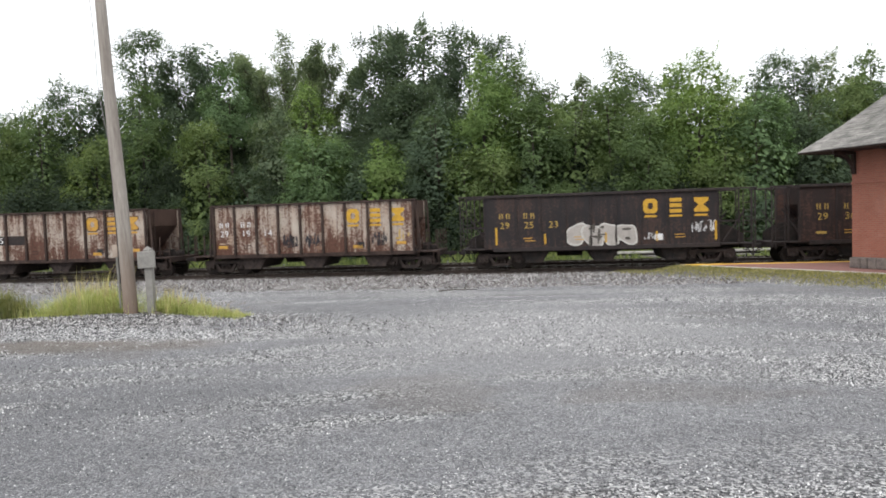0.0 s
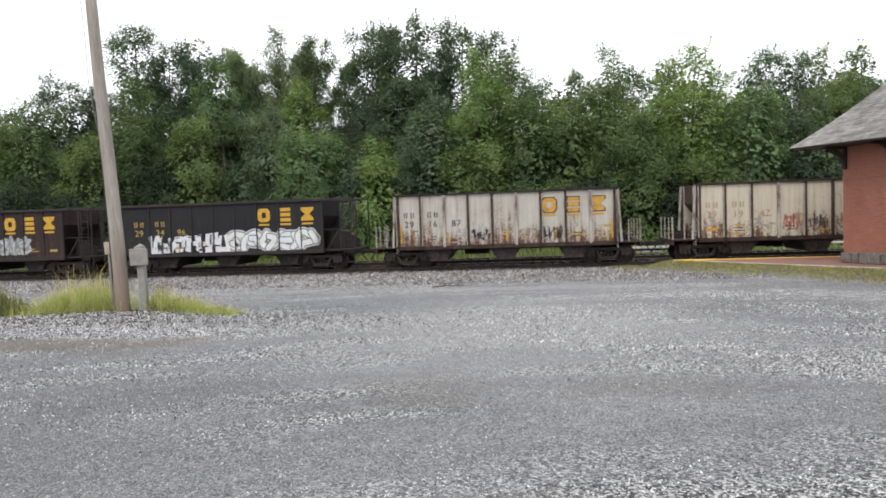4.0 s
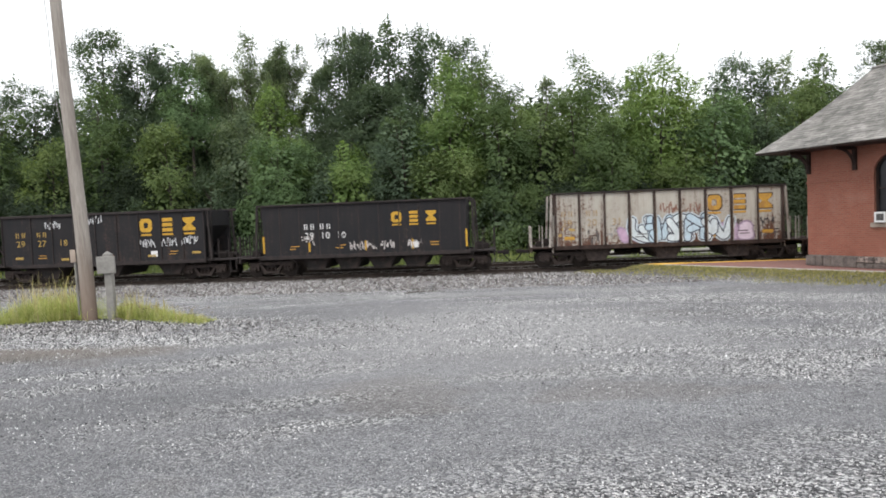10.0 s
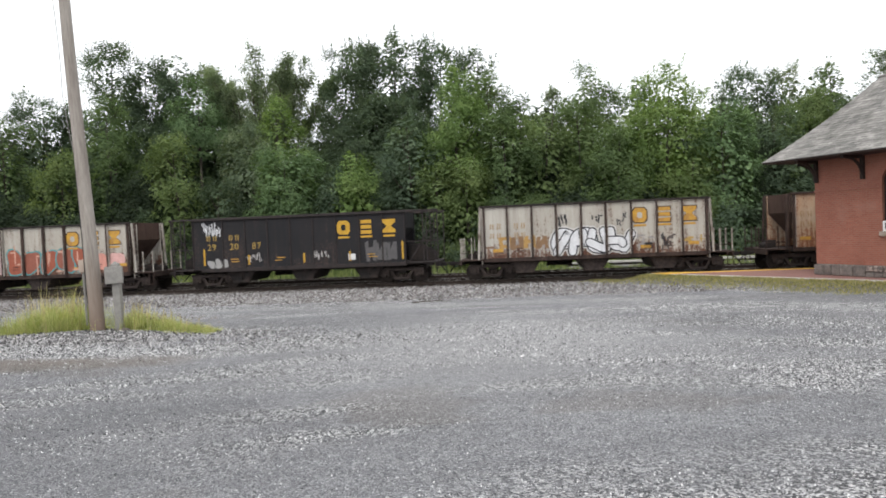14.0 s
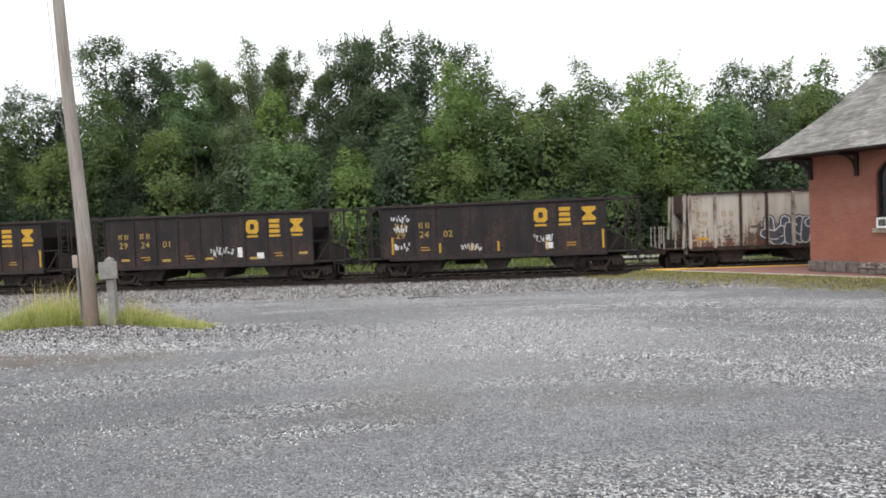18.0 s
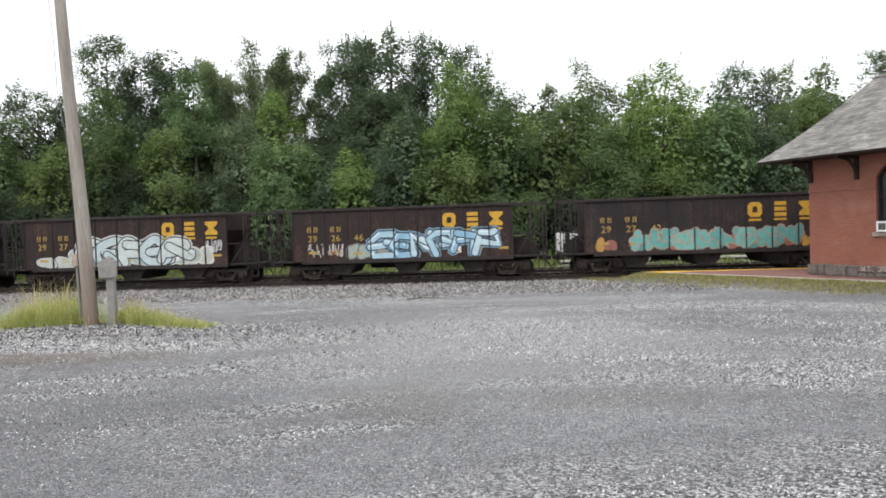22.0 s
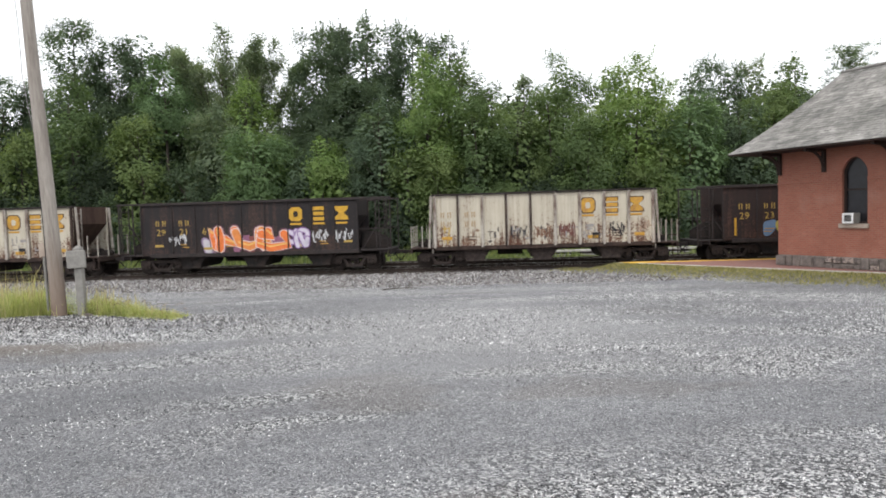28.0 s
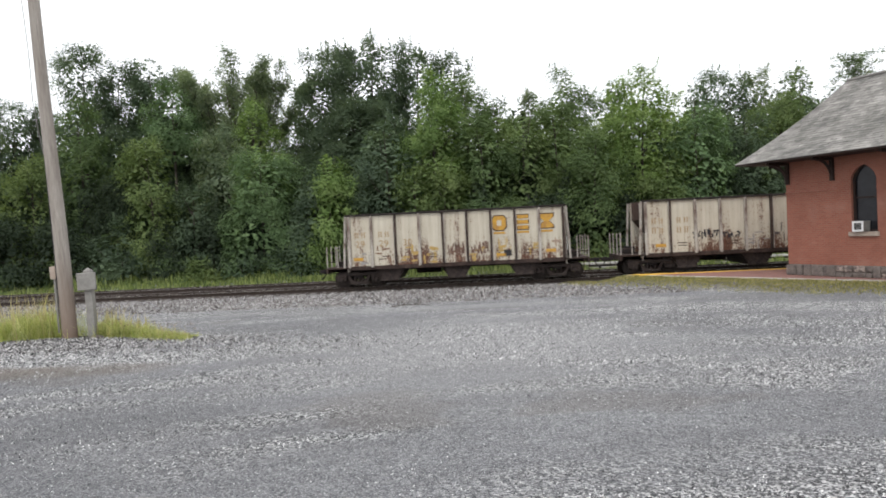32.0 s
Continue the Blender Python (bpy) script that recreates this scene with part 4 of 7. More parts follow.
def crown_mesh(g, kind, height, width, start, stem, leaf, thick, lump, spikes):
    """Clumps of leaves over an uneven crown, with larger leaves in its shade; leafy shoots stand up from the top."""
    us, rs = PROFILE[kind]
    grid = np.linspace(0, 1, 200)
    prof = np.interp(grid, us, rs)
    cdf = np.cumsum(prof + 0.25)
    cdf /= cdf[-1]
    tall = height * (1 - start)
    ph = g.random(6) * 6.283

    def place(n, lo, hi):
        u = np.interp(g.random(n), cdf, grid)
        a = g.random(n) * 6.283
        f = np.sin(3 * a + ph[0] + 5.5 * u) * np.sin(2 * a - 8 * u + ph[1]) + 0.6 * np.sin(7 * a + ph[2] + 13 * u) * np.sin(5 * a - 17 * u + ph[3])
        w = width * np.clip(4.5 / width, 0.6, 1.0)
        k = lo + (hi - lo) * g.random(n) ** 0.6
        rad = (np.interp(u, us, rs) * width * 0.42 + lump * w * 0.5 * f * (0.3 + 0.7 * np.interp(u, us, rs))) * k
        z = height * start + tall * (u * 0.985 + 0.03 * lump * f)
        q = z / height
        side = np.stack([np.cos(a), np.sin(a), np.zeros(n)], -1)
        c = side * np.abs(rad)[:, None] + np.stack([stem[0] * q * q, stem[1] * q * q, z], -1)
        out = unit(side * (1.05 - 0.65 * u ** 2)[:, None] + np.array([0, 0, 0.15]) + np.stack([0 * u, 0 * u, 1.1 * u ** 2], -1))
        return c, out, u

    # boughs bulge from the crown; leafy sprays cover their upper and outer sides
    nl = int((0.58 if kind in ("crown", "column") else 0.46) * width * tall) + 8
    lc, lo, lu = place(nl, 0.62, 0.84)
    lr = (0.46 + 0.75 * g.random(nl)) * np.clip(width / 5.0, 0.5, 1.15) * (1.05 - 0.25 * lu)
    idx = np.repeat(np.arange(nl), (64 * thick * lr ** 1.7).astype(int) + 6)
    n, m = len(idx), 9
    d = unit(g.normal(size=(n, 3)) * 0.75 + lo[idx] * 0.6 + np.array([0, 0, 0.5]))
    cc = lc[idx] + d * (lr[idx] * (0.68 + 0.46 * g.random(n)))[:, None] * np.array([1, 1, 0.85])
    co, cu = d, lu[idx]
    off = g.normal(size=(n, m, 3)) * (leaf * 2.5)
    c = (cc[:, None] + off).reshape(-1, 3)
    out = unit(np.repeat(d, m, 0) * 0.85 + np.array([0, 0, 0.45]) + g.normal(size=(n * m, 3)) * 0.24)
    verts = [triangles(g, c, out, leaf * (0.5 + 0.6 * g.random(n * m)))]
    # the shaded inside
    k = int(30 * width * tall)
    ci, oi, _ = place(k, 0.35, 0.84)
    verts.append(triangles(g, ci, unit(oi + np.array([0, 0, 0.3]) + g.normal(size=(k, 3)) * 0.3), 0.12 + 0.13 * g.random(k)))
    # upright shoots that break the outline
    if spikes:
        pick = np.flatnonzero(cu > 0.45)
        pick = pick[g.random(len(pick)) < spikes]
        ns, ms = len(pick), 22
        way = unit(co[pick] * 0.65 + np.array([0, 0, 0.95]) + g.normal(size=(ns, 3)) * 0.22)
        long = (0.45 + 0.75 * g.random(ns))[:, None]
        q = g.random((ns, ms))
        c = cc[pick][:, None] + way[:, None] * (long * q)[..., None] + g.normal(size=(ns, ms, 3)) * (0.085 * (1.2 - q))[..., None]
        out = unit(g.normal(size=(ns * ms, 3)) * 0.6 + np.repeat(co[pick], ms, 0) + np.array([0, 0, 0.3]))
        verts.append(triangles(g, c.reshape(-1, 3), out, leaf * (0.65 + 0.5 * g.random(ns * ms))))
    v = np.concatenate(verts)
    return v, np.arange(len(v)).reshape(-1, 3)


def trunk_and_limbs(top, height, stem, r, limbs):
    bm = bmesh.new()
    line = [Vector((stem[0] * q * q, stem[1] * q * q, height * 0.93 * q)) for q in np.linspace(0, 1, 8)]
    sweep(bm, [line[0] - Vector((0, 0, 0.2))] + line, [r * 1.25] + [r * (1 - 0.9 * k / 7) for k in range(8)], 8)
    part("trunk", bm, M["bark"], top)
    for q, a, reach, rise in limbs:
        foot = Vector((stem[0] * q * q, stem[1] * q * q, height * q))
        end = foot + Vector((math.cos(a) * reach, math.sin(a) * reach, rise))
        mid = foot.lerp(end, 0.5) + Vector((math.cos(a) * reach * 0.12, math.sin(a) * reach * 0.12, -0.08 * rise))
        bm = bmesh.new()
        k = r * (1.05 - q)
        sweep(bm, [foot, mid, end], [0.5 * k + 0.015, 0.3 * k + 0.012, 0.012], 6)
        part("limb", bm, M["bark"], top)


def make_tree(kind, height, width, start, mat, seed, fine=1.0):
    """A tree at the origin: tapered trunk, limbs, and a crown of many small leaves."""
    g = np.random.default_rng(seed)
    top = new("tree" if kind != "shrub" else "shrub")
    stem = g.normal(size=2) * 0.018 * height
    limbs = [(start + (0.9 - start) * (k + g.random()) / 9, k * 2.4 + g.random(), width * 0.36 * (1 - 0.5 * k / 9), width * 0.3) for k in range(9 if kind != "shrub" else 4)]
    trunk_and_limbs(top, height, stem, 0.012 * height + 0.03, limbs)
    leaf, thick, lump, spikes = {"dome": (0.105, 1.0, 0.22, 0.03), "oval": (0.105, 1.0, 0.20, 0.03), "spire": (0.10, 1.05, 0.16, 0.04), "column": (0.11, 0.95, 0.22, 0.03),
                                 "crown": (0.105, 0.95, 0.24, 0.15), "shrub": (0.09, 1.1, 0.28, 0.03)}[kind]
    v, f = crown_mesh(g, kind, height, width, start, stem, leaf / fine ** 0.5, thick * fine, lump, spikes)
    part_of("crown", raw_mesh("crown", v, f), mat, top)["kind"] = "stuff"
    return top


def open_tree(height, width, start, mat, seed):
    """An airy tree: forked limbs fan upwards, with leafy upright shoots along their outer halves and sky between."""
    g = np.random.default_rng(seed)
    top = new("tree")
    r = 0.17
    bm = bmesh.new()
    fork = Vector((0.2, 0, height * start))
    sweep(bm, [Vector((0, 0, -0.2)), Vector((0.1, 0.1, height * start * 0.6)), fork], [r * 1.3, r, r * 0.85], 8)
    part("trunk", bm, M["bark"], top)
    shoots, ways = [], []
    for k in range(38):
        a = k * 2.4 + 0.5 * g.random()
        reach = width * 0.5 * (0.25 + 0.75 * ((k * 0.381) % 1.0) ** 0.6)
        up = (height - fork.z) * (1.0 - 0.22 * (reach / (width * 0.5)) ** 2) * (0.80 + 0.18 * g.random())
        foot = fork - Vector((0, 0, 0.22 * height * start * g.random()))
        pts = [foot + Vector((math.cos(a) * reach * q ** 0.7, math.sin(a) * reach * q ** 0.7, up * q)) + Vector(g.normal(size=3) * 0.12 * q) for q in np.linspace(0, 1, 7)]
        bm = bmesh.new()
        sweep(bm, pts, [0.07 * (1 - q) + 0.012 for q in np.linspace(0, 1, 7)], 6)
        for _ in range(15):
            q = 0.3 + 0.7 * g.random()
            i = min(5, int(q * 6))
            p = pts[i].lerp(pts[i + 1], q * 6 - i)
            b = a + g.normal() * 1.1
            long = 0.6 + 1.3 * g.random() * (1.15 - q)
            e = p + Vector((math.cos(b) * long * 0.75, math.sin(b) * long * 0.75, long * (0.45 + 0.5 * g.random())))
            sweep(bm, [p, p.lerp(e, 0.5) - Vector((0, 0, 0.05)), e], [0.03, 0.018, 0.008], 5)
            for _ in range(7):
                f = 0.35 + 0.65 * g.random()
                shoots.append(tuple(p.lerp(e, f)))
                ways.append((e - p).normalized() * 0.5 + Vector((0, 0, 0.7)) + Vector(g.normal(size=3) * 0.35))
        part("limb", bm, M["bark"], top)
    cc, way = np.array(shoots), unit(np.array([tuple(w) for w in ways]))
    n, m = len(cc), 24
    q = g.random((n, m))
    long = (0.35 + 0.75 * g.random(n))[:, None]
    c = cc[:, None] + way[:, None] * (long * q)[..., None] + g.normal(size=(n, m, 3)) * (0.27 * (1.2 - 0.8 * q))[..., None]
    out = unit(g.normal(size=(n * m, 3)) * 0.55 + np.array([0, 0, 0.7]))
    v = triangles(g, c.reshape(-1, 3), out, 0.088 * (0.65 + 0.7 * g.random(n * m)))
    part_of("crown", raw_mesh("crown", v, np.arange(len(v)).reshape(-1, 3)), mat, top)["kind"] = "stuff"
    return top


def frond_tree(height, width, start, mat, seed):
    """A feathery tree: tiers of long drooping fronds round a bare upper stem."""
    g = np.random.default_rng(seed)
    top = new("tree")
    trunk_and_limbs(top, height, (0.1, 0.0), 0.2, [])
    cs, os = [], []
    for k in range(44):
        q = start + (0.95 - start) * k / 43
        a = k * 2.4
        reach = width * 0.5 * (1.05 - 0.45 * ((q - start) / (1 - start)) ** 2) * (0.5 + 0.6 * g.random())
        f = g.random(230)
        side = g.normal(size=230) * 0.36 * (1.1 - 0.75 * f)
        x = math.cos(a) * reach * f - math.sin(a) * side + 0.1
        y = math.sin(a) * reach * f + math.cos(a) * side
        z = height * q + reach * ((0.35 + 0.75 * ((q - start) / (1 - start)) ** 2) * f - 0.45 * f * f) + g.normal(size=230) * 0.16
        cs.append(np.stack([x, y, z], -1))
        os.append(unit(np.stack([0.2 * np.cos(a) + 0 * f, 0.2 * np.sin(a) + 0 * f, 1 + 0 * f], -1) + g.normal(size=(230, 3)) * 0.35))
    c, out = np.concatenate(cs), np.concatenate(os)
    v = triangles(g, c, out, 0.085 * (0.6 + 0.8 * g.random(len(c))))
    part_of("crown", raw_mesh("crown", v, np.arange(len(v)).reshape(-1, 3)), mat, top)["kind"] = "stuff"
    return top


WORDS = {"deep": "shade-darkened green", "dark": "dark green", "mid": "green", "light": "bright yellow-green", "grey": "pale grey-green", "olive": "olive green", "cool": "dull blue-green", "bluish": "cool mid-green"}
SHAPES = {"dome": "broad round-crowned tree", "column": "tall columnar tree", "oval": "slender oval tree", "spire": "pointed tree", "crown": "tall tree with upright leafy shoots", "shrub": "leafy shrub", "open": "airy fork-limbed tree", "frond": "feathery tree with drooping fronds"}


def stand(ob, kind, tone, s, d, turn, scale=(1, 1, 1)):
    m = track_pose(s, d, ground_z(*at_track(s, d, 0).xy) - 0.05)
    ob.matrix_basis = m @ Matrix.Rotation(radians(turn), 4, "Z") @ Matrix.Diagonal((*scale, 1))
    return tagged(ob, f"{WORDS[tone]} {SHAPES[kind]} behind the railway", "shrub" if kind == "shrub" else "tree", "wood behind the railway")


# kind, tone, place along the track, distance, height, width, share of bare stem
TREES = [
    # west
    ("dome", "mid", -39.3, 49, 12.3, 4.5, 0.05),
    ("dome", "dark", -40.1, 55, 15.4, 5.5, 0.15),
    ("dome", "olive", -43.5, 49, 11.8, 5.2, 0.05),
    ("dome", "dark", -45.5, 53, 13.2, 6.1, 0.1),
    ("dome", "mid", -50.7, 53, 13.3, 7.1, 0.1),
    ("dome", "dark", -57.6, 54, 13.7, 8.2, 0.1),
    ("spire", "dark", -37.7, 55, 15.3, 2.4, 0.2),
    ("column", "dark", -33.2, 54, 19.7, 4.6, 0.12),
    ("column", "dark", -31.1, 55, 18.1, 3.8, 0.12),
    ("column", "dark", -27.6, 55, 18.7, 4.0, 0.12),
    ("dome", "bluish", -25.2, 53, 15.3, 3.7, 0.60),
    ("dome", "dark", -23.3, 57, 13.0, 4.6, 0.1),
    ("open", "grey", -21.6, 58, 19.6, 12.5, 0.42),
    ("dome", "dark", -16.6, 56, 10.5, 4.6, 0.1),
    ("column", "mid", -30.5, 49, 13.3, 3.7, 0.06),
    ("dome", "olive", -32.6, 46, 8.8, 4.0, 0.05),
    ("dome", "olive", -23.6, 46, 10.2, 4.4, 0.05),
    ("dome", "light", -17.0, 49, 12.7, 3.8, 0.2),
    ("dome", "grey", -18.9, 48, 10.8, 4.8, 0.1),
    ("dome", "bluish", -15.5, 45, 8.7, 5.0, 0.05),
    ("dome", "dark", -20.4, 45, 6.4, 2.9, 0.05),
    # deep tone: shade between the front trees, by leaf colour
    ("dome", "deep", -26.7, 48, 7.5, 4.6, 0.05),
    ("dome", "dark", -29.4, 57, 15.6, 4.6, 0.2),
    ("dome", "dark", -26.0, 57, 14.6, 4.4, 0.2),
    ("dome", "dark", -37.0, 56, 13.4, 4.6, 0.2),
    ("dome", "dark", -34.9, 57, 12.6, 4.0, 0.2),
    ("dome", "dark", -14.9, 57, 13.4, 4.2, 0.2),
    # middle
    ("crown", "dark", -12.3, 55, 17.6, 5.4, 0.1),
    ("crown", "dark", -9.2, 55, 18.6, 5.3, 0.2),
    ("crown", "dark", -5.6, 56, 18.2, 4.4, 0.2),
    ("crown", "dark", -2.7, 56, 17.7, 2.9, 0.3),
    ("dome", "dark", -10.0, 53, 13.2, 6.7, 0.05),
    ("spire", "light", -3.7, 48, 14.2, 5.0, 0.04),
    ("dome", "mid", -1.2, 51, 14.1, 4.0, 0.08),
    ("dome", "mid", 0.9, 51, 12.7, 3.6, 0.08),
    ("dome", "cool", -6.9, 47, 10.6, 4.7, 0.05),
    ("spire", "light", -10.7, 45, 8.3, 4.0, 0.03),
    ("dome", "olive", -2.9, 45, 7.4, 3.6, 0.05),
    ("dome", "olive", -4.9, 45, 6.7, 2.8, 0.05),
    ("dome", "mid", -0.2, 47, 10.0, 4.7, 0.05),
    ("dome", "olive", 2.6, 48, 10.7, 4.2, 0.05),
    ("dome", "cool", -12.3, 45, 6.7, 3.1, 0.05),
    ("oval", "grey", 3.7, 56, 14.1, 2.8, 0.1),
    ("dome", "mid", 6.6, 54, 14.5, 4.4, 0.1),
    ("dome", "mid", 5.2, 49, 11.2, 3.8, 0.06),
    # east
    ("oval", "mid", 10.5, 56, 14.5, 3.6, 0.1),
    ("dome", "light", 10.6, 47, 12.5, 5.6, 0.04),
    ("dome", "bluish", 14.1, 46, 10.3, 4.7, 0.04),
    ("column", "cool", 18.6, 58, 14.5, 3.8, 0.1),
    ("column", "cool", 20.9, 58, 14.5, 2.7, 0.1),
    ("dome", "grey", 23.3, 58, 14.6, 4.1, 0.1),
    ("oval", "mid", 25.4, 56, 14.7, 3.2, 0.1),
    ("frond", "grey", 31.8, 60, 16.4, 5.6, 0.70),
    ("dome", "dark", 18.0, 48, 9.2, 4.9, 0.04),
    ("dome", "olive", 22.3, 52, 11.4, 4.6, 0.06),
    ("dome", "dark", 27.0, 54, 11.6, 5.6, 0.06),
    ("dome", "mid", 32.6, 56, 13.2, 6.7, 0.06),
    ("dome", "dark", 38.6, 56, 13.0, 7.1, 0.06),
    ("dome", "mid", 7.0, 45, 8.5, 4.1, 0.04),
    ("dome", "olive", 11.8, 45, 6.9, 3.6, 0.04),
]
for i, (kind, tone, s, d, h, w, start) in enumerate(TREES):
    mat = M["leaf_" + tone]
    if kind == "open":
        ob = open_tree(h, w, start, mat, 300 + i)
    elif kind == "frond":
        ob = frond_tree(h, w, start, mat, 300 + i)
    else:
        ob = make_tree(kind, h, w * (1.28 if d > 50 else 1.16), max(start, 0.22) if d > 50 else start, mat, 300 + i)
    stand(ob, kind, tone, s, d, 0)

# shrubs under the trees, low growth at the edge of the wood, and the deep of the wood, its shade put into the leaf
# colour: a few kinds, repeated
PROTO = {}


def repeat(kind, tone, s, d, h, w, turn, start=0.03):
    key = kind, tone, round(h / 4)
    if key in PROTO:
        ob, ph, pw = PROTO[key]
        ob = copy_thing(ob, Matrix())
    else:
        ob, ph, pw = make_tree(kind, h, w, start, M["leaf_" + tone], 900 + len(PROTO), 0.13 if kind == "dome" else 0.55), h, w
        PROTO[key] = ob, ph, pw
    stand(ob, kind, tone, s, d, turn, (w / pw, w / pw, h / ph))


# dark and deep tones carry the undergrowth's shade in the leaf colour
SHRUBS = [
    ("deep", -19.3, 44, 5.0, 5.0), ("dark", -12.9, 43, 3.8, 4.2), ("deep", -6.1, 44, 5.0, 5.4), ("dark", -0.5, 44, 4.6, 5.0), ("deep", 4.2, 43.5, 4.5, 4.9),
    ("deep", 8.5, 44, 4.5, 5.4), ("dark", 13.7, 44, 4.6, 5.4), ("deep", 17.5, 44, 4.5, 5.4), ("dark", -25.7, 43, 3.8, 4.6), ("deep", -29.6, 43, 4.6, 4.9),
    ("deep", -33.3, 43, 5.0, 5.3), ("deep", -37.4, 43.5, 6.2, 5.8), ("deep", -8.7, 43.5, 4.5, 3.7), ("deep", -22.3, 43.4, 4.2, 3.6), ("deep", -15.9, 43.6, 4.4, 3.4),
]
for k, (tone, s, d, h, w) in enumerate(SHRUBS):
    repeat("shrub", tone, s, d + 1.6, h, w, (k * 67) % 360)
# deep-toned row that colours the gaps behind the front trees as shade
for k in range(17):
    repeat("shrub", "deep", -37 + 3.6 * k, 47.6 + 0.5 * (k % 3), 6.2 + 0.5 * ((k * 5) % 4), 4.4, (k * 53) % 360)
for k, s in enumerate((-33, -29.5, -25.2, -22.0, -19.2, -16.4, -12.0, -8.2, -3.4, 0.4, 7.2, 11.5, 16.8)):
    repeat("shrub", ("mid", "olive", "dark")[k % 3], s, 43.4 + 0.4 * (k % 4), 1.3 + 0.3 * ((k * 5) % 4), 2.4 + 0.4 * (k % 3), (k * 97) % 360)
# back rows in the deep tone, coloured as the wood's shaded interior
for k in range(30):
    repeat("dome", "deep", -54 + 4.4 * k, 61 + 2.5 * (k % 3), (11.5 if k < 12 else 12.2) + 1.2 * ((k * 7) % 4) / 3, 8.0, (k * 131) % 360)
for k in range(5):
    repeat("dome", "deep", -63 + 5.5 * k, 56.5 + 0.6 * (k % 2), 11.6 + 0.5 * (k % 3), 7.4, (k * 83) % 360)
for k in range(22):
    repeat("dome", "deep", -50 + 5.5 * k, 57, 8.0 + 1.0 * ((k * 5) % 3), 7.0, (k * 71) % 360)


# ---- grass and weeds ----
def blades(name, n, place, h0, h1, width, mat, seed, lean=0.35):
    g = np.random.default_rng(seed)
    c, scale = place(g, n)
    a = g.random(n) * 6.283
    dx, dy = np.cos(a), np.sin(a)
    h = (h0 + (h1 - h0) * g.random(n)) * scale
    wv = width * (0.6 + 0.8 * g.random(n))
    l = lean * h * g.random(n)
    z0 = c - np.array([0, 0, 0.02])
    side = np.stack([-dy * wv, dx * wv, np.zeros(n)], -1)
    mid = c + np.stack([dx * l * 0.3, dy * l * 0.3, h * 0.6], -1)
    tip = c + np.stack([dx * l, dy * l, h - 0.35 * l], -1)
    v = np.stack([z0 - side, z0 + side, mid + side * 0.7, mid - side * 0.7, tip], 1)
    off = 5 * np.arange(n)[:, None]
    tri = np.concatenate([off + np.array([[0, 1, 2]]), off + np.array([[0, 2, 3]]), off + np.array([[3, 2, 4]])])
    return part_of(name, raw_mesh(name, v.reshape(-1, 3), tri), mat)


def tufts(x, y, seed):
    """Uneven growth: 0.35 to 1.15."""
    return np.clip(0.15 + 1.35 * fractal(x * 2.6, y * 2.6, seed), 0.3, 1.25)


def pole_grass(g, n):
    k = g.random(n)
    left = k < 0.55
    x = np.where(left, -8.75 + 0.5 * g.normal(size=n) - 0.5 * g.random(n), -7.1 + 2.3 * g.random(n) ** 1.5)
    y = np.where(left, 16.9 + 0.5 * g.normal(size=n), 16.75 + 0.3 * g.normal(size=n) - 0.35 * (x + 7.2))
    sc = np.where(left, np.clip(1.1 - 0.42 * np.abs(x + 8.55), 0.25, 1.1), np.clip(0.72 - 0.26 * (x + 7.2), 0.15, 0.8))
    return np.stack([x, y, gz_array(x, y)], -1), sc * tufts(x, y, 1)


def left_grass(g, n):
    x, y = -11.9 + 0.5 * g.normal(size=n), 17.0 + 0.5 * g.normal(size=n)
    return np.stack([x, y, gz_array(x, y)], -1), tufts(x, y, 4) * np.clip(1.0 - 0.35 * np.abs(x + 12.0), 0.35, 1.0)


def far_verge(g, n):
    s = (g.random(n) * 2 - 1) * 40
    d = 40.5 + 3.6 * g.random(n)
    x, y = s * U.x + d * N.x, s * U.y + d * N.y
    return np.stack([x, y, gz_array(x, y)], -1), (0.35 + 0.75 * (d - 40.5) / 3.6) * np.clip(tufts(s * 0.35, d * 0.4, 7) * 1.5 - 0.35, 0.15, 1.2)


def plat_verge(g, n):
    q = g.random(n)
    off = 0.24 + np.abs(g.normal(size=n)) * (0.55 + 1.0 * q) * (0.45 + 1.1 * fractal(q * 14, q * 3 + 2, 71))
    tip = at_track(6.55, 32.25, 0)
    end = Vector((30.5, 4.0, 0))
    e = (end - tip).normalized()
    px = tip.x + e.x * (q * 30 - 3.0) + e.y * off
    py = tip.y + e.y * (q * 30 - 3.0) - e.x * off
    return np.stack([px, py, gz_array(px, py)], -1), np.ones(n)


tagged(blades("weed_clump", 14000, pole_grass, 0.10, 1.08, 0.0044, M["grass"], 11, 2.1), "tall yellow-green weeds round the pole", "grass", kind="stuff")
tagged(blades("weed_seed_heads", 420, pole_grass, 1.0, 1.6, 0.008, M["seed"], 12, 0.45), "dry seed stalks above the weeds", "grass", kind="stuff")


def above_weeds(g, n):
    c, sc = pole_grass(g, n)
    keep = (c[:, 0] < -7.3)[:, None]
    up = np.stack([0.25 * g.normal(size=n), 0.2 * g.normal(size=n), (0.75 + 0.45 * g.random(n)) * np.clip(sc, 0.5, 1.1)], -1)
    return c + np.where(keep, up, up * np.array([1, 1, 0.6]))


tagged(stones("weed_flowers", 170, above_weeds, 0.012, 0.03, M["seed_brown"], 21), "small brown dried flower heads over the weeds", "flowers", kind="stuff")
tagged(blades("tall_grass", 7000, left_grass, 0.4, 1.2, 0.009, M["grass_rank"], 13, 1.0), "tall green grass at the edge of the lot", "grass", kind="stuff")
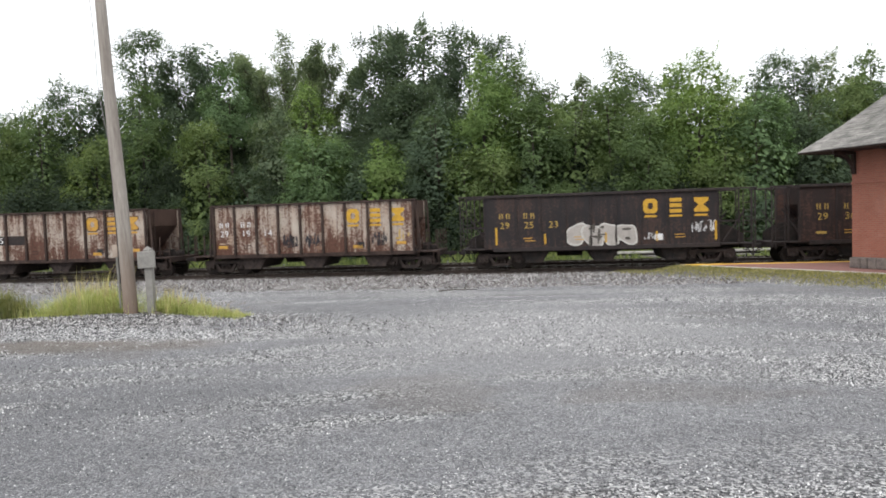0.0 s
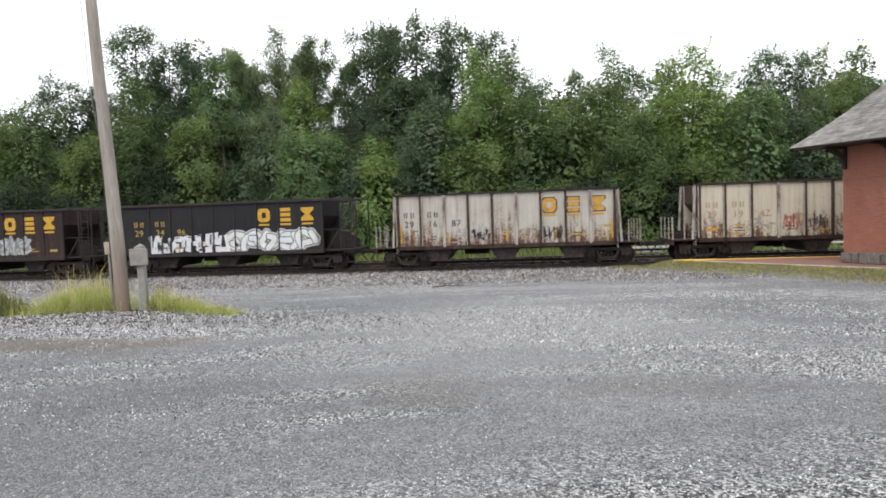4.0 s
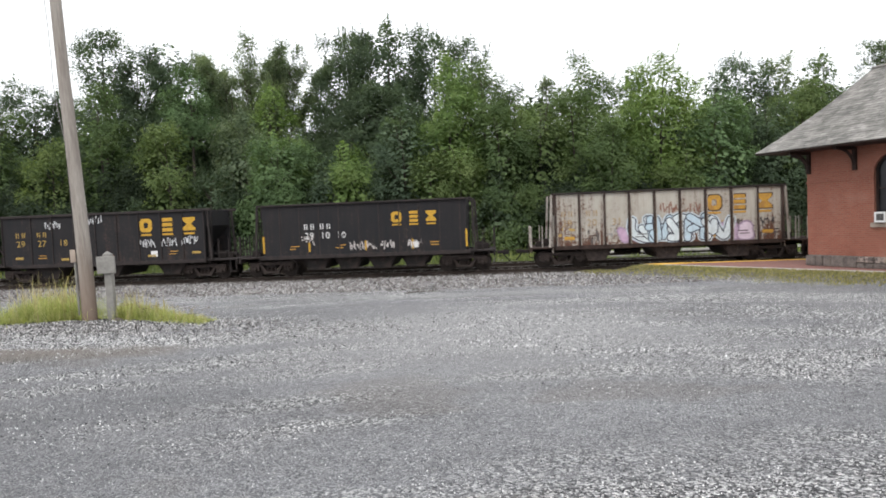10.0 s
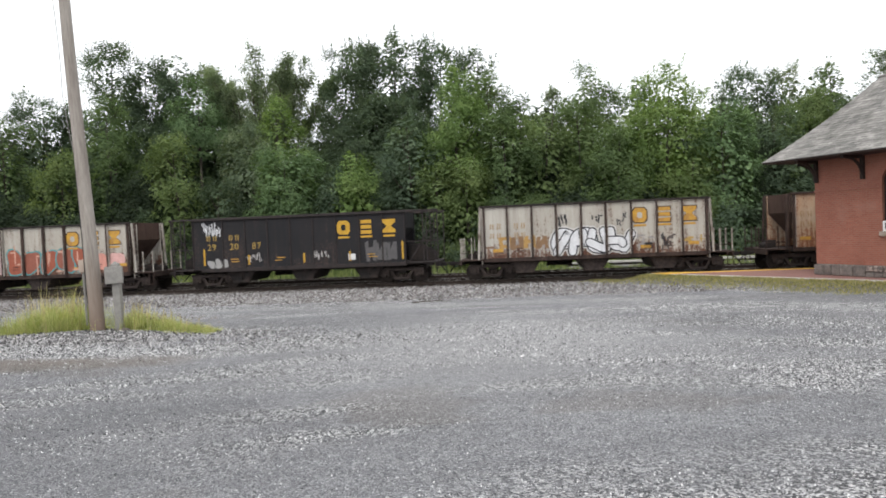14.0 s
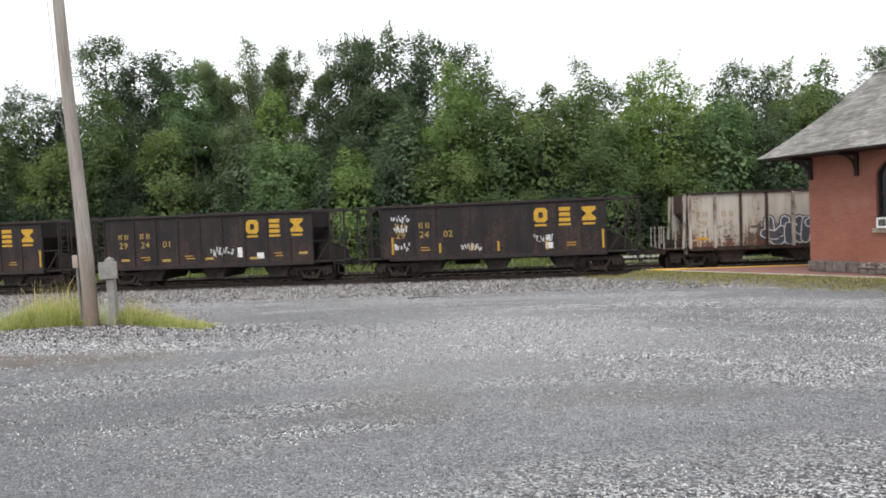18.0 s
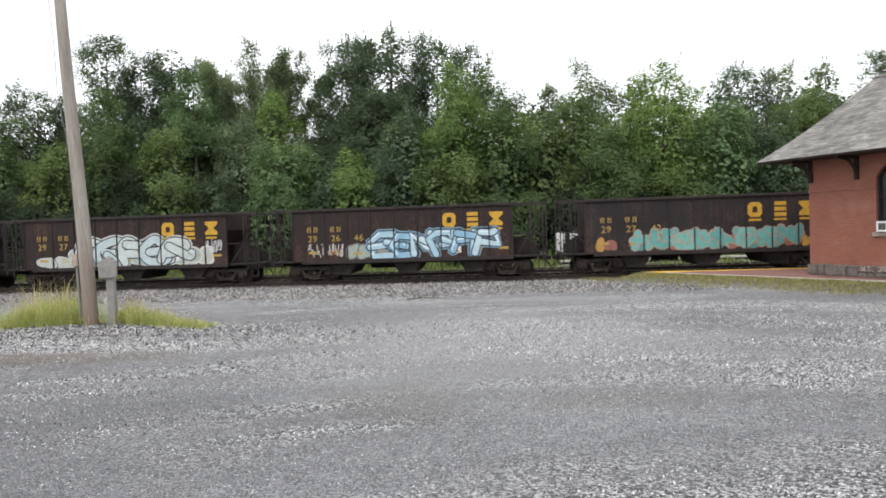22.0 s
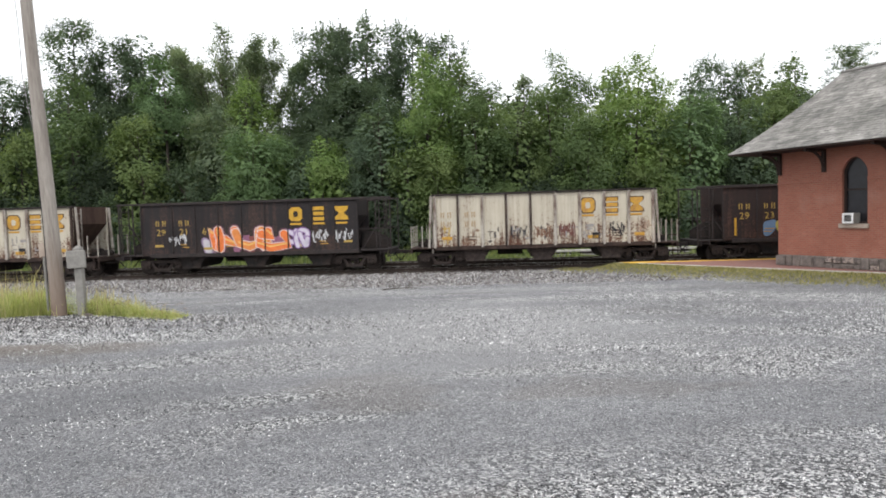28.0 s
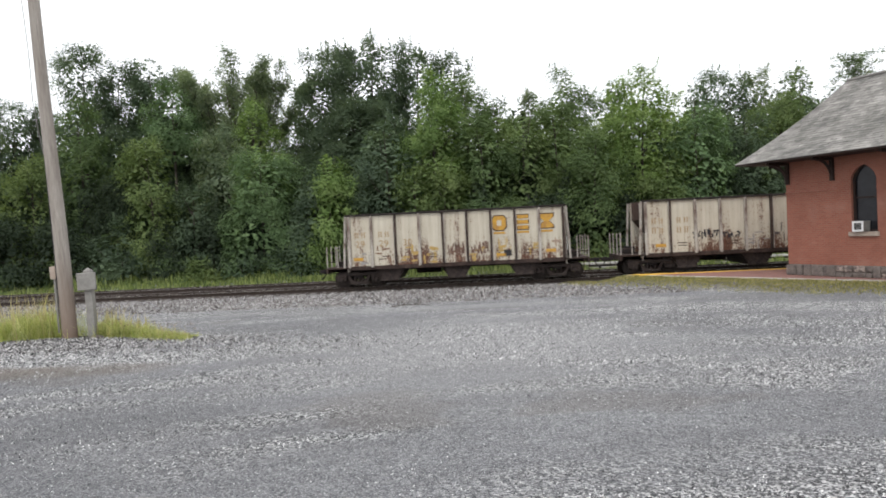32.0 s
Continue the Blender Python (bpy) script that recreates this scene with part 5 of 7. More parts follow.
tagged(blades("trackside_grass", 26000, far_verge, 0.2, 0.85, 0.03, M["grass_far"], 14), "rough green grass beyond the track", "grass", kind="stuff")
tagged(blades("platform_grass", 26000, plat_verge, 0.03, 0.11, 0.016, M["grass_dry"], 15), "short yellowish grass along the platform curb", "grass", kind="stuff")


# ---- things beyond the track ----
def build_far_side():
    top = new("notice_board")
    top.matrix_basis = track_pose(3.98, 42.6, -1.2) @ Matrix.Scale(1.12, 4)
    tagged(top, "white double panel notice board beyond the track", "notice board")
    for x0, x1 in ((-0.85, -0.32), (-0.05, 0.80)):
        bm = bmesh.new()
        box(bm, x0, x1, -0.05, 0.05, 0.75, 1.97, 0.012)
        part("panel", bm, M["white_mark"], top)
    for x in (-0.6, 0.4):
        bm = bmesh.new()
        box(bm, x - 0.04, x + 0.04, 0.05, 0.11, -0.3, 1.9)
        part("post", bm, M["grey_box"], top)
    ob = new("far_platform")
    ob.matrix_basis = track_pose(0, 41.8, -1.18)
    tagged(ob, "low concrete platform edge on the far side", "platform", kind="structure")
    # dark solid boxes under each slab, the gap's shadow put into their colour
    for x0, x1, z0, z1, m in ((3.27, 70, 0.36, 0.456, "concrete"), (3.27, 70, 0.15, 0.218, "concrete"), (3.32, 70, 0.218, 0.36, "under"), (3.32, 70, -0.3, 0.15, "under")):
        bm = bmesh.new()
        box(bm, x0, x1, 0.0 if m != "under" else 0.08, 1.2, z0, z1, 0.01 if m != "under" else 0)
        part("edge_slab" if m != "under" else "shadow_gap", bm, M[m], ob)


build_far_side()


def build_stick():
    """A thin dark branch lying on the edge of the ballast."""
    a, b = Vector((-0.3, 25.8, 0)), Vector((1.2, 25.9, 0))
    ob = new("fallen_branch")
    ob.matrix_basis = pose(a.x, a.y, ground_z(a.x, a.y))
    tagged(ob, "thin dark dead branch lying on the gravel", "branch")
    pts = [(b - a) * q + Vector((0, 0.05 * math.sin(5 * q), 0.045 + 0.03 * math.sin(3.1 * q))) for q in np.linspace(0, 1, 9)]
    bm = bmesh.new()
    sweep(bm, pts, [0.028 - 0.018 * q for q in np.linspace(0, 1, 9)], 6)
    part("stem", bm, M["bark"], ob)
    for q, w in ((0.35, 0.3), (0.6, -0.22)):
        bm = bmesh.new()
        p = pts[int(q * 8)]
        sweep(bm, [p, p + Vector((0.22, w, 0.05)), p + Vector((0.42, w * 1.3, 0.04))], [0.012, 0.009, 0.005], 5)
        part("twig", bm, M["bark"], ob)


build_stick()

# ---- hopper cars ----
# local space of a car: x along the track, y away from the lot, z up from the rail tops
HB, SIDE, Z0, Z1, PANEL = 5.35, 1.6, 1.05, 3.66, 10.7 / 9
MESH = {}


def shared(key, build):
    """A mesh that is built once and then shared."""
    if key not in MESH:
        bm = bmesh.new()
        build(bm)
        me = bpy.data.meshes.new(key)
        bm.to_mesh(me)
        bm.free()
        MESH[key] = me
    return MESH[key]


def piece(name, key, build, mat, parent, at=None, label=""):
    me = shared(key + "|" + mat, build)
    return part_of(name, me, M[mat], parent, label, at)


def panel_x(p):
    return -HB + PANEL * (p + 0.5)


def sheet(bm, pts, thick=0.04):
    """A bent plate across the car through points in x and z."""
    for (xa, za), (xb, zb) in zip(pts, pts[1:]):
        n = Vector((-(zb - za), 0, xb - xa)).normalized() * thick
        vs = [bm.verts.new((x + o.x, y, z + o.z)) for x, z, o in ((xa, za, Vector()), (xb, zb, Vector()), (xb, zb, n), (xa, za, n)) for y in (-SIDE + 0.05, SIDE - 0.05)]
        for f in ((0, 2, 3, 1), (4, 5, 7, 6), (0, 1, 7, 6), (2, 4, 5, 3), (0, 6, 4, 2), (1, 3, 5, 7)):
            try:
                bm.faces.new([vs[i] for i in f])
            except ValueError:
                pass
    bmesh.ops.recalc_face_normals(bm, faces=bm.faces)


def side_sheet(bm):
    box(bm, -HB, HB, 0, 0.05, Z0, Z1)


def side_long(bm):
    box(bm, -HB - 0.45, HB, 0, 0.05, Z0, Z1)


def end_white(bm):
    sheet(bm, [(-1.45, 1.1), (-0.05, 2.75), (-0.05, Z1)])


def end_dark(bm):
    sheet(bm, [(-1.45, 1.1), (-0.05, 2.8), (-0.05, Z1 - 0.05)])


def inner_ridge(bm):
    sheet(bm, [(-0.9, 1.1), (0, 1.9), (0.9, 1.1)])


def side_slant(bm):
    prism(bm, [(-5.12, Z0), (5.15, Z0), (5.2, Z1), (-5.25, Z1)], 0, 0.05)


def end_slant_back(bm):
    sheet(bm, [(-5.2, Z1), (-5.07, Z0)])


def end_slant_front(bm):
    sheet(bm, [(5.1, Z0), (5.15, Z1)])


def chute(bm):
    for sgn in (-1, 1):
        prism(bm, [(sgn * 0.86, 1.06), (sgn * 0.78, 1.06), (sgn * 0.34, 0.36), (sgn * 0.42, 0.36)][::sgn], -1.36, 1.36)
    for y0, y1 in ((-1.36, -1.32), (1.32, 1.36), (-0.04, 0.0)):
        prism(bm, [(-0.84, 1.05), (-0.40, 0.37), (0.40, 0.37), (0.84, 1.05)], y0, y1)
    box(bm, -0.47, 0.47, -1.40, -1.34, 0.32, 0.41, 0.008)
    box(bm, -0.04, 0.04, -1.40, -1.36, 0.41, 1.0)


def side_frame(bm):
    box(bm, -1.16, 1.16, -0.09, 0.09, 0.62, 0.78, 0.02)
    prism(bm, [(-0.62, 0.64), (-0.48, 0.64), (-0.26, 0.30), (-0.40, 0.24)], -0.08, 0.08)
    prism(bm, [(0.62, 0.64), (0.40, 0.24), (0.26, 0.30), (0.48, 0.64)], -0.08, 0.08)
    box(bm, -0.42, 0.42, -0.09, 0.09, 0.18, 0.31, 0.02)
    for x in (-0.89, 0.89):
        prism(bm, [(x - 0.26, 0.66), (x - 0.22, 0.36), (x - 0.14, 0.36), (x - 0.12, 0.56), (x + 0.12, 0.56), (x + 0.14, 0.36), (x + 0.22, 0.36), (x + 0.26, 0.66)], -0.10, 0.10)


def bearing(bm):
    tube(bm, (0, 0.09, 0), (0, -0.13, 0), 0.125, 0.115, 12)
    tube(bm, (0, -0.13, 0), (0, -0.16, 0), 0.07, 0.06, 10)


def wheelset(bm):
    tube(bm, (0, -1.0, 0), (0, 1.0, 0), 0.08, seg=10)
    for sgn in (-1, 1):
        y = sgn * 0.75
        tube(bm, (0, y - 0.06, 0), (0, y + 0.06, 0), 0.42, seg=20)
        tube(bm, (0, y - sgn * 0.085, 0), (0, y - sgn * 0.06, 0), 0.45, seg=20)
        tube(bm, (0, y + sgn * 0.06, 0), (0, y + sgn * 0.075, 0), 0.37, 0.33, seg=20)
        tube(bm, (0, y + sgn * 0.07, 0), (0, y + sgn * 0.12, 0), 0.15, 0.12, seg=14)
        for k in range(6):
            a = k * math.pi / 3
            tube(bm, (0.25 * math.cos(a), y + sgn * 0.07, 0.25 * math.sin(a)), (0.25 * math.cos(a), y + sgn * 0.085, 0.25 * math.sin(a)), 0.03, seg=6)


def spring(bm):
    zs = [0.30 + 0.025 * k for k in range(10)]
    sweep(bm, [Vector((0, 0, z)) for z in zs], [0.085 if k % 2 else 0.06 for k in range(10)], 7)


def bolster(bm):
    box(bm, -0.22, 0.22, -1.12, 1.12, 0.50, 0.66, 0.02)
    box(bm, -0.3, 0.3, -0.3, 0.3, 0.62, 0.86, 0.02)
    box(bm, -0.45, -0.37, -0.95, 0.95, 0.36, 0.46)
    box(bm, 0.37, 0.45, -0.95, 0.95, 0.36, 0.46)


def coupler(bm):
    box(bm, 0.0, 0.42, -0.09, 0.09, 0.76, 0.92, 0.02)
    prism(bm, [(0.36, 0.72), (0.62, 0.76), (0.66, 0.92), (0.36, 0.96)], -0.17, 0.15)
    tube(bm, (0.30, -0.3, 0.80), (0.64, -0.26, 0.38), 0.03, seg=6)
    tube(bm, (0.1, -1.2, 0.72), (0.25, -0.1, 0.66), 0.018, seg=5)


WHEELS = []


def add_truck(car, x, i):
    tr = new("truck")
    tr.parent = car
    tr.matrix_basis = pose(x, 0, 0)
    for y in (-1.06, 1.06):
        piece("side_frame", "side_frame", side_frame, "truck", tr, pose(0, y, 0))
        for sx in (-0.2, 0.0, 0.2):
            piece("spring", "spring", spring, "truck", tr, pose(sx, y, 0))
        for ax in (-0.89, 0.89):
            piece("bearing", "bearing", bearing, "truck", tr, pose(ax, y, 0.44, 0, 0, 0 if y < 0 else 180))
    piece("bolster", "bolster", bolster, "under", tr)
    for ax in (-0.89, 0.89):
        w = piece("wheelset", "wheelset", wheelset, "wheel", tr, pose(ax, 0, 0.42))
        WHEELS.append((i, w, ax))


def rib_bm(bm):
    box(bm, -0.058, 0.058, -0.13, 0.0, Z0 - 0.02, Z1 - 0.06, 0.012)


def rib_flange(bm):
    box(bm, 0.05, 0.085, -0.135, -0.02, Z0 + 0.06, Z1 - 0.12, 0.004)


def rib_thin(bm):
    box(bm, -0.028, 0.028, -0.06, 0.0, Z0 - 0.02, Z1 - 0.06, 0.008)


def rib_flat(bm):
    box(bm, -0.028, 0.028, -0.02, 0.0, Z0 - 0.02, Z1 - 0.06, 0.006)


def chord_white(bm):
    box(bm, -HB - 0.12, HB + 0.12, -0.12, 0.05, Z1 - 0.055, Z1 + 0.03, 0.012)


def chord_dark(bm):
    box(bm, -HB - 0.4, HB + 0.4, -0.10, 0.05, Z1 - 0.10, Z1 + 0.03, 0.015)
    box(bm, -7.02, 7.02, -0.05, 0.03, Z1 - 0.06, Z1 + 0.02, 0.01)


def chord_stub(bm):
    box(bm, -7.02, HB + 0.35, -0.10, 0.05, Z1 - 0.10, Z1 + 0.03, 0.015)


def chord_stub_far(bm):
    box(bm, -HB - 0.35, 7.02, -0.10, 0.05, Z1 - 0.10, Z1 + 0.03, 0.015)


def sill(bm):
    box(bm, -HB, HB, -0.06, 0.05, Z0 - 0.14, Z0 + 0.05, 0.015)


def centre_sill(bm):
    box(bm, -6.55, 6.55, -0.18, 0.18, 0.78, 1.04)
    for x in (-5.0, 5.0):
        box(bm, x - 0.2, x + 0.2, -1.45, 1.45, 0.88, 1.04)
    tube(bm, (-2.2, 0.5, 0.7), (-0.9, 0.5, 0.7), 0.17, seg=12)


def deck(bm):
    box(bm, 0.0, 1.22, -1.5, 1.5, Z0 - 0.06, Z0 + 0.01, 0.01)
    box(bm, 1.12, 1.22, -1.5, 1.5, Z0 - 0.26, Z0 - 0.06, 0.01)
    box(bm, 0.9, 1.2, -1.52, -1.36, 0.38, 0.42)
    for x in (0.92, 1.18):
        box(bm, x - 0.02, x + 0.02, -1.5, -1.46, 0.4, 1.0)


def deck_long(bm):
    box(bm, 0.0, 1.6, -1.5, 1.5, Z0 - 0.06, Z0 + 0.01, 0.01)
    box(bm, 1.5, 1.6, -1.5, 1.5, Z0 - 0.26, Z0 - 0.06, 0.01)
    box(bm, 1.2, 1.55, -1.52, -1.36, 0.38, 0.42)
    for x in (1.22, 1.53):
        box(bm, x - 0.02, x + 0.02, -1.5, -1.46, 0.4, 1.0)


def rail_post(bm):
    box(bm, -0.024, 0.024, -0.024, 0.024, Z0, Z0 + 1.08, 0.005)


def hand_rail(bm):
    box(bm, 0.1, 1.2, -0.02, 0.02, Z0 + 0.30, Z0 + 0.34)


def corner_post(bm):
    prism(bm, [(0.0, Z0), (0.055, Z0), (0.055, Z1 - 0.02), (0.0, Z1 - 0.02)], -0.03, 0.03)


def slant_post(bm):
    prism(bm, [(0.42, Z0), (0.52, Z0), (0.38, Z1 - 0.02), (0.28, Z1 - 0.02)], -0.04, 0.04)


def ladder(bm):
    for x in (-0.2, 0.2):
        box(bm, x - 0.02, x + 0.02, -0.03, 0.01, 0.75, Z1 - 0.1)
    for k in range(8):
        box(bm, -0.2, 0.2, -0.04, -0.015, 0.9 + k * 0.34, 0.93 + k * 0.34)


def brace(bm):
    prism(bm, [(0.1, 1.1), (0.17, 1.1), (1.17, 2.6), (1.1, 2.6)], -0.03, 0.03)


def brake_gear(bm):
    tube(bm, (0.72, -0.3, 1.15), (0.72, 0.5, 1.15), 0.2, seg=12)
    box(bm, 0.2, 0.6, -0.5, 0.1, Z0, Z0 + 0.38, 0.02)


def cage_bar(bm):
    box(bm, 0.0, 1.6, -0.015, 0.015, -0.02, 0.02)


def bulkhead(bm):
    prism(bm, [(0.02, Z0), (1.3, Z0), (1.3, 1.5), (0.6, 1.9), (0.02, 2.0)], -0.03, 0.03)


def outline(bm, pts, y0=-0.005):
    """A thin painted patch from an outline in x and z."""
    a = [bm.verts.new((x, y0, z)) for x, z in pts]
    f = bm.faces.new(a)
    f.normal_update()
    if f.normal.y > 0:
        f.normal_flip()


def strips(bm, rows):
    """A plain blocky shape from rectangles."""
    for x0, x1, z0, z1 in rows:
        outline(bm, [(x0, z0), (x1, z0), (x1, z1), (x0, z1)])


def ring_mark(bm):
    """A plain eight-sided frame."""
    o = [(-0.2, -0.35), (0.2, -0.35), (0.33, -0.2), (0.33, 0.2), (0.2, 0.35), (-0.2, 0.35), (-0.33, 0.2), (-0.33, -0.2)]
    for k in range(8):
        (xa, za), (xb, zb) = o[k], o[(k + 1) % 8]
        outline(bm, [(xa, za), (xb, zb), (xb * 0.36, zb * 0.42), (xa * 0.36, za * 0.42)])


def block_mark(bm):
    """Three stacked bars."""
    strips(bm, ((-0.27, 0.27, 0.17, 0.35), (-0.27, 0.27, -0.09, 0.09), (-0.27, 0.27, -0.35, -0.17)))


def glass_mark(bm):
    outline(bm, [(-0.33, 0.34), (0.33, 0.34), (0.33, 0.2), (0.11, 0.0), (-0.11, 0.0), (-0.33, 0.2)])
    outline(bm, [(-0.33, -0.34), (0.33, -0.34), (0.33, -0.2), (0.11, 0.0), (-0.11, 0.0), (-0.33, -0.2)])


def bar_mark(w, h):
    def build(bm):
        outline(bm, [(-w / 2, -h / 2), (w / 2, -h / 2), (w / 2, h / 2), (-w / 2, h / 2)])
    return build


def bar(car, x, z, w, h, mat, name="stencil", lift=0.0, label=""):
    piece(name, f"bar{w:.2f}x{h:.2f}", bar_mark(w, h), mat, car, pose(x, -SIDE - 0.008 - lift, z), label)


def digits(car, text, x, z, size, mat):
    key = f"num{text}{size:.2f}|{mat}"
    if key not in MESH:
        cu = bpy.data.curves.new(key, "FONT")
        cu.body, cu.size, cu.align_x, cu.align_y, cu.space_character = text, size, "CENTER", "CENTER", 1.1
        cu.resolution_u = 3
        tmp = bpy.data.objects.new(key, cu)
        me = bpy.data.meshes.new_from_object(tmp)
        me.materials.clear()
        bpy.data.objects.remove(tmp)
        MESH[key] = me
    part_of("car_number", MESH[key], M[mat], car, at=pose(x, -SIDE - 0.016, z, 90, 0, 0))


SPRAY = {}


def spray(rgb):
    """Spray paint of one colour."""
    if rgb not in SPRAY:
        dark = tuple(c * 0.7 for c in rgb)
        SPRAY[rgb] = simple("spray_paint", rgb, dark, 3.5, 0.6, 0, 0.05, 0.002, (1, 1, 1), 0.4, 0.8)
    return SPRAY[rgb]


def blob(g, cx, cz, w, h, k=16, sharp=False):
    """An irregular painted shape."""
    p = g.uniform(0, 6.28)
    pts = []
    for i in range(k):
        a = 6.2832 * i / k
        r = 1 + 0.16 * math.sin(2 * a + p) + 0.10 * math.sin(3 * a + 2 * p)
        if sharp:
            r *= 0.82 + 0.34 * (i % 2)
        q = 3.2
        den = (abs(math.cos(a)) ** q + abs(math.sin(a)) ** q) ** (1 / q)
        pts.append((cx + w / 2 * r * math.cos(a) / den, cz + h / 2 * r * math.sin(a) / den))
    return pts


def glyph(g, cx, cz, w, h, fat):
    """Thick slanted strokes of one sprayed shape, no letter: a list of outlines."""
    lean = g.uniform(-0.12, 0.12) * w
    t = w * g.uniform(0.30, 0.40) + fat
    x0, x1, z0, z1 = cx - w / 2 - fat / 2, cx + w / 2 + fat / 2, cz - h / 2 - fat / 2, cz + h / 2 + fat / 2
    out = [[(x0 + lean, z0), (x0 + lean + t, z0), (x0 - lean + t, z1), (x0 - lean, z1 - 0.1 * h)]]
    if g.random() < 0.75:
        out.append([(x1 - lean - t, z0 + 0.06 * h), (x1 - lean, z0), (x1 + lean, z1), (x1 + lean - t, z1)])
    for _ in range(g.choice((1, 2))):
        zc = g.choice((z0 + 0.16 * h, cz, z1 - 0.18 * h))
        k = h * 0.13 + fat / 2
        s = g.uniform(-0.1, 0.1) * h
        out.append([(x0, zc - k), (x1, zc - k + s), (x1, zc + k + s), (x0, zc + k)])
    if g.random() < 0.5:
        out.append([(x0, z0 + 0.1 * h), (x0 + t, z0), (x1, z1 - 0.2 * h), (x1 - t, z1)])
    return out


def clip(pts, x0, x1, z0, z1):
    return [(min(max(x, x0), x1), min(max(z, z0), z1)) for x, z in pts]


def piece_of_paint(car, seed, x0, x1, z0, z1, n, fills, edge=None, sharp=False, inner=None):
    """A row of sprayed shapes with an outline round them, as one graffiti piece."""
    g = random.Random(seed)
    top = new("graffiti")
    top.parent = car
    top.matrix_basis = pose(0, -SIDE - 0.006, 0)
    w, h = (x1 - x0) / n, z1 - z0
    mid = [(x0 + (k + 0.5) * w, z0 + h * g.uniform(0.42, 0.52), w * g.uniform(0.95, 1.15), h * g.uniform(0.8, 1.0)) for k in range(n)]
    step = 0.0
    limit = (-HB, HB, Z0 + 0.02, Z1 - 0.1)

    def shapes(k, grow):
        cx, cz, cw, ch = mid[k]
        gg = random.Random(seed * 31 + k)
        if sharp:
            return glyph(gg, cx, cz, cw * 0.98, ch, grow)
        return [blob(gg, cx, cz, cw * 0.92 + grow, ch * 0.94 + grow, 18)]

    for k in range(n):
        if edge:
            bm = bmesh.new()
            for o in shapes(k, 0.15):
                outline(bm, clip(o, *limit), -step)
                step += 0.0003
            part("outline", bm, spray(edge), top)
        bm = bmesh.new()
        for o in shapes(k, 0.0):
            outline(bm, clip(o, *limit), -step)
            step += 0.0003
        part("fill", bm, spray(fills[k % len(fills)]), top)
    if inner:
        bm = bmesh.new()
        for k in range(n * 3):
            cx, cz = g.uniform(x0 + 0.1, x1 - 0.1), g.uniform(z0 + 0.1, z1 - 0.15)
            tall = g.random() < 0.6
            outline(bm, clip(blob(g, cx, cz, g.uniform(0.05, 0.16) if tall else g.uniform(0.2, 0.5), g.uniform(0.3, 0.7) * h if tall else g.uniform(0.05, 0.12), 10, sharp), -HB, HB, Z0 + 0.03, Z1 - 0.1), -0.026 - 0.0004 * k)
        part("paint_detail", bm, spray(inner), top)["kind"] = "stuff"


def scrawl(car, seed, x, z, w, h, rgb, n=9, r=0.022):
    """A small sprayed tag: loose strokes with no letters in them."""
    g = random.Random(seed)
    bm = bmesh.new()
    for k in range(n):
        cx = x - w / 2 + w * (k + 0.5) / n
        pts = [(cx + g.uniform(-0.6, 0.6) * w / n, z + g.uniform(-0.5, 0.5) * h) for _ in range(3)]
        for (xa, za), (xb, zb) in zip(pts, pts[1:]):
            d = Vector((xb - xa, zb - za))
            if d.length < 0.02:
                continue
            m = Vector((-d.y, d.x)).normalized() * r
            outline(bm, [(xa + m.x, za + m.y), (xa - m.x, za - m.y), (xb - m.x, zb - m.y), (xb + m.x, zb + m.y)], -0.0003 * k)
    tag = part("tag", bm, spray(rgb), car, "sprayed tag")
    tag.matrix_basis = pose(0, -SIDE - 0.009, 0)
    tag["kind"] = "stuff"


def line_work(car, lines, rgb, r=0.025):
    """A sprayed outline drawing: one part of joined strokes."""
    bm = bmesh.new()
    k = 0
    for pts in lines:
        for (xa, za), (xb, zb) in zip(pts, pts[1:]):
            d = Vector((xb - xa, zb - za))
            m, e = Vector((-d.y, d.x)).normalized() * r, d.normalized() * r
            outline(bm, [(xa - e.x + m.x, za - e.y + m.y), (xa - e.x - m.x, za - e.y - m.y), (xb + e.x - m.x, zb + e.y - m.y), (xb + e.x + m.x, zb + e.y + m.y)], -0.0003 * k)
            k += 1
    tag = part("tag", bm, spray(rgb), car, "sprayed outline drawing")
    tag.matrix_basis = pose(0, -SIDE - 0.009, 0)
    tag["kind"] = "stuff"


# abstract stroke shapes in a unit square, each a list of lines
FORMS = (
    (((0.1, 0.0), (0.05, 0.6), (0.35, 1.0), (0.8, 0.9), (0.85, 0.45), (0.3, 0.4)),),
    (((0.15, 1.0), (0.1, 0.3), (0.45, 0.02), (0.85, 0.2), (0.9, 0.95)),),
    (((0.9, 0.85), (0.5, 1.0), (0.12, 0.78), (0.45, 0.5), (0.85, 0.3), (0.5, 0.02), (0.05, 0.15)),),
    (((0.1, 0.95), (0.15, 0.05)), ((0.15, 0.5), (0.85, 0.6)), ((0.85, 1.0), (0.8, 0.02))),
    (((0.5, 1.0), (0.1, 0.75), (0.12, 0.2), (0.5, 0.0), (0.88, 0.25), (0.86, 0.8), (0.5, 1.0)),),
    (((0.05, 0.0), (0.15, 0.95), (0.5, 0.35), (0.8, 0.05), (0.9, 1.0)),),
    (((0.9, 0.9), (0.4, 1.0), (0.1, 0.55), (0.35, 0.05), (0.95, 0.08)), ((0.2, 0.5), (0.75, 0.55))),
)


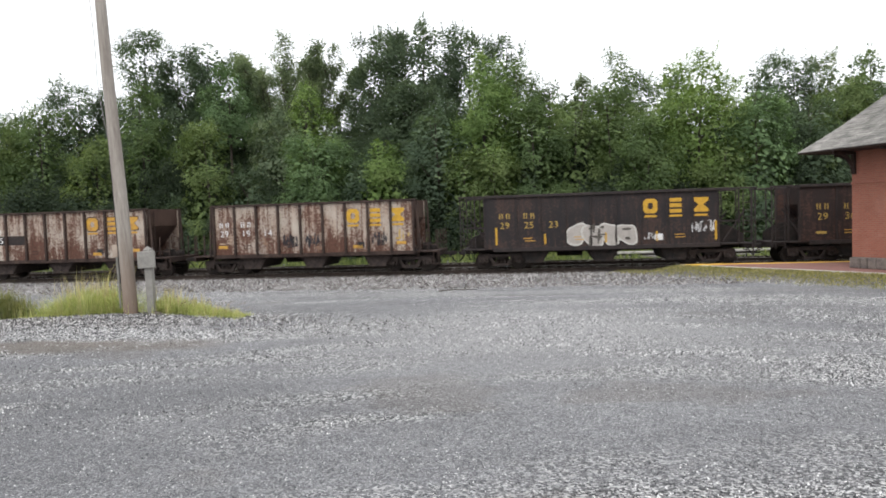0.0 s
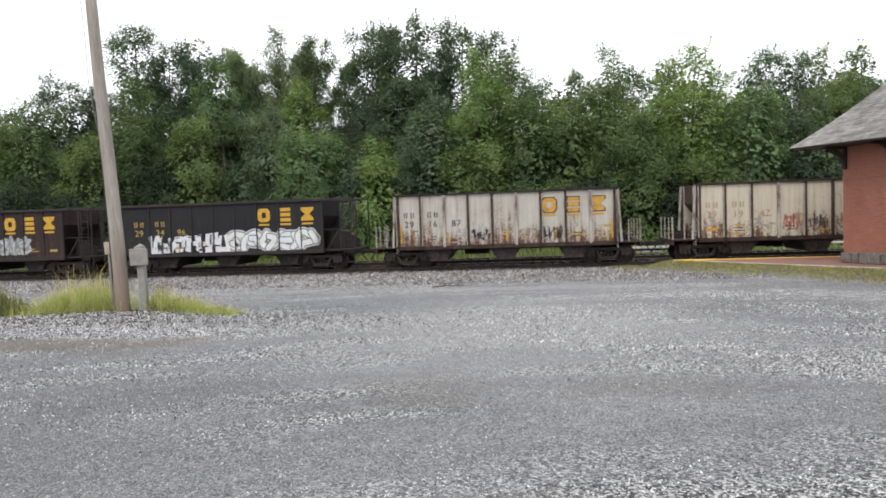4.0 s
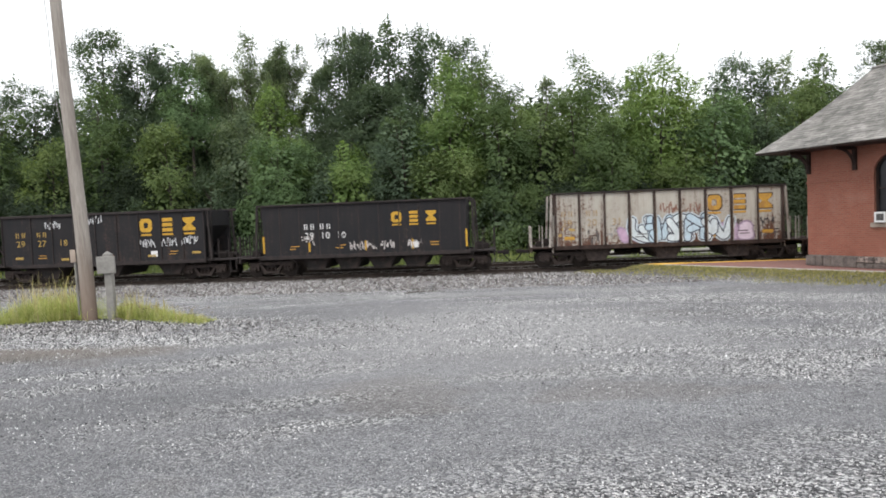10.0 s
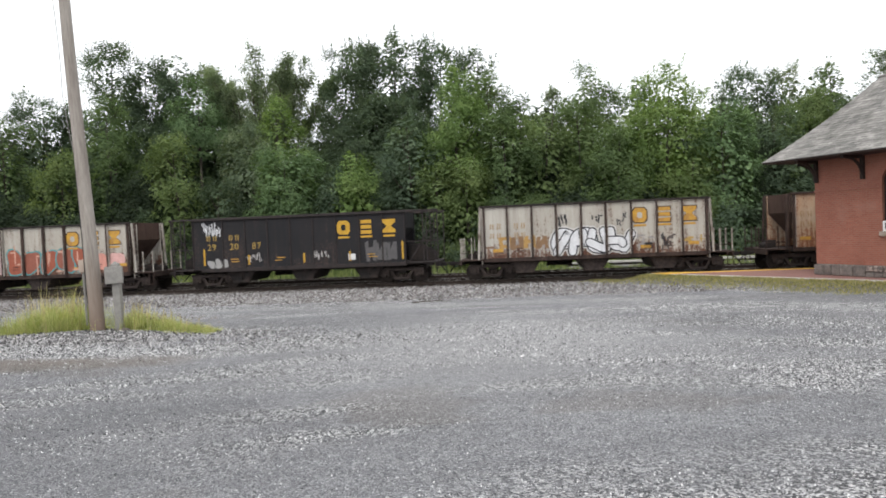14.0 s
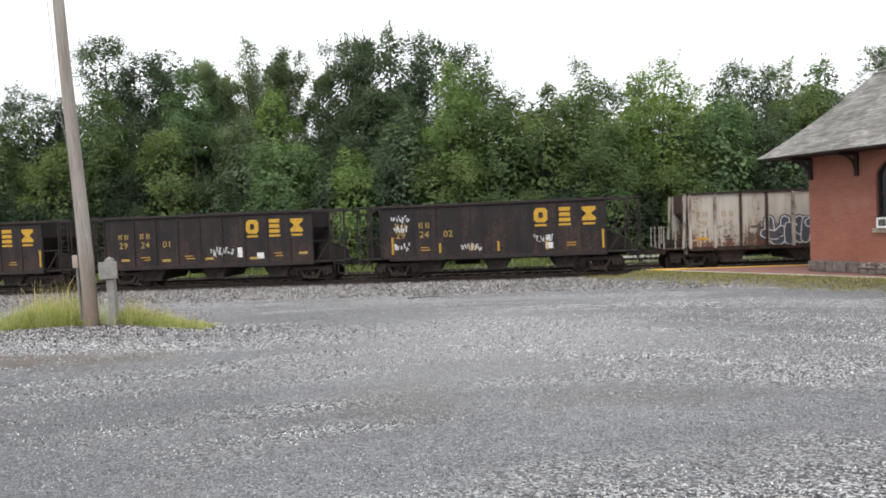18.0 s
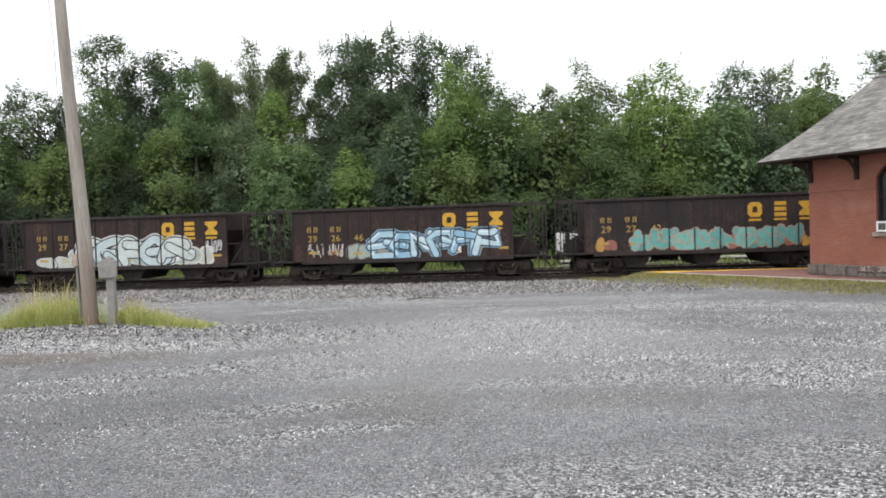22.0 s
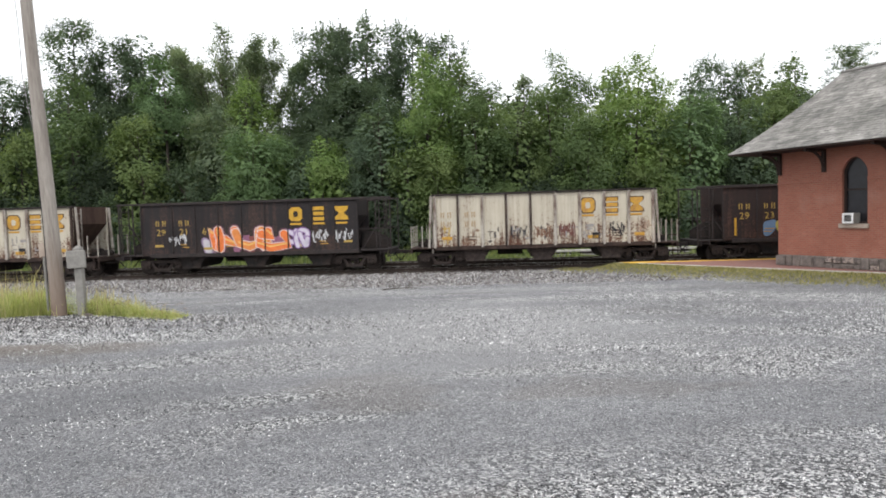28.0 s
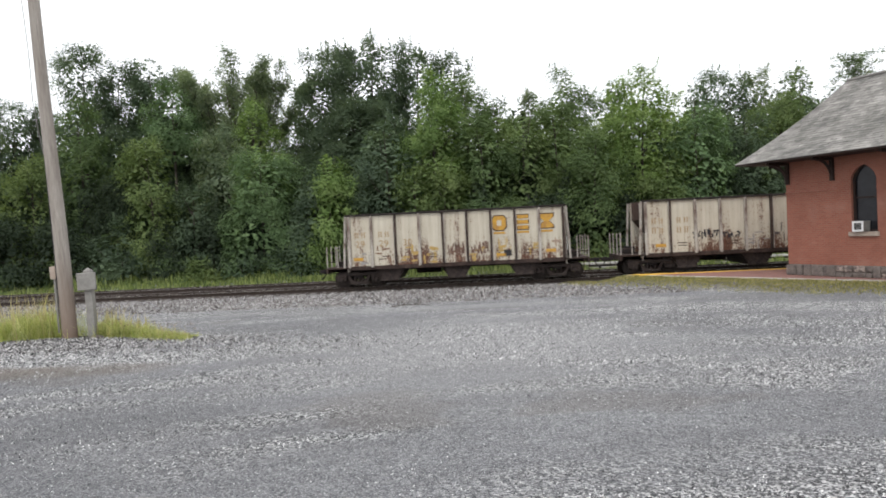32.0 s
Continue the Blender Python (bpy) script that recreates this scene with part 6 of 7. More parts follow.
def rounded(pts, k=5):
    """A smooth line through the points."""
    p = [pts[0]] + list(pts) + [pts[-1]]
    out = []
    for a, b, c, d in zip(p, p[1:], p[2:], p[3:]):
        for i in range(k):
            t = i / k
            out.append(tuple(0.5 * (2 * b[j] + (c[j] - a[j]) * t + (2 * a[j] - 5 * b[j] + 4 * c[j] - d[j]) * t * t + (3 * b[j] - a[j] - 3 * c[j] + d[j]) * t ** 3) for j in (0, 1)))
    return out + [pts[-1]]


def ribbon(bm, pts, r, y):
    """A painted line of even width with round ends."""
    n = len(pts)
    rows = []
    for i, (x, z) in enumerate(pts):
        a, b = pts[max(i - 1, 0)], pts[min(i + 1, n - 1)]
        d = Vector((b[0] - a[0], b[1] - a[1])).normalized()
        rows.append([bm.verts.new((min(max(x + o * d.y * r, -HB), HB), y, min(max(z - o * d.x * r, Z0 + 0.02), Z1 - 0.1))) for o in (1, -1)])
    faces = [bm.faces.new((a[0], b[0], b[1], a[1])) for a, b in zip(rows, rows[1:])]
    for i, j in ((0, 1), (n - 1, n - 2)):
        (x, z), e = pts[i], Vector((pts[i][0] - pts[j][0], pts[i][1] - pts[j][1])).normalized()
        cap = [bm.verts.new((min(max(x + r * (e.x * math.cos(a) - e.y * math.sin(a)), -HB), HB), y - 0.0002, min(max(z + r * (e.y * math.cos(a) + e.x * math.sin(a)), Z0 + 0.02), Z1 - 0.1))) for a in (-1.57, -0.8, 0, 0.8, 1.57)]
        faces.append(bm.faces.new(cap))
    for f in faces:
        f.normal_update()
        if f.normal.y > 0:
            f.normal_flip()


def stroke_piece(car, seed, x0, x1, z0, z1, n, r, fills, edge, rim=0.05, halo=None, forms=range(7), jag=False, shine=None):
    """A sprayed row of fat outlined strokes, with no letters in them."""
    g = random.Random(seed)
    top = new("graffiti")
    top.parent = car
    top.matrix_basis = pose(0, -SIDE - 0.006, 0)
    w, h = (x1 - x0) / n, z1 - z0
    coats = {"halo": bmesh.new(), "outline": bmesh.new(), "shine": bmesh.new()}
    fill = [bmesh.new() for _ in fills]
    y = -0.004
    for k in range(n):
        lean, up, tall = g.uniform(-0.15, 0.15), g.uniform(-0.05, 0.06), g.uniform(0.86, 1.05)
        a, b = g.random(), g.random()
        stray = ((a, g.choice((0.0, 0.4, 1.0))), (0.5 * (a + b) + 0.2, g.random()), (b, 0.5 + 0.5 * g.random()))
        for line in FORMS[g.choice(list(forms))] + (stray,):
            pts = [(x0 + w * (k - 0.12 + 1.24 * (px + lean * (pz - 0.5) + g.uniform(-0.14, 0.14))), z0 + r + (h - 2 * r) * min(max(pz * tall + up + g.uniform(-0.12, 0.12), -0.02), 1.02)) for px, pz in line]
            pts = pts if jag else rounded(pts)
            if halo:
                ribbon(coats["halo"], pts, r + rim + 0.07, -0.001 - 0.0002 * k)
            ribbon(coats["outline"], pts, r + rim, y)
            ribbon(fill[k % len(fills)], pts, r, y - 0.0006)
            if shine:
                ribbon(coats["shine"], [(a - 0.3 * r, b + 0.35 * r) for a, b in pts[len(pts) // 3:len(pts) // 3 + 3]], r * 0.22, y - 0.0009)
            y -= 0.0013
    for bm, rgb in zip(fill, fills):
        part("fill", bm, spray(rgb), top)["kind"] = "stuff"
    part("outline", coats["outline"], spray(edge), top)["kind"] = "stuff"
    for name, rgb in (("halo", halo), ("shine", shine)):
        if rgb:
            part(name, coats[name], spray(rgb), top)["kind"] = "stuff"
        else:
            coats[name].free()


def smears(car, seed, share=0.75):
    """Old half-faded marks on the lower panels of a pale car: broken strokes, no letters."""
    g = random.Random(seed)
    tones = ((0.40, 0.27, 0.09), (0.20, 0.12, 0.08), (0.28, 0.26, 0.25), (0.09, 0.075, 0.07), (0.33, 0.24, 0.18))
    for p in range(9):
        if g.random() > share:
            continue
        bm = bmesh.new()
        cx, z0 = panel_x(p) + g.uniform(-0.1, 0.1), g.uniform(1.15, 1.5)
        for k in range(g.choice((5, 6, 8))):
            tall = g.random() < 0.5
            w, h = (g.uniform(0.04, 0.12), g.uniform(0.2, 0.55)) if tall else (g.uniform(0.15, 0.5), g.uniform(0.05, 0.14))
            outline(bm, clip(blob(g, cx + g.uniform(-0.38, 0.38), z0 + g.uniform(0.0, 0.7), w, h, 10, g.random() < 0.5), cx - 0.5, cx + 0.5, Z0 + 0.03, 2.35), -0.0003 * k)
        mark = part("tag", bm, spray(g.choice(tones)), car, "faded sprayed marks")
        mark.matrix_basis = pose(0, -SIDE - 0.0035, 0)
        mark["kind"] = "stuff"


SPEED = 13.46
X14 = -157.4 * 1.0508


# small differences in the cars' lengths, in metres from an even spacing
SHIFT = {0: -2.0, 1: -2.0, 2: -2.05, 3: -2.1, 4: -2.0, 5: -2.05, 6: -2.0, 7: -1.98, 8: -1.88, 9: -1.96, 10: -1.85, 11: -0.70, 12: -0.98, 28: 0.18, 29: 0.28, 30: 0.15}


def car_start(i):
    return X14 - (i - 14) * 14.585 - 4.49 + SHIFT.get(i, 0.0)


CARS = []


def hopper(i, kind, paint, number=(), num_mat="dull_yellow", sign="yellow", bars="h", label=""):
    """Car i of the train, counted from the front: white platform-end, dark caged-end or slant-end hopper."""
    car = new("hopper_car")
    car.matrix_basis = track_pose(car_start(i), MID, RAIL)
    tagged(car, label, "hopper car", "hopper cars of the train")
    CARS.append((i, car))
    if kind == "slant":
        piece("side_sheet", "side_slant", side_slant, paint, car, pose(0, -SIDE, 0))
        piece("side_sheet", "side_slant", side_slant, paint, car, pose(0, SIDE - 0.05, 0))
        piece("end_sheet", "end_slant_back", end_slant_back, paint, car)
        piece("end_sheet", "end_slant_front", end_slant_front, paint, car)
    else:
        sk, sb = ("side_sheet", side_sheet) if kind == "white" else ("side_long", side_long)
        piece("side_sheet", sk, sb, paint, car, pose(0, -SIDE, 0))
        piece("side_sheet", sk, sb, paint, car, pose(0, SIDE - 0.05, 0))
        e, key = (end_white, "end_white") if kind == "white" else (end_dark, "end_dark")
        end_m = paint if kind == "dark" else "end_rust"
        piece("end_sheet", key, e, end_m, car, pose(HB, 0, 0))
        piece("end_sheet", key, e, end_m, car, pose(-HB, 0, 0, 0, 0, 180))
    for x in (-1.7, 1.7):
        piece("inner_ridge", "inner_ridge", inner_ridge, "paint_rust", car, pose(x, 0, 0))
    rib_m = "rib_dark" if kind != "white" else ("rib_white" if paint == "paint_clean" or paint == "paint_white" and i % 2 == 0 else "rib_rust")
    if paint == "paint_rust":
        rib_m = "rib_rust"
    if kind == "slant":
        for k in range(10):
            x = -4.3 + k * 1.02
            piece("rib", "rib_flat", rib_flat, "rib_dark", car, pose(x, -SIDE, 0))
            piece("rib", "rib_flat", rib_flat, "rib_dark", car, pose(x, SIDE, 0, 0, 0, 180))
    else:
        g = random.Random(i)
        for k in range(10):
            x = -HB + k * PANEL + (0.04 if k == 0 else -0.04 if k == 9 else 0)
            if kind == "dark" and k == 0:
                x = -HB - 0.41
            m = rib_m if rib_m != "rib_white" or g.random() < 0.35 else "rib_rust"
            b, key = (rib_bm, "rib") if kind == "white" else (rib_thin, "rib_thin")
            piece("rib", key, b, m, car, pose(x, -SIDE, 0))
            piece("rib", key, b, m, car, pose(x, SIDE, 0, 0, 0, 180))
            if kind == "white" and paint in ("paint_white", "paint_clean", "paint_tan") and k < 9:
                piece("rib_flange", "rib_flange", rib_flange, "post_grey", car, pose(x, -SIDE, 0) @ (Matrix() if g.random() < 0.6 else Matrix.Diagonal((-1, 1, 1, 1))))
    ch, ch_key = (chord_white, "chord_white") if kind != "dark" else (chord_dark, "chord_dark")
    frame_m = {"paint_rust": "paint_rust", "paint_tan": "rib_rust", "paint_rusty": "rib_rust"}.get(paint, "under" if kind == "white" else "rib_dark")
    stub = i == 13
    piece("top_chord", *(("chord_stub", chord_stub) if stub else (ch_key, ch)), frame_m, car, pose(0, -SIDE, 0))
    piece("top_chord", *(("chord_stub_far", chord_stub_far) if stub else (ch_key, ch)), frame_m, car, pose(0, SIDE, 0, 0, 0, 180))
    sill_m = "rib_rust" if kind == "white" else "rib_dark"
    piece("side_sill", "sill", sill, sill_m, car, pose(0, -SIDE, 0))
    piece("side_sill", "sill", sill, sill_m, car, pose(0, SIDE, 0, 0, 0, 180))
    piece("centre_sill", "centre_sill", centre_sill, "under", car)
    for x in ((-3.35, 0.0, 3.35) if kind != "slant" else (-2.55, -0.85, 0.85, 2.55)):
        piece("hopper_chute", "chute", chute, "under" if kind != "white" else "truck", car, pose(x, 0, 0))
    for x in (-5.0, 5.0):
        add_truck(car, x, i)
    for sgn in (-1, 1):
        base = pose(sgn * HB, 0, 0, 0, 0, 0 if sgn > 0 else 180)
        near = -1 if sgn > 0 else 1
        piece("coupler", "coupler", coupler, "under", car, pose(sgn * 6.62, 0, 0, 0, 0, 0 if sgn > 0 else 180))
        light = paint in ("paint_white", "paint_clean")
        piece("end_deck", *(("deck", deck) if kind != "dark" else ("deck_long", deck_long)), "rib_dark" if kind != "white" else "rib_rust", car, base)
        if kind != "dark" or stub and sgn > 0:
            post_m = "post_grey" if light else "rib_rust" if kind == "white" else "rib_dark"
            for y in (-1.45, 1.45):
                for x in (0.62, 1.16):
                    piece("rail_post", "rail_post", rail_post, post_m, car, base @ pose(x, y, 0))
                piece("hand_rail", "hand_rail", hand_rail, "rib_rust" if kind == "white" else "rib_dark", car, base @ pose(0, y, 0))
                piece("corner_post", "slant_post", slant_post, post_m, car, base @ pose(-0.2, y * 1.06, 0))
            for y in (-0.5, 0.5):
                piece("rail_post", "rail_post", rail_post, post_m, car, base @ pose(1.16, y, 0))
            piece("ladder", "ladder", ladder, post_m, car, base @ pose(0.1, near * 1.25, 0, 0, 0, 90 if near < 0 else 90))
        else:
            for y in (-1.55, 1.55):
                piece("corner_post", "corner_post", corner_post, frame_m, car, base @ pose(1.57, y, 0))
                piece("corner_post", "corner_post", corner_post, frame_m, car, base @ pose(0.85, y, 0))
                piece("end_brace", "brace", brace, frame_m, car, base @ pose(0, y * 0.95, 0))
                piece("cage_bar", "cage_bar", cage_bar, frame_m, car, base @ pose(0, y, 2.1))
            for y in (-0.7, 0.7):
                piece("end_bulkhead", "bulkhead", bulkhead, "under", car, base @ pose(0, y, 0))
            piece("ladder", "ladder", ladder, frame_m, car, base @ pose(1.25, near * 1.6, 0, 0, 0, 0 if near < 0 else 180))
        piece("brake_gear", "brake_gear", brake_gear, "under", car, base)
    if kind == "white":
        piece("brake_pipe", "bar5.0x0.05", bar_mark(5.0, 0.05), "rib_rust", car, pose(0.5, -SIDE - 0.062, Z0 + 0.02))
    # emblem of plain shapes, owner's mark as bars, number, stencils
    if kind == "slant":
        ex, ez, es = (1.7, 2.57, 3.44), 2.85, 0.78
        nx, nz = (-2.78, -1.95, -1.13), 2.05
    else:
        ex, ez, es = (2.2, 3.36, 4.52), 2.93, 1.0
        nx, nz = (panel_x(0), panel_x(1), panel_x(2)), 2.18
        if len(number) == 2 and kind == "dark":
            ex = tuple(x - (1.22 if i == 25 else 0.0) for x in ex)
            nx = (panel_x(1) - 0.5, panel_x(2) - 0.5)
    for x, b, key in zip(() if i == 10 else ex, (ring_mark, block_mark, glass_mark), ("ring", "block", "glass")):
        piece("emblem", key, b, sign, car, pose(x, -SIDE - 0.010, ez) @ Matrix.Scale(es, 4))
        if kind == "white" and sign == "gold":
            piece("emblem_edge", key, b, "rib_rust", car, pose(x, -SIDE - 0.006, ez) @ Matrix.Diagonal((1.16, 1, 1.13, 1)))
        bar(car, x, ez - 0.49 * es, 0.58 * es, 0.10 * es, sign, "emblem_bar")
    for x in nx[:2]:
        for o in (-0.23, -0.11, 0.11, 0.23):
            bar(car, x + o, nz + 0.47, 0.05, 0.27, num_mat, "owner_mark")
    if i == 30:
        for x in nx:
            bar(car, x, nz, 0.84, 0.46, "number_box", "number_box", -0.003)
    for x, t in zip(nx, number):
        if t == "--":
            for o in (-0.23, -0.11, 0.11, 0.23):
                bar(car, x + o, nz, 0.05, 0.28, num_mat, "owner_mark")
        else:
            digits(car, t, x, nz, 0.46, num_mat)
    g = random.Random(i * 7)
    small = "dull_yellow" if kind != "white" else "gold"
    if bars == "h":
        for p in (0, 2, 4, 6, 8):
            if kind == "white" and p in (2, 4):
                continue
            bar(car, panel_x(p) + g.uniform(-0.15, 0.15), 1.36 + 0.12 * (p in (0, 8)) + g.uniform(-0.05, 0.05), 0.5 if kind == "white" else 0.44, 0.16 if kind == "white" else 0.12, small, "reflector")
    else:
        for p, h in ((0, 0.85), (2, 0.48), (4, 0.48), (6, 0.48), (8, 0.9)):
            bar(car, panel_x(p) + (-0.42 if p < 4 else 0.42 if p == 8 else 0.1), 1.35 + h / 2 - 0.1, 0.09, h, "yellow", "reflector")
    bar(car, panel_x(6) + 0.2, 1.45, 0.36, 0.3, "white_mark" if kind != "white" else "black_mark", "stencil")
    for p in (1, 3, 7):
        for k in range(2):
            bar(car, panel_x(p) + g.uniform(-0.1, 0.1), 1.55 - k * 0.13, g.uniform(0.3, 0.5), 0.04, "gold" if kind != "white" else "rib_rust", "stencil")
    return car


WHITE, BLACKP = (0.60, 0.60, 0.61), (0.02, 0.02, 0.025)
DARK_LABEL = "dark grey-brown steel open hopper car with yellow markings"
C = {}
C[0] = hopper(0, "dark", "paint_brown", ("--", "--", "--"), label=DARK_LABEL)
C[1] = hopper(1, "dark", "paint_brown", ("29", "30", "--"), label="dark brown open hopper car, dull and dirty")
C[2] = hopper(2, "dark", "paint_dark", ("29", "25", "23"), bars="v", label="dark hopper car with a grey-white graffiti patch")
C[3] = hopper(3, "white", "paint_rusty", ("29", "19", "14"), "white_mark", "yellow", label="heavily rust-streaked white hopper car")
C[4] = hopper(4, "white", "paint_rusty", ("291", "995"), "white_mark", "gold", label="white hopper car with large brown rust patches")
C[5] = hopper(5, "white", "paint_clean", ("29", "19", "47"), "faded", "gold", label="whitish hopper car with faded gold emblem")
C[6] = hopper(6, "white", "paint_white", ("29", "16", "87"), "black_mark", "gold", "v", label="off-white hopper car with black number and yellow bars")
C[7] = hopper(7, "dark", "paint_black", ("29", "24", "96"), label="black hopper car with white block graffiti along its side")
C[8] = hopper(8, "dark", "paint_brown", ("29", "22", "62"), label="dark brown hopper car with silver graffiti")
C[9] = hopper(9, "white", "paint_white", ("--", "--"), "faded", "yellow", label="white hopper car with many-coloured graffiti")
C[10] = hopper(10, "white", "paint_rust", (), "patch_tan", "gold", "v", label="rust-red hopper car with faded markings")
C[11] = hopper(11, "white", "paint_white", ("29", "20", "31"), "faded", "gold", label="white hopper car with pale blue bubble graffiti")
C[12] = hopper(12, "slant", "paint_black", ("29", "10", "10"), "white_mark", "yellow", "v", label="black four-bay hopper car with slanted ends")
C[13] = hopper(13, "dark", "paint_black", ("29", "27", "18"), label="black hopper car with small white tags")
C[14] = hopper(14, "white", "paint_tan", ("--", "--", "--"), "faded", "yellow", label="tan-stained white hopper car")
C[15] = hopper(15, "white", "paint_white", ("--", "--"), "faded", "gold", label="white hopper car with white bubble graffiti outlined black")
C[16] = hopper(16, "dark", "paint_black", ("29", "20", "87"), bars="v", label="black hopper car with yellow bars and grey smears")
C[17] = hopper(17, "white", "paint_white", ("29", "18", "47"), "faded", "gold", label="white hopper car with orange and pink graffiti")
C[18] = hopper(18, "white", "paint_white", ("29", "14", "15"), "faded", "gold", label="white hopper car with dark grey graffiti outlined white")
C[19] = hopper(19, "dark", "paint_dark", ("29", "24", "02"), bars="v", label="dark hopper car with scattered white tags")
C[20] = hopper(20, "dark", "paint_dark", ("29", "24", "01"), label="dark hopper car with one small white tag")
C[21] = hopper(21, "dark", "paint_dark", ("29", "27", "19"), bars="v", label="dark hopper car with white outline graffiti")
C[22] = hopper(22, "dark", "paint_dark", ("29", "27", "42"), label="dark hopper car with teal and red graffiti band")
C[23] = hopper(23, "dark", "paint_brown", ("29", "26", "46"), label="dark brown hopper car with light blue graffiti")
C[24] = hopper(24, "dark", "paint_brown", ("29", "27", "30"), label="dark brown hopper car with white bubble graffiti")
C[25] = hopper(25, "dark", "paint_dark", ("292", "529"), label=DARK_LABEL)
C[26] = hopper(26, "dark", "paint_dark", ("292", "757"), label="dark hopper car with several white tags")
C[27] = hopper(27, "dark", "paint_brown", ("29", "23", "74"), bars="v", label="dark brown hopper car with white block graffiti")
C[28] = hopper(28, "white", "paint_clean", ("--", "--"), "faded", "gold", label="cream-white hopper car with faded gold markings")
C[29] = hopper(29, "dark", "paint_dark", ("29", "21", "67"), label="dark hopper car with bright orange graffiti")
C[30] = hopper(30, "white", "paint_clean", ("29", "18", "39"), "black_mark", "gold", label="white hopper car with black number and dark smears")
C[31] = hopper(31, "white", "paint_clean", ("--", "--"), "faded", "gold", label="white hopper car with black tags")
C[32] = hopper(32, "white", "paint_clean", ("29", "29", "30"), "faded", "gold", label="white hopper car at the end of the train")

# ---- graffiti ----
piece_of_paint(C[2], 2, -1.7, 1.5, 1.1, 2.2, 4, [(0.36, 0.33, 0.30)], (0.5, 0.48, 0.44), inner=(0.08, 0.07, 0.06))
scrawl(C[2], 3, 4.6, 1.9, 1.1, 0.6, WHITE, 12)
scrawl(C[2], 4, 2.3, 1.5, 0.8, 0.4, (0.5, 0.5, 0.5), 8)
for k, p in enumerate((3, 4, 7)):
    scrawl(C[3], 10 + k, panel_x(p), 1.75, 0.8, 0.75, BLACKP, 10, 0.03)
bar(C[4], panel_x(1), 2.18, 3.4, 0.5, "rib_dark", "painted_band", -0.004, "dark band behind the number")
for k, p in enumerate((3, 4, 5)):
    scrawl(C[5], 15 + k, panel_x(p), 1.75, 0.9, 0.7, ((0.3, 0.08, 0.06), (0.05, 0.05, 0.06), (0.25, 0.15, 0.1))[k], 10, 0.03)
for k, p in enumerate((3, 5, 6)):
    scrawl(C[6], 20 + k, panel_x(p), 1.6, 0.9, 0.6, BLACKP if k != 1 else (0.25, 0.18, 0.12), 10, 0.035)
piece_of_paint(C[7], 7, -4.2, 0.2, 1.1, 2.15, 8, [WHITE], None, True, inner=(0.04, 0.04, 0.05))
stroke_piece(C[7], 18, 0.2, 4.9, 1.1, 2.15, 5, 0.14, [(0.62, 0.62, 0.6), WHITE], (0.12, 0.12, 0.13), 0.05, (0.45, 0.45, 0.46))
piece_of_paint(C[8], 9, -1.8, 3.3, 1.25, 2.1, 5, [(0.22, 0.225, 0.225), (0.18, 0.185, 0.185)], None)
stroke_piece(C[8], 19, -1.8, 3.3, 1.15, 2.3, 9, 0.09, [(0.34, 0.35, 0.35), (0.28, 0.29, 0.29)], (0.15, 0.15, 0.15), 0.035, jag=True, shine=(0.46, 0.47, 0.47))
scrawl(C[8], 24, panel_x(0), 2.95, 0.6, 0.5, WHITE, 9)
stroke_piece(C[9], 111, -3.9, -1.1, 1.15, 2.0, 4, 0.12, [(0.62, 0.6, 0.56), (0.56, 0.44, 0.36)], BLACKP, 0.045, (0.3, 0.12, 0.08))
stroke_piece(C[9], 112, -0.9, 3.4, 1.15, 2.1, 6, 0.11, [(0.62, 0.58, 0.54), (0.2, 0.46, 0.45), (0.52, 0.2, 0.1)], (0.07, 0.06, 0.07), 0.05, (0.3, 0.2, 0.28))
piece_of_paint(C[9], 13, -5.2, -4.0, 2.6, 3.5, 2, [(0.07, 0.045, 0.035)], None, True)
piece_of_paint(C[9], 14, -0.7, 0.8, 2.5, 3.4, 2, [(0.07, 0.045, 0.035)], None, True)
piece_of_paint(C[9], 16, -4.9, -2.6, 2.35, 2.75, 4, [(0.55, 0.33, 0.05)], None, True)
piece_of_paint(C[9], 17, -2.6, 1.0, 1.75, 2.3, 6, [(0.16, 0.12, 0.10), (0.3, 0.25, 0.22)], None, True)
for k, p in enumerate((0.6, 1.6, 2.4)):
    bar(C[10], panel_x(p) - 0.2, 2.2, 0.85, 0.95, "patch_tan", "faded_patch")
scrawl(C[10], 30, 3.4, 1.5, 1.4, 0.35, WHITE, 10)
scrawl(C[10], 31, 1.6, 1.6, 0.8, 0.7, (0.55, 0.5, 0.45), 10)
stroke_piece(C[11], 121, -1.75, 2.8, 1.15, 2.42, 5, 0.15, [(0.60, 0.66, 0.68), (0.46, 0.58, 0.66)], (0.04, 0.04, 0.06), 0.05, (0.5, 0.56, 0.6))
piece_of_paint(C[11], 22, -2.3, -1.3, 1.15, 1.9, 2, [(0.5, 0.34, 0.46)], (0.35, 0.25, 0.35))
piece_of_paint(C[11], 23, 2.5, 4.0, 1.15, 2.0, 2, [(0.48, 0.36, 0.48), (0.6, 0.5, 0.58)], (0.3, 0.22, 0.3))
scrawl(C[11], 33, 0.6, 2.75, 2.0, 0.6, (0.22, 0.1, 0.07), 14, 0.03)
scrawl(C[11], 34, 4.6, 2.0, 0.7, 0.4, BLACKP, 7)
for k, x in enumerate((-2.9, -0.4, 0.3, 1.2, 2.6)):
    scrawl(C[12], 36 + k, x, 1.5 + 0.3 * (k == 0), 0.7, 0.5, (0.55, 0.5, 0.48), 8)
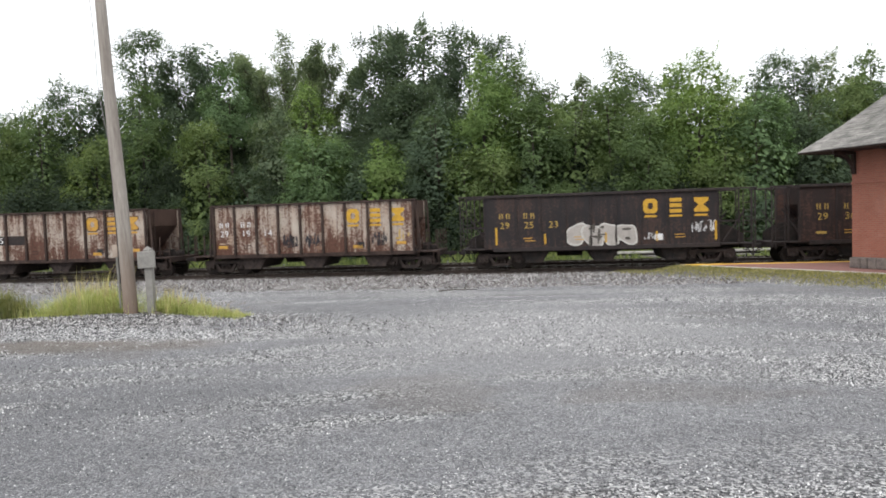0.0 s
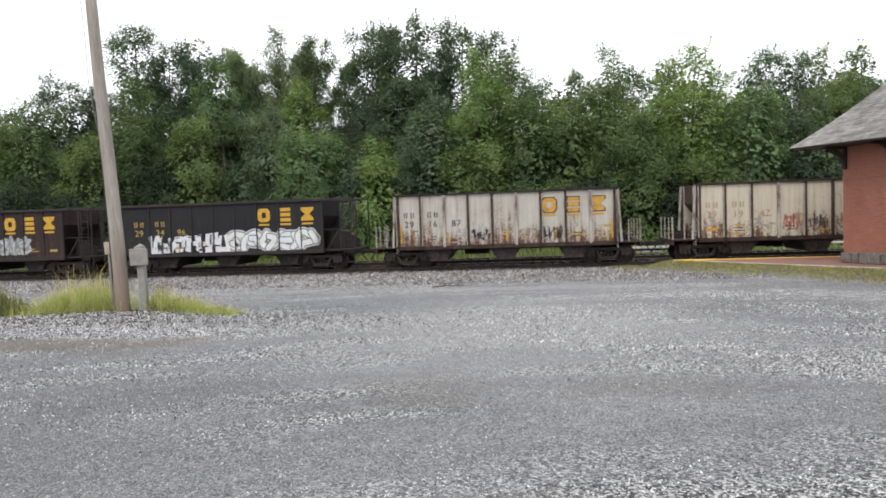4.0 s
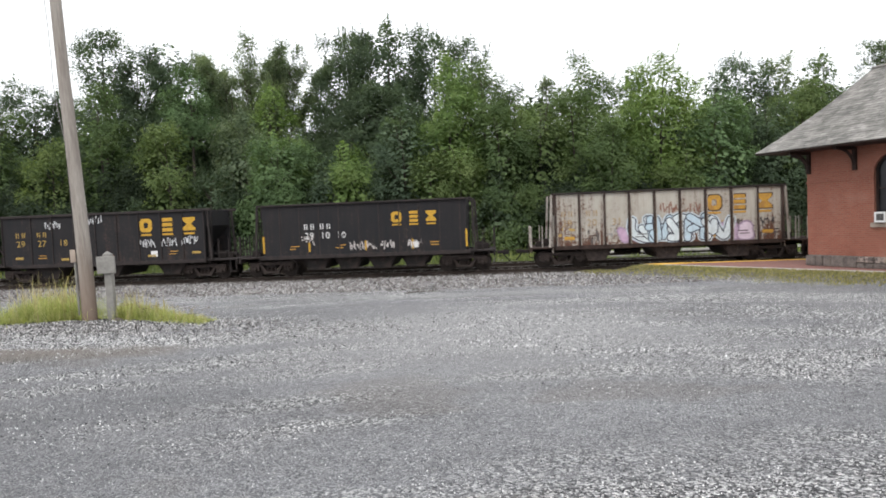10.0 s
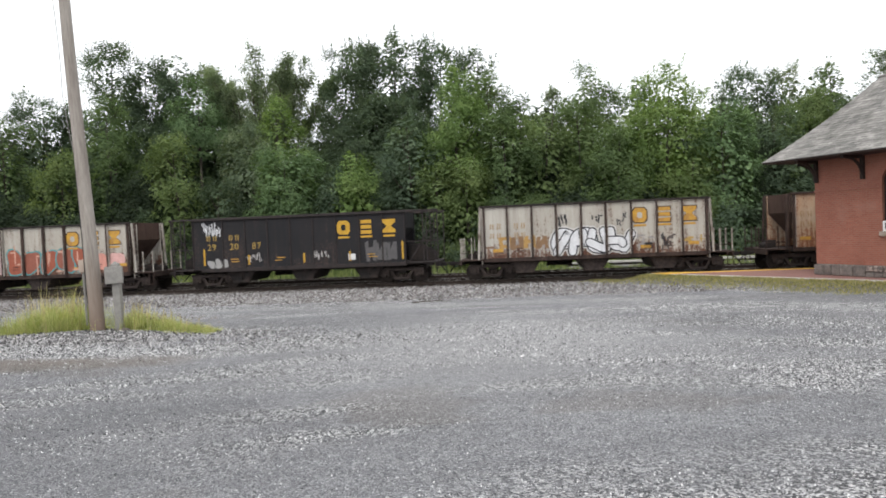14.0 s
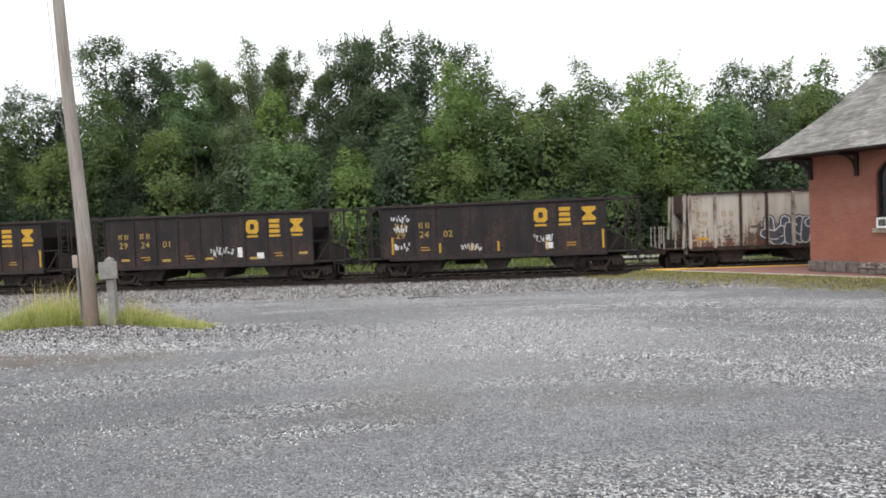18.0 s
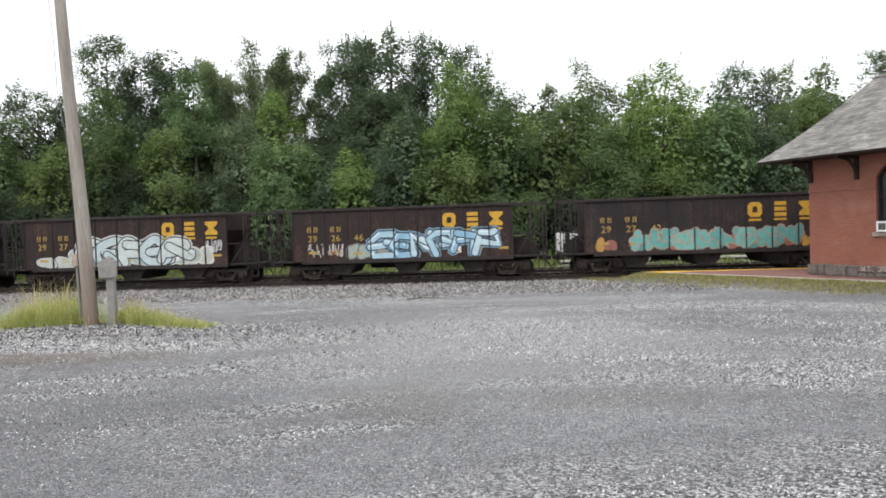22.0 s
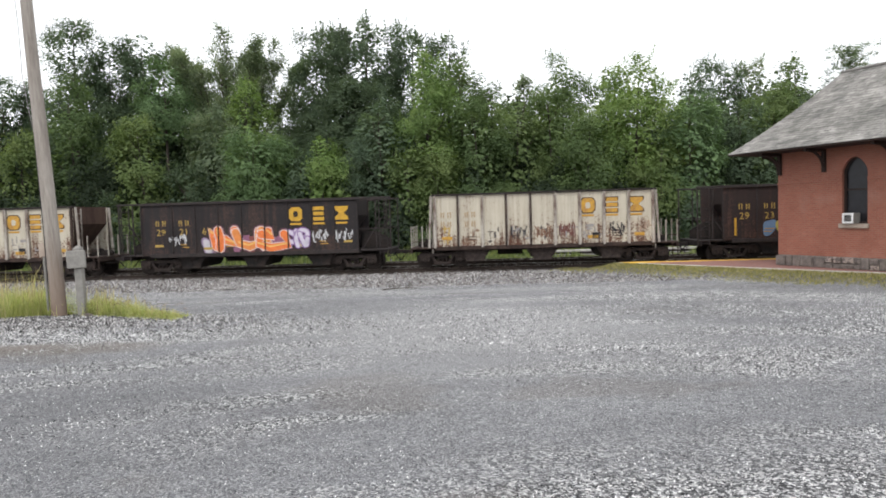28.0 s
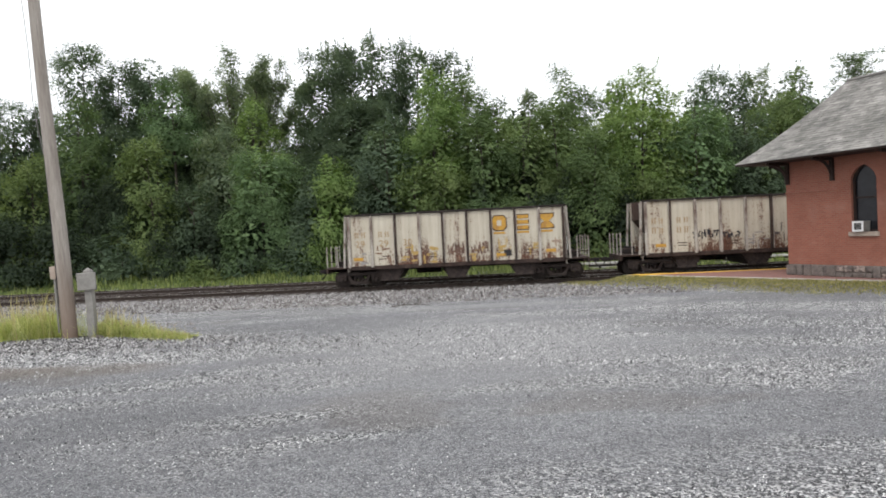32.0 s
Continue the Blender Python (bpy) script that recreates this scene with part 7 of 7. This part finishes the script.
for k, (x, z) in enumerate(((-2.9, 3.1), (-0.6, 3.35), (2.2, 2.0), (3.36, 2.05), (4.55, 2.1))):
    scrawl(C[13], 41 + k, x, z, 0.9, 0.5, WHITE, 9)
stroke_piece(C[15], 141, -1.8, 1.7, 1.12, 2.4, 4, 0.17, [(0.66, 0.66, 0.67)], BLACKP, 0.06, (0.55, 0.53, 0.5), forms=(0, 1, 2, 4))
piece_of_paint(C[15], 42, -4.6, -2.2, 1.5, 2.2, 4, [(0.40, 0.24, 0.08), (0.22, 0.13, 0.07)], None, True)
for k, x in enumerate((-1.5, 0.2, 1.3, 3.4)):
    scrawl(C[15], 50 + k, x, 2.8 if k < 3 else 1.7, 0.5, 0.7, BLACKP, 5, 0.03)
scrawl(C[16], 55, -4.75, 3.1, 0.95, 0.8, WHITE, 16)
piece_of_paint(C[16], 43, -5.0, -3.9, 1.1, 1.6, 3, [(0.3, 0.29, 0.28)], None)
piece_of_paint(C[16], 44, 3.3, 4.9, 1.2, 2.3, 3, [(0.09, 0.085, 0.085)], None, True)
for k, x in enumerate((-2.5, 1.0)):
    scrawl(C[16], 57 + k, x, 1.6, 0.8, 0.5, (0.4, 0.38, 0.37), 9)
piece_of_paint(C[17], 45, -1.6, 3.2, 1.12, 2.6, 5, [(0.30, 0.085, 0.05), (0.26, 0.09, 0.06)], (0.08, 0.26, 0.27), inner=(0.55, 0.3, 0.22))
piece_of_paint(C[17], 46, -3.0, -1.7, 1.12, 2.3, 2, [(0.42, 0.24, 0.24), (0.46, 0.34, 0.33)], None)
piece_of_paint(C[17], 47, 3.2, 5.0, 1.2, 2.3, 2, [(0.55, 0.25, 0.2), (0.6, 0.35, 0.32)], None)
stroke_piece(C[18], 148, -1.75, 0.85, 1.12, 2.4, 3, 0.18, [(0.075, 0.08, 0.095)], (0.60, 0.60, 0.61), 0.05, (0.05, 0.05, 0.06), forms=(0, 1, 5))
for k, (x, z, w) in enumerate(((-4.75, 3.0, 0.9), (-4.75, 2.5, 0.7), (-4.7, 1.6, 0.8), (-1.2, 1.5, 1.1), (2.3, 1.8, 0.9))):
    scrawl(C[19], 60 + k, x, z, w, 0.42, WHITE, 12)
scrawl(C[20], 66, 0.55, 1.7, 1.2, 0.55, WHITE, 13)
bar(C[20], 1.5, 1.65, 0.25, 0.5, "white_mark", "sticker")
stroke_piece(C[21], 151, -5.0, -2.3, 1.1, 1.95, 4, 0.12, [(0.42, 0.42, 0.43)], (0.16, 0.16, 0.16), 0.04, (0.4, 0.4, 0.4), shine=(0.6, 0.6, 0.6))
line_work(C[21], [[(-0.95, 1.1), (-0.95, 2.1), (-0.45, 2.35), (-0.45, 1.15)], [(-0.45, 2.35), (0.3, 2.45), (0.3, 1.95), (-0.1, 1.7), (-0.1, 2.0)], [(0.3, 2.4), (1.05, 2.5), (1.05, 1.9), (0.4, 1.3)],
                  [(0.45, 1.85), (1.1, 1.3)], [(-0.4, 1.2), (0.1, 1.75), (0.4, 1.15)], [(1.1, 1.85), (1.4, 1.6), (1.25, 1.25), (0.95, 1.15)]], WHITE)
scrawl(C[21], 74, 2.1, 2.2, 0.6, 0.5, WHITE, 8)
piece_of_paint(C[22], 53, -3.6, 4.3, 1.12, 1.95, 9, [(0.10, 0.25, 0.23), (0.12, 0.28, 0.26), (0.28, 0.12, 0.09)], None)
stroke_piece(C[22], 153, -3.5, 4.3, 1.12, 2.2, 8, 0.17, [(0.13, 0.36, 0.33), (0.11, 0.31, 0.29), (0.16, 0.38, 0.34)], (0.40, 0.22, 0.18), 0.04, forms=(0, 1, 3, 5, 6), jag=True)
piece_of_paint(C[22], 154, 4.3, 5.0, 1.15, 1.7, 2, [(0.55, 0.30, 0.06)], None)
piece_of_paint(C[22], 54, -5.3, -4.3, 1.1, 1.8, 2, [(0.4, 0.22, 0.06), (0.24, 0.1, 0.08)], None)
stroke_piece(C[23], 155, -1.8, 4.6, 1.12, 2.45, 6, 0.15, [(0.34, 0.50, 0.58), (0.24, 0.42, 0.54), (0.44, 0.57, 0.62)], (0.03, 0.035, 0.05), 0.06, (0.17, 0.28, 0.36), forms=(0, 1, 3, 5, 6), jag=True, shine=(0.62, 0.7, 0.72))
piece_of_paint(C[23], 56, -3.0, -1.8, 1.12, 1.9, 2, [(0.3, 0.34, 0.3)], (0.12, 0.13, 0.12))
for k, x in enumerate((-4.6, -3.6)):
    scrawl(C[23], 80 + k, x, 1.6, 0.8, 0.7, (0.5, 0.46, 0.44), 11)
piece_of_paint(C[24], 57, -3.4, 3.8, 1.1, 2.1, 6, [(0.26, 0.34, 0.33), (0.32, 0.38, 0.36)], (0.5, 0.5, 0.46))
stroke_piece(C[24], 157, -2.7, 3.2, 1.12, 2.7, 5, 0.20, [(0.48, 0.53, 0.51), (0.42, 0.50, 0.51)], (0.03, 0.03, 0.03), 0.06, (0.5, 0.51, 0.48), forms=(0, 2, 4, 6))
piece_of_paint(C[24], 59, -5.0, -3.1, 1.1, 1.75, 2, [(0.42, 0.44, 0.4)], None)
piece_of_paint(C[24], 60, 2.9, 4.6, 1.1, 1.95, 2, [(0.42, 0.42, 0.38)], (0.6, 0.58, 0.52))
scrawl(C[24], 84, 4.6, 1.95, 0.9, 0.8, WHITE, 16)
for k, (x, z) in enumerate(((-2.0, 1.65), (0.9, 1.75))):
    scrawl(C[25], 86 + k, x, z, 0.9, 0.45, WHITE, 10)
for k, (x, z, h) in enumerate(((-1.3, 1.7, 0.5), (-0.2, 2.7, 1.0), (1.0, 2.6, 0.5), (1.1, 1.6, 0.8), (2.3, 2.1, 0.5))):
    scrawl(C[26], 90 + k, x, z, 0.9 if k != 1 else 0.5, h, WHITE, 11)
stroke_piece(C[27], 161, -2.4, 3.4, 1.2, 2.3, 6, 0.14, [WHITE, (0.66, 0.66, 0.66)], (0.1, 0.09, 0.09), 0.05, forms=(1, 3, 5, 6), jag=True)
piece_of_paint(C[27], 62, -3.9, -2.6, 1.2, 2.0, 2, [(0.14, 0.22, 0.34), (0.4, 0.34, 0.08)], None)
piece_of_paint(C[27], 63, 3.4, 4.8, 1.2, 2.1, 2, [(0.2, 0.19, 0.18)], None)
for k, p in enumerate((3, 4, 5, 7)):
    scrawl(C[28], 96 + k, panel_x(p), 1.75, 0.8, 0.7, (BLACKP, (0.2, 0.1, 0.06), (0.15, 0.06, 0.05), BLACKP)[k], 10, 0.028)
piece_of_paint(C[29], 65, -1.9, 1.5, 1.12, 2.0, 4, [(0.20, 0.06, 0.05), (0.24, 0.10, 0.16)], None, True)
stroke_piece(C[29], 165, -2.0, 1.6, 1.1, 2.4, 3, 0.20, [(0.68, 0.17, 0.045), (0.64, 0.22, 0.06)], (0.62, 0.5, 0.46), 0.045, (0.13, 0.05, 0.07), forms=(0, 1, 5, 6), jag=True, shine=(0.7, 0.4, 0.12))
piece_of_paint(C[29], 66, -2.6, -1.6, 1.1, 1.9, 2, [(0.45, 0.42, 0.45)], (0.25, 0.18, 0.28))
stroke_piece(C[29], 167, 1.7, 2.8, 1.25, 2.2, 2, 0.10, [(0.55, 0.50, 0.58)], (0.2, 0.1, 0.26), 0.05)
for k, x in enumerate((-3.9, 3.4, 4.6)):
    scrawl(C[29], 102 + k, x, 1.8, 0.9, 0.7, WHITE, 12)
piece_of_paint(C[30], 69, -2.0, 1.0, 1.15, 1.9, 6, [(0.2, 0.18, 0.19), (0.34, 0.3, 0.27), (0.28, 0.26, 0.29)], None, True)
scrawl(C[31], 108, -2.0, 1.9, 2.2, 0.5, BLACKP, 18, 0.03)
for k, p in enumerate((4, 5)):
    scrawl(C[32], 110 + k, panel_x(p), 1.75, 0.9, 0.7, (0.14, 0.08, 0.06), 10, 0.03)


for k, i in enumerate((3, 5, 6, 9, 11, 15, 17, 18, 28, 30, 31, 32)):
    smears(C[i], 400 + i, (0.6, 0.75, 0.9)[k % 3])


# ---- what moves: the train rolls past at a steady pace, and its wheels turn while it is near ----
def motions():
    for i, car in CARS:
        walk(car, [(t, track_pose(car_start(i) + SPEED * t, MID, RAIL)) for t in (0, 8, 16, 24, 32)])
    for i, w, ax in WHEELS:
        first = max(0, math.ceil((-29 - car_start(i)) / SPEED * FPS))
        last = min(32 * FPS, math.floor((29 - car_start(i)) / SPEED * FPS))
        turn = lambda k: pose(ax, 0, 0.42, 0, math.degrees(SPEED * k / FPS / 0.42) % 360, 0)
        rows = [(k / FPS, turn(k)) for k in range(first, last + 1)]
        if first > 0:
            rows.insert(0, (0, turn(first)))
        if last < 32 * FPS:
            rows.append((32, turn(last)))
        walk(w, rows)


motions()
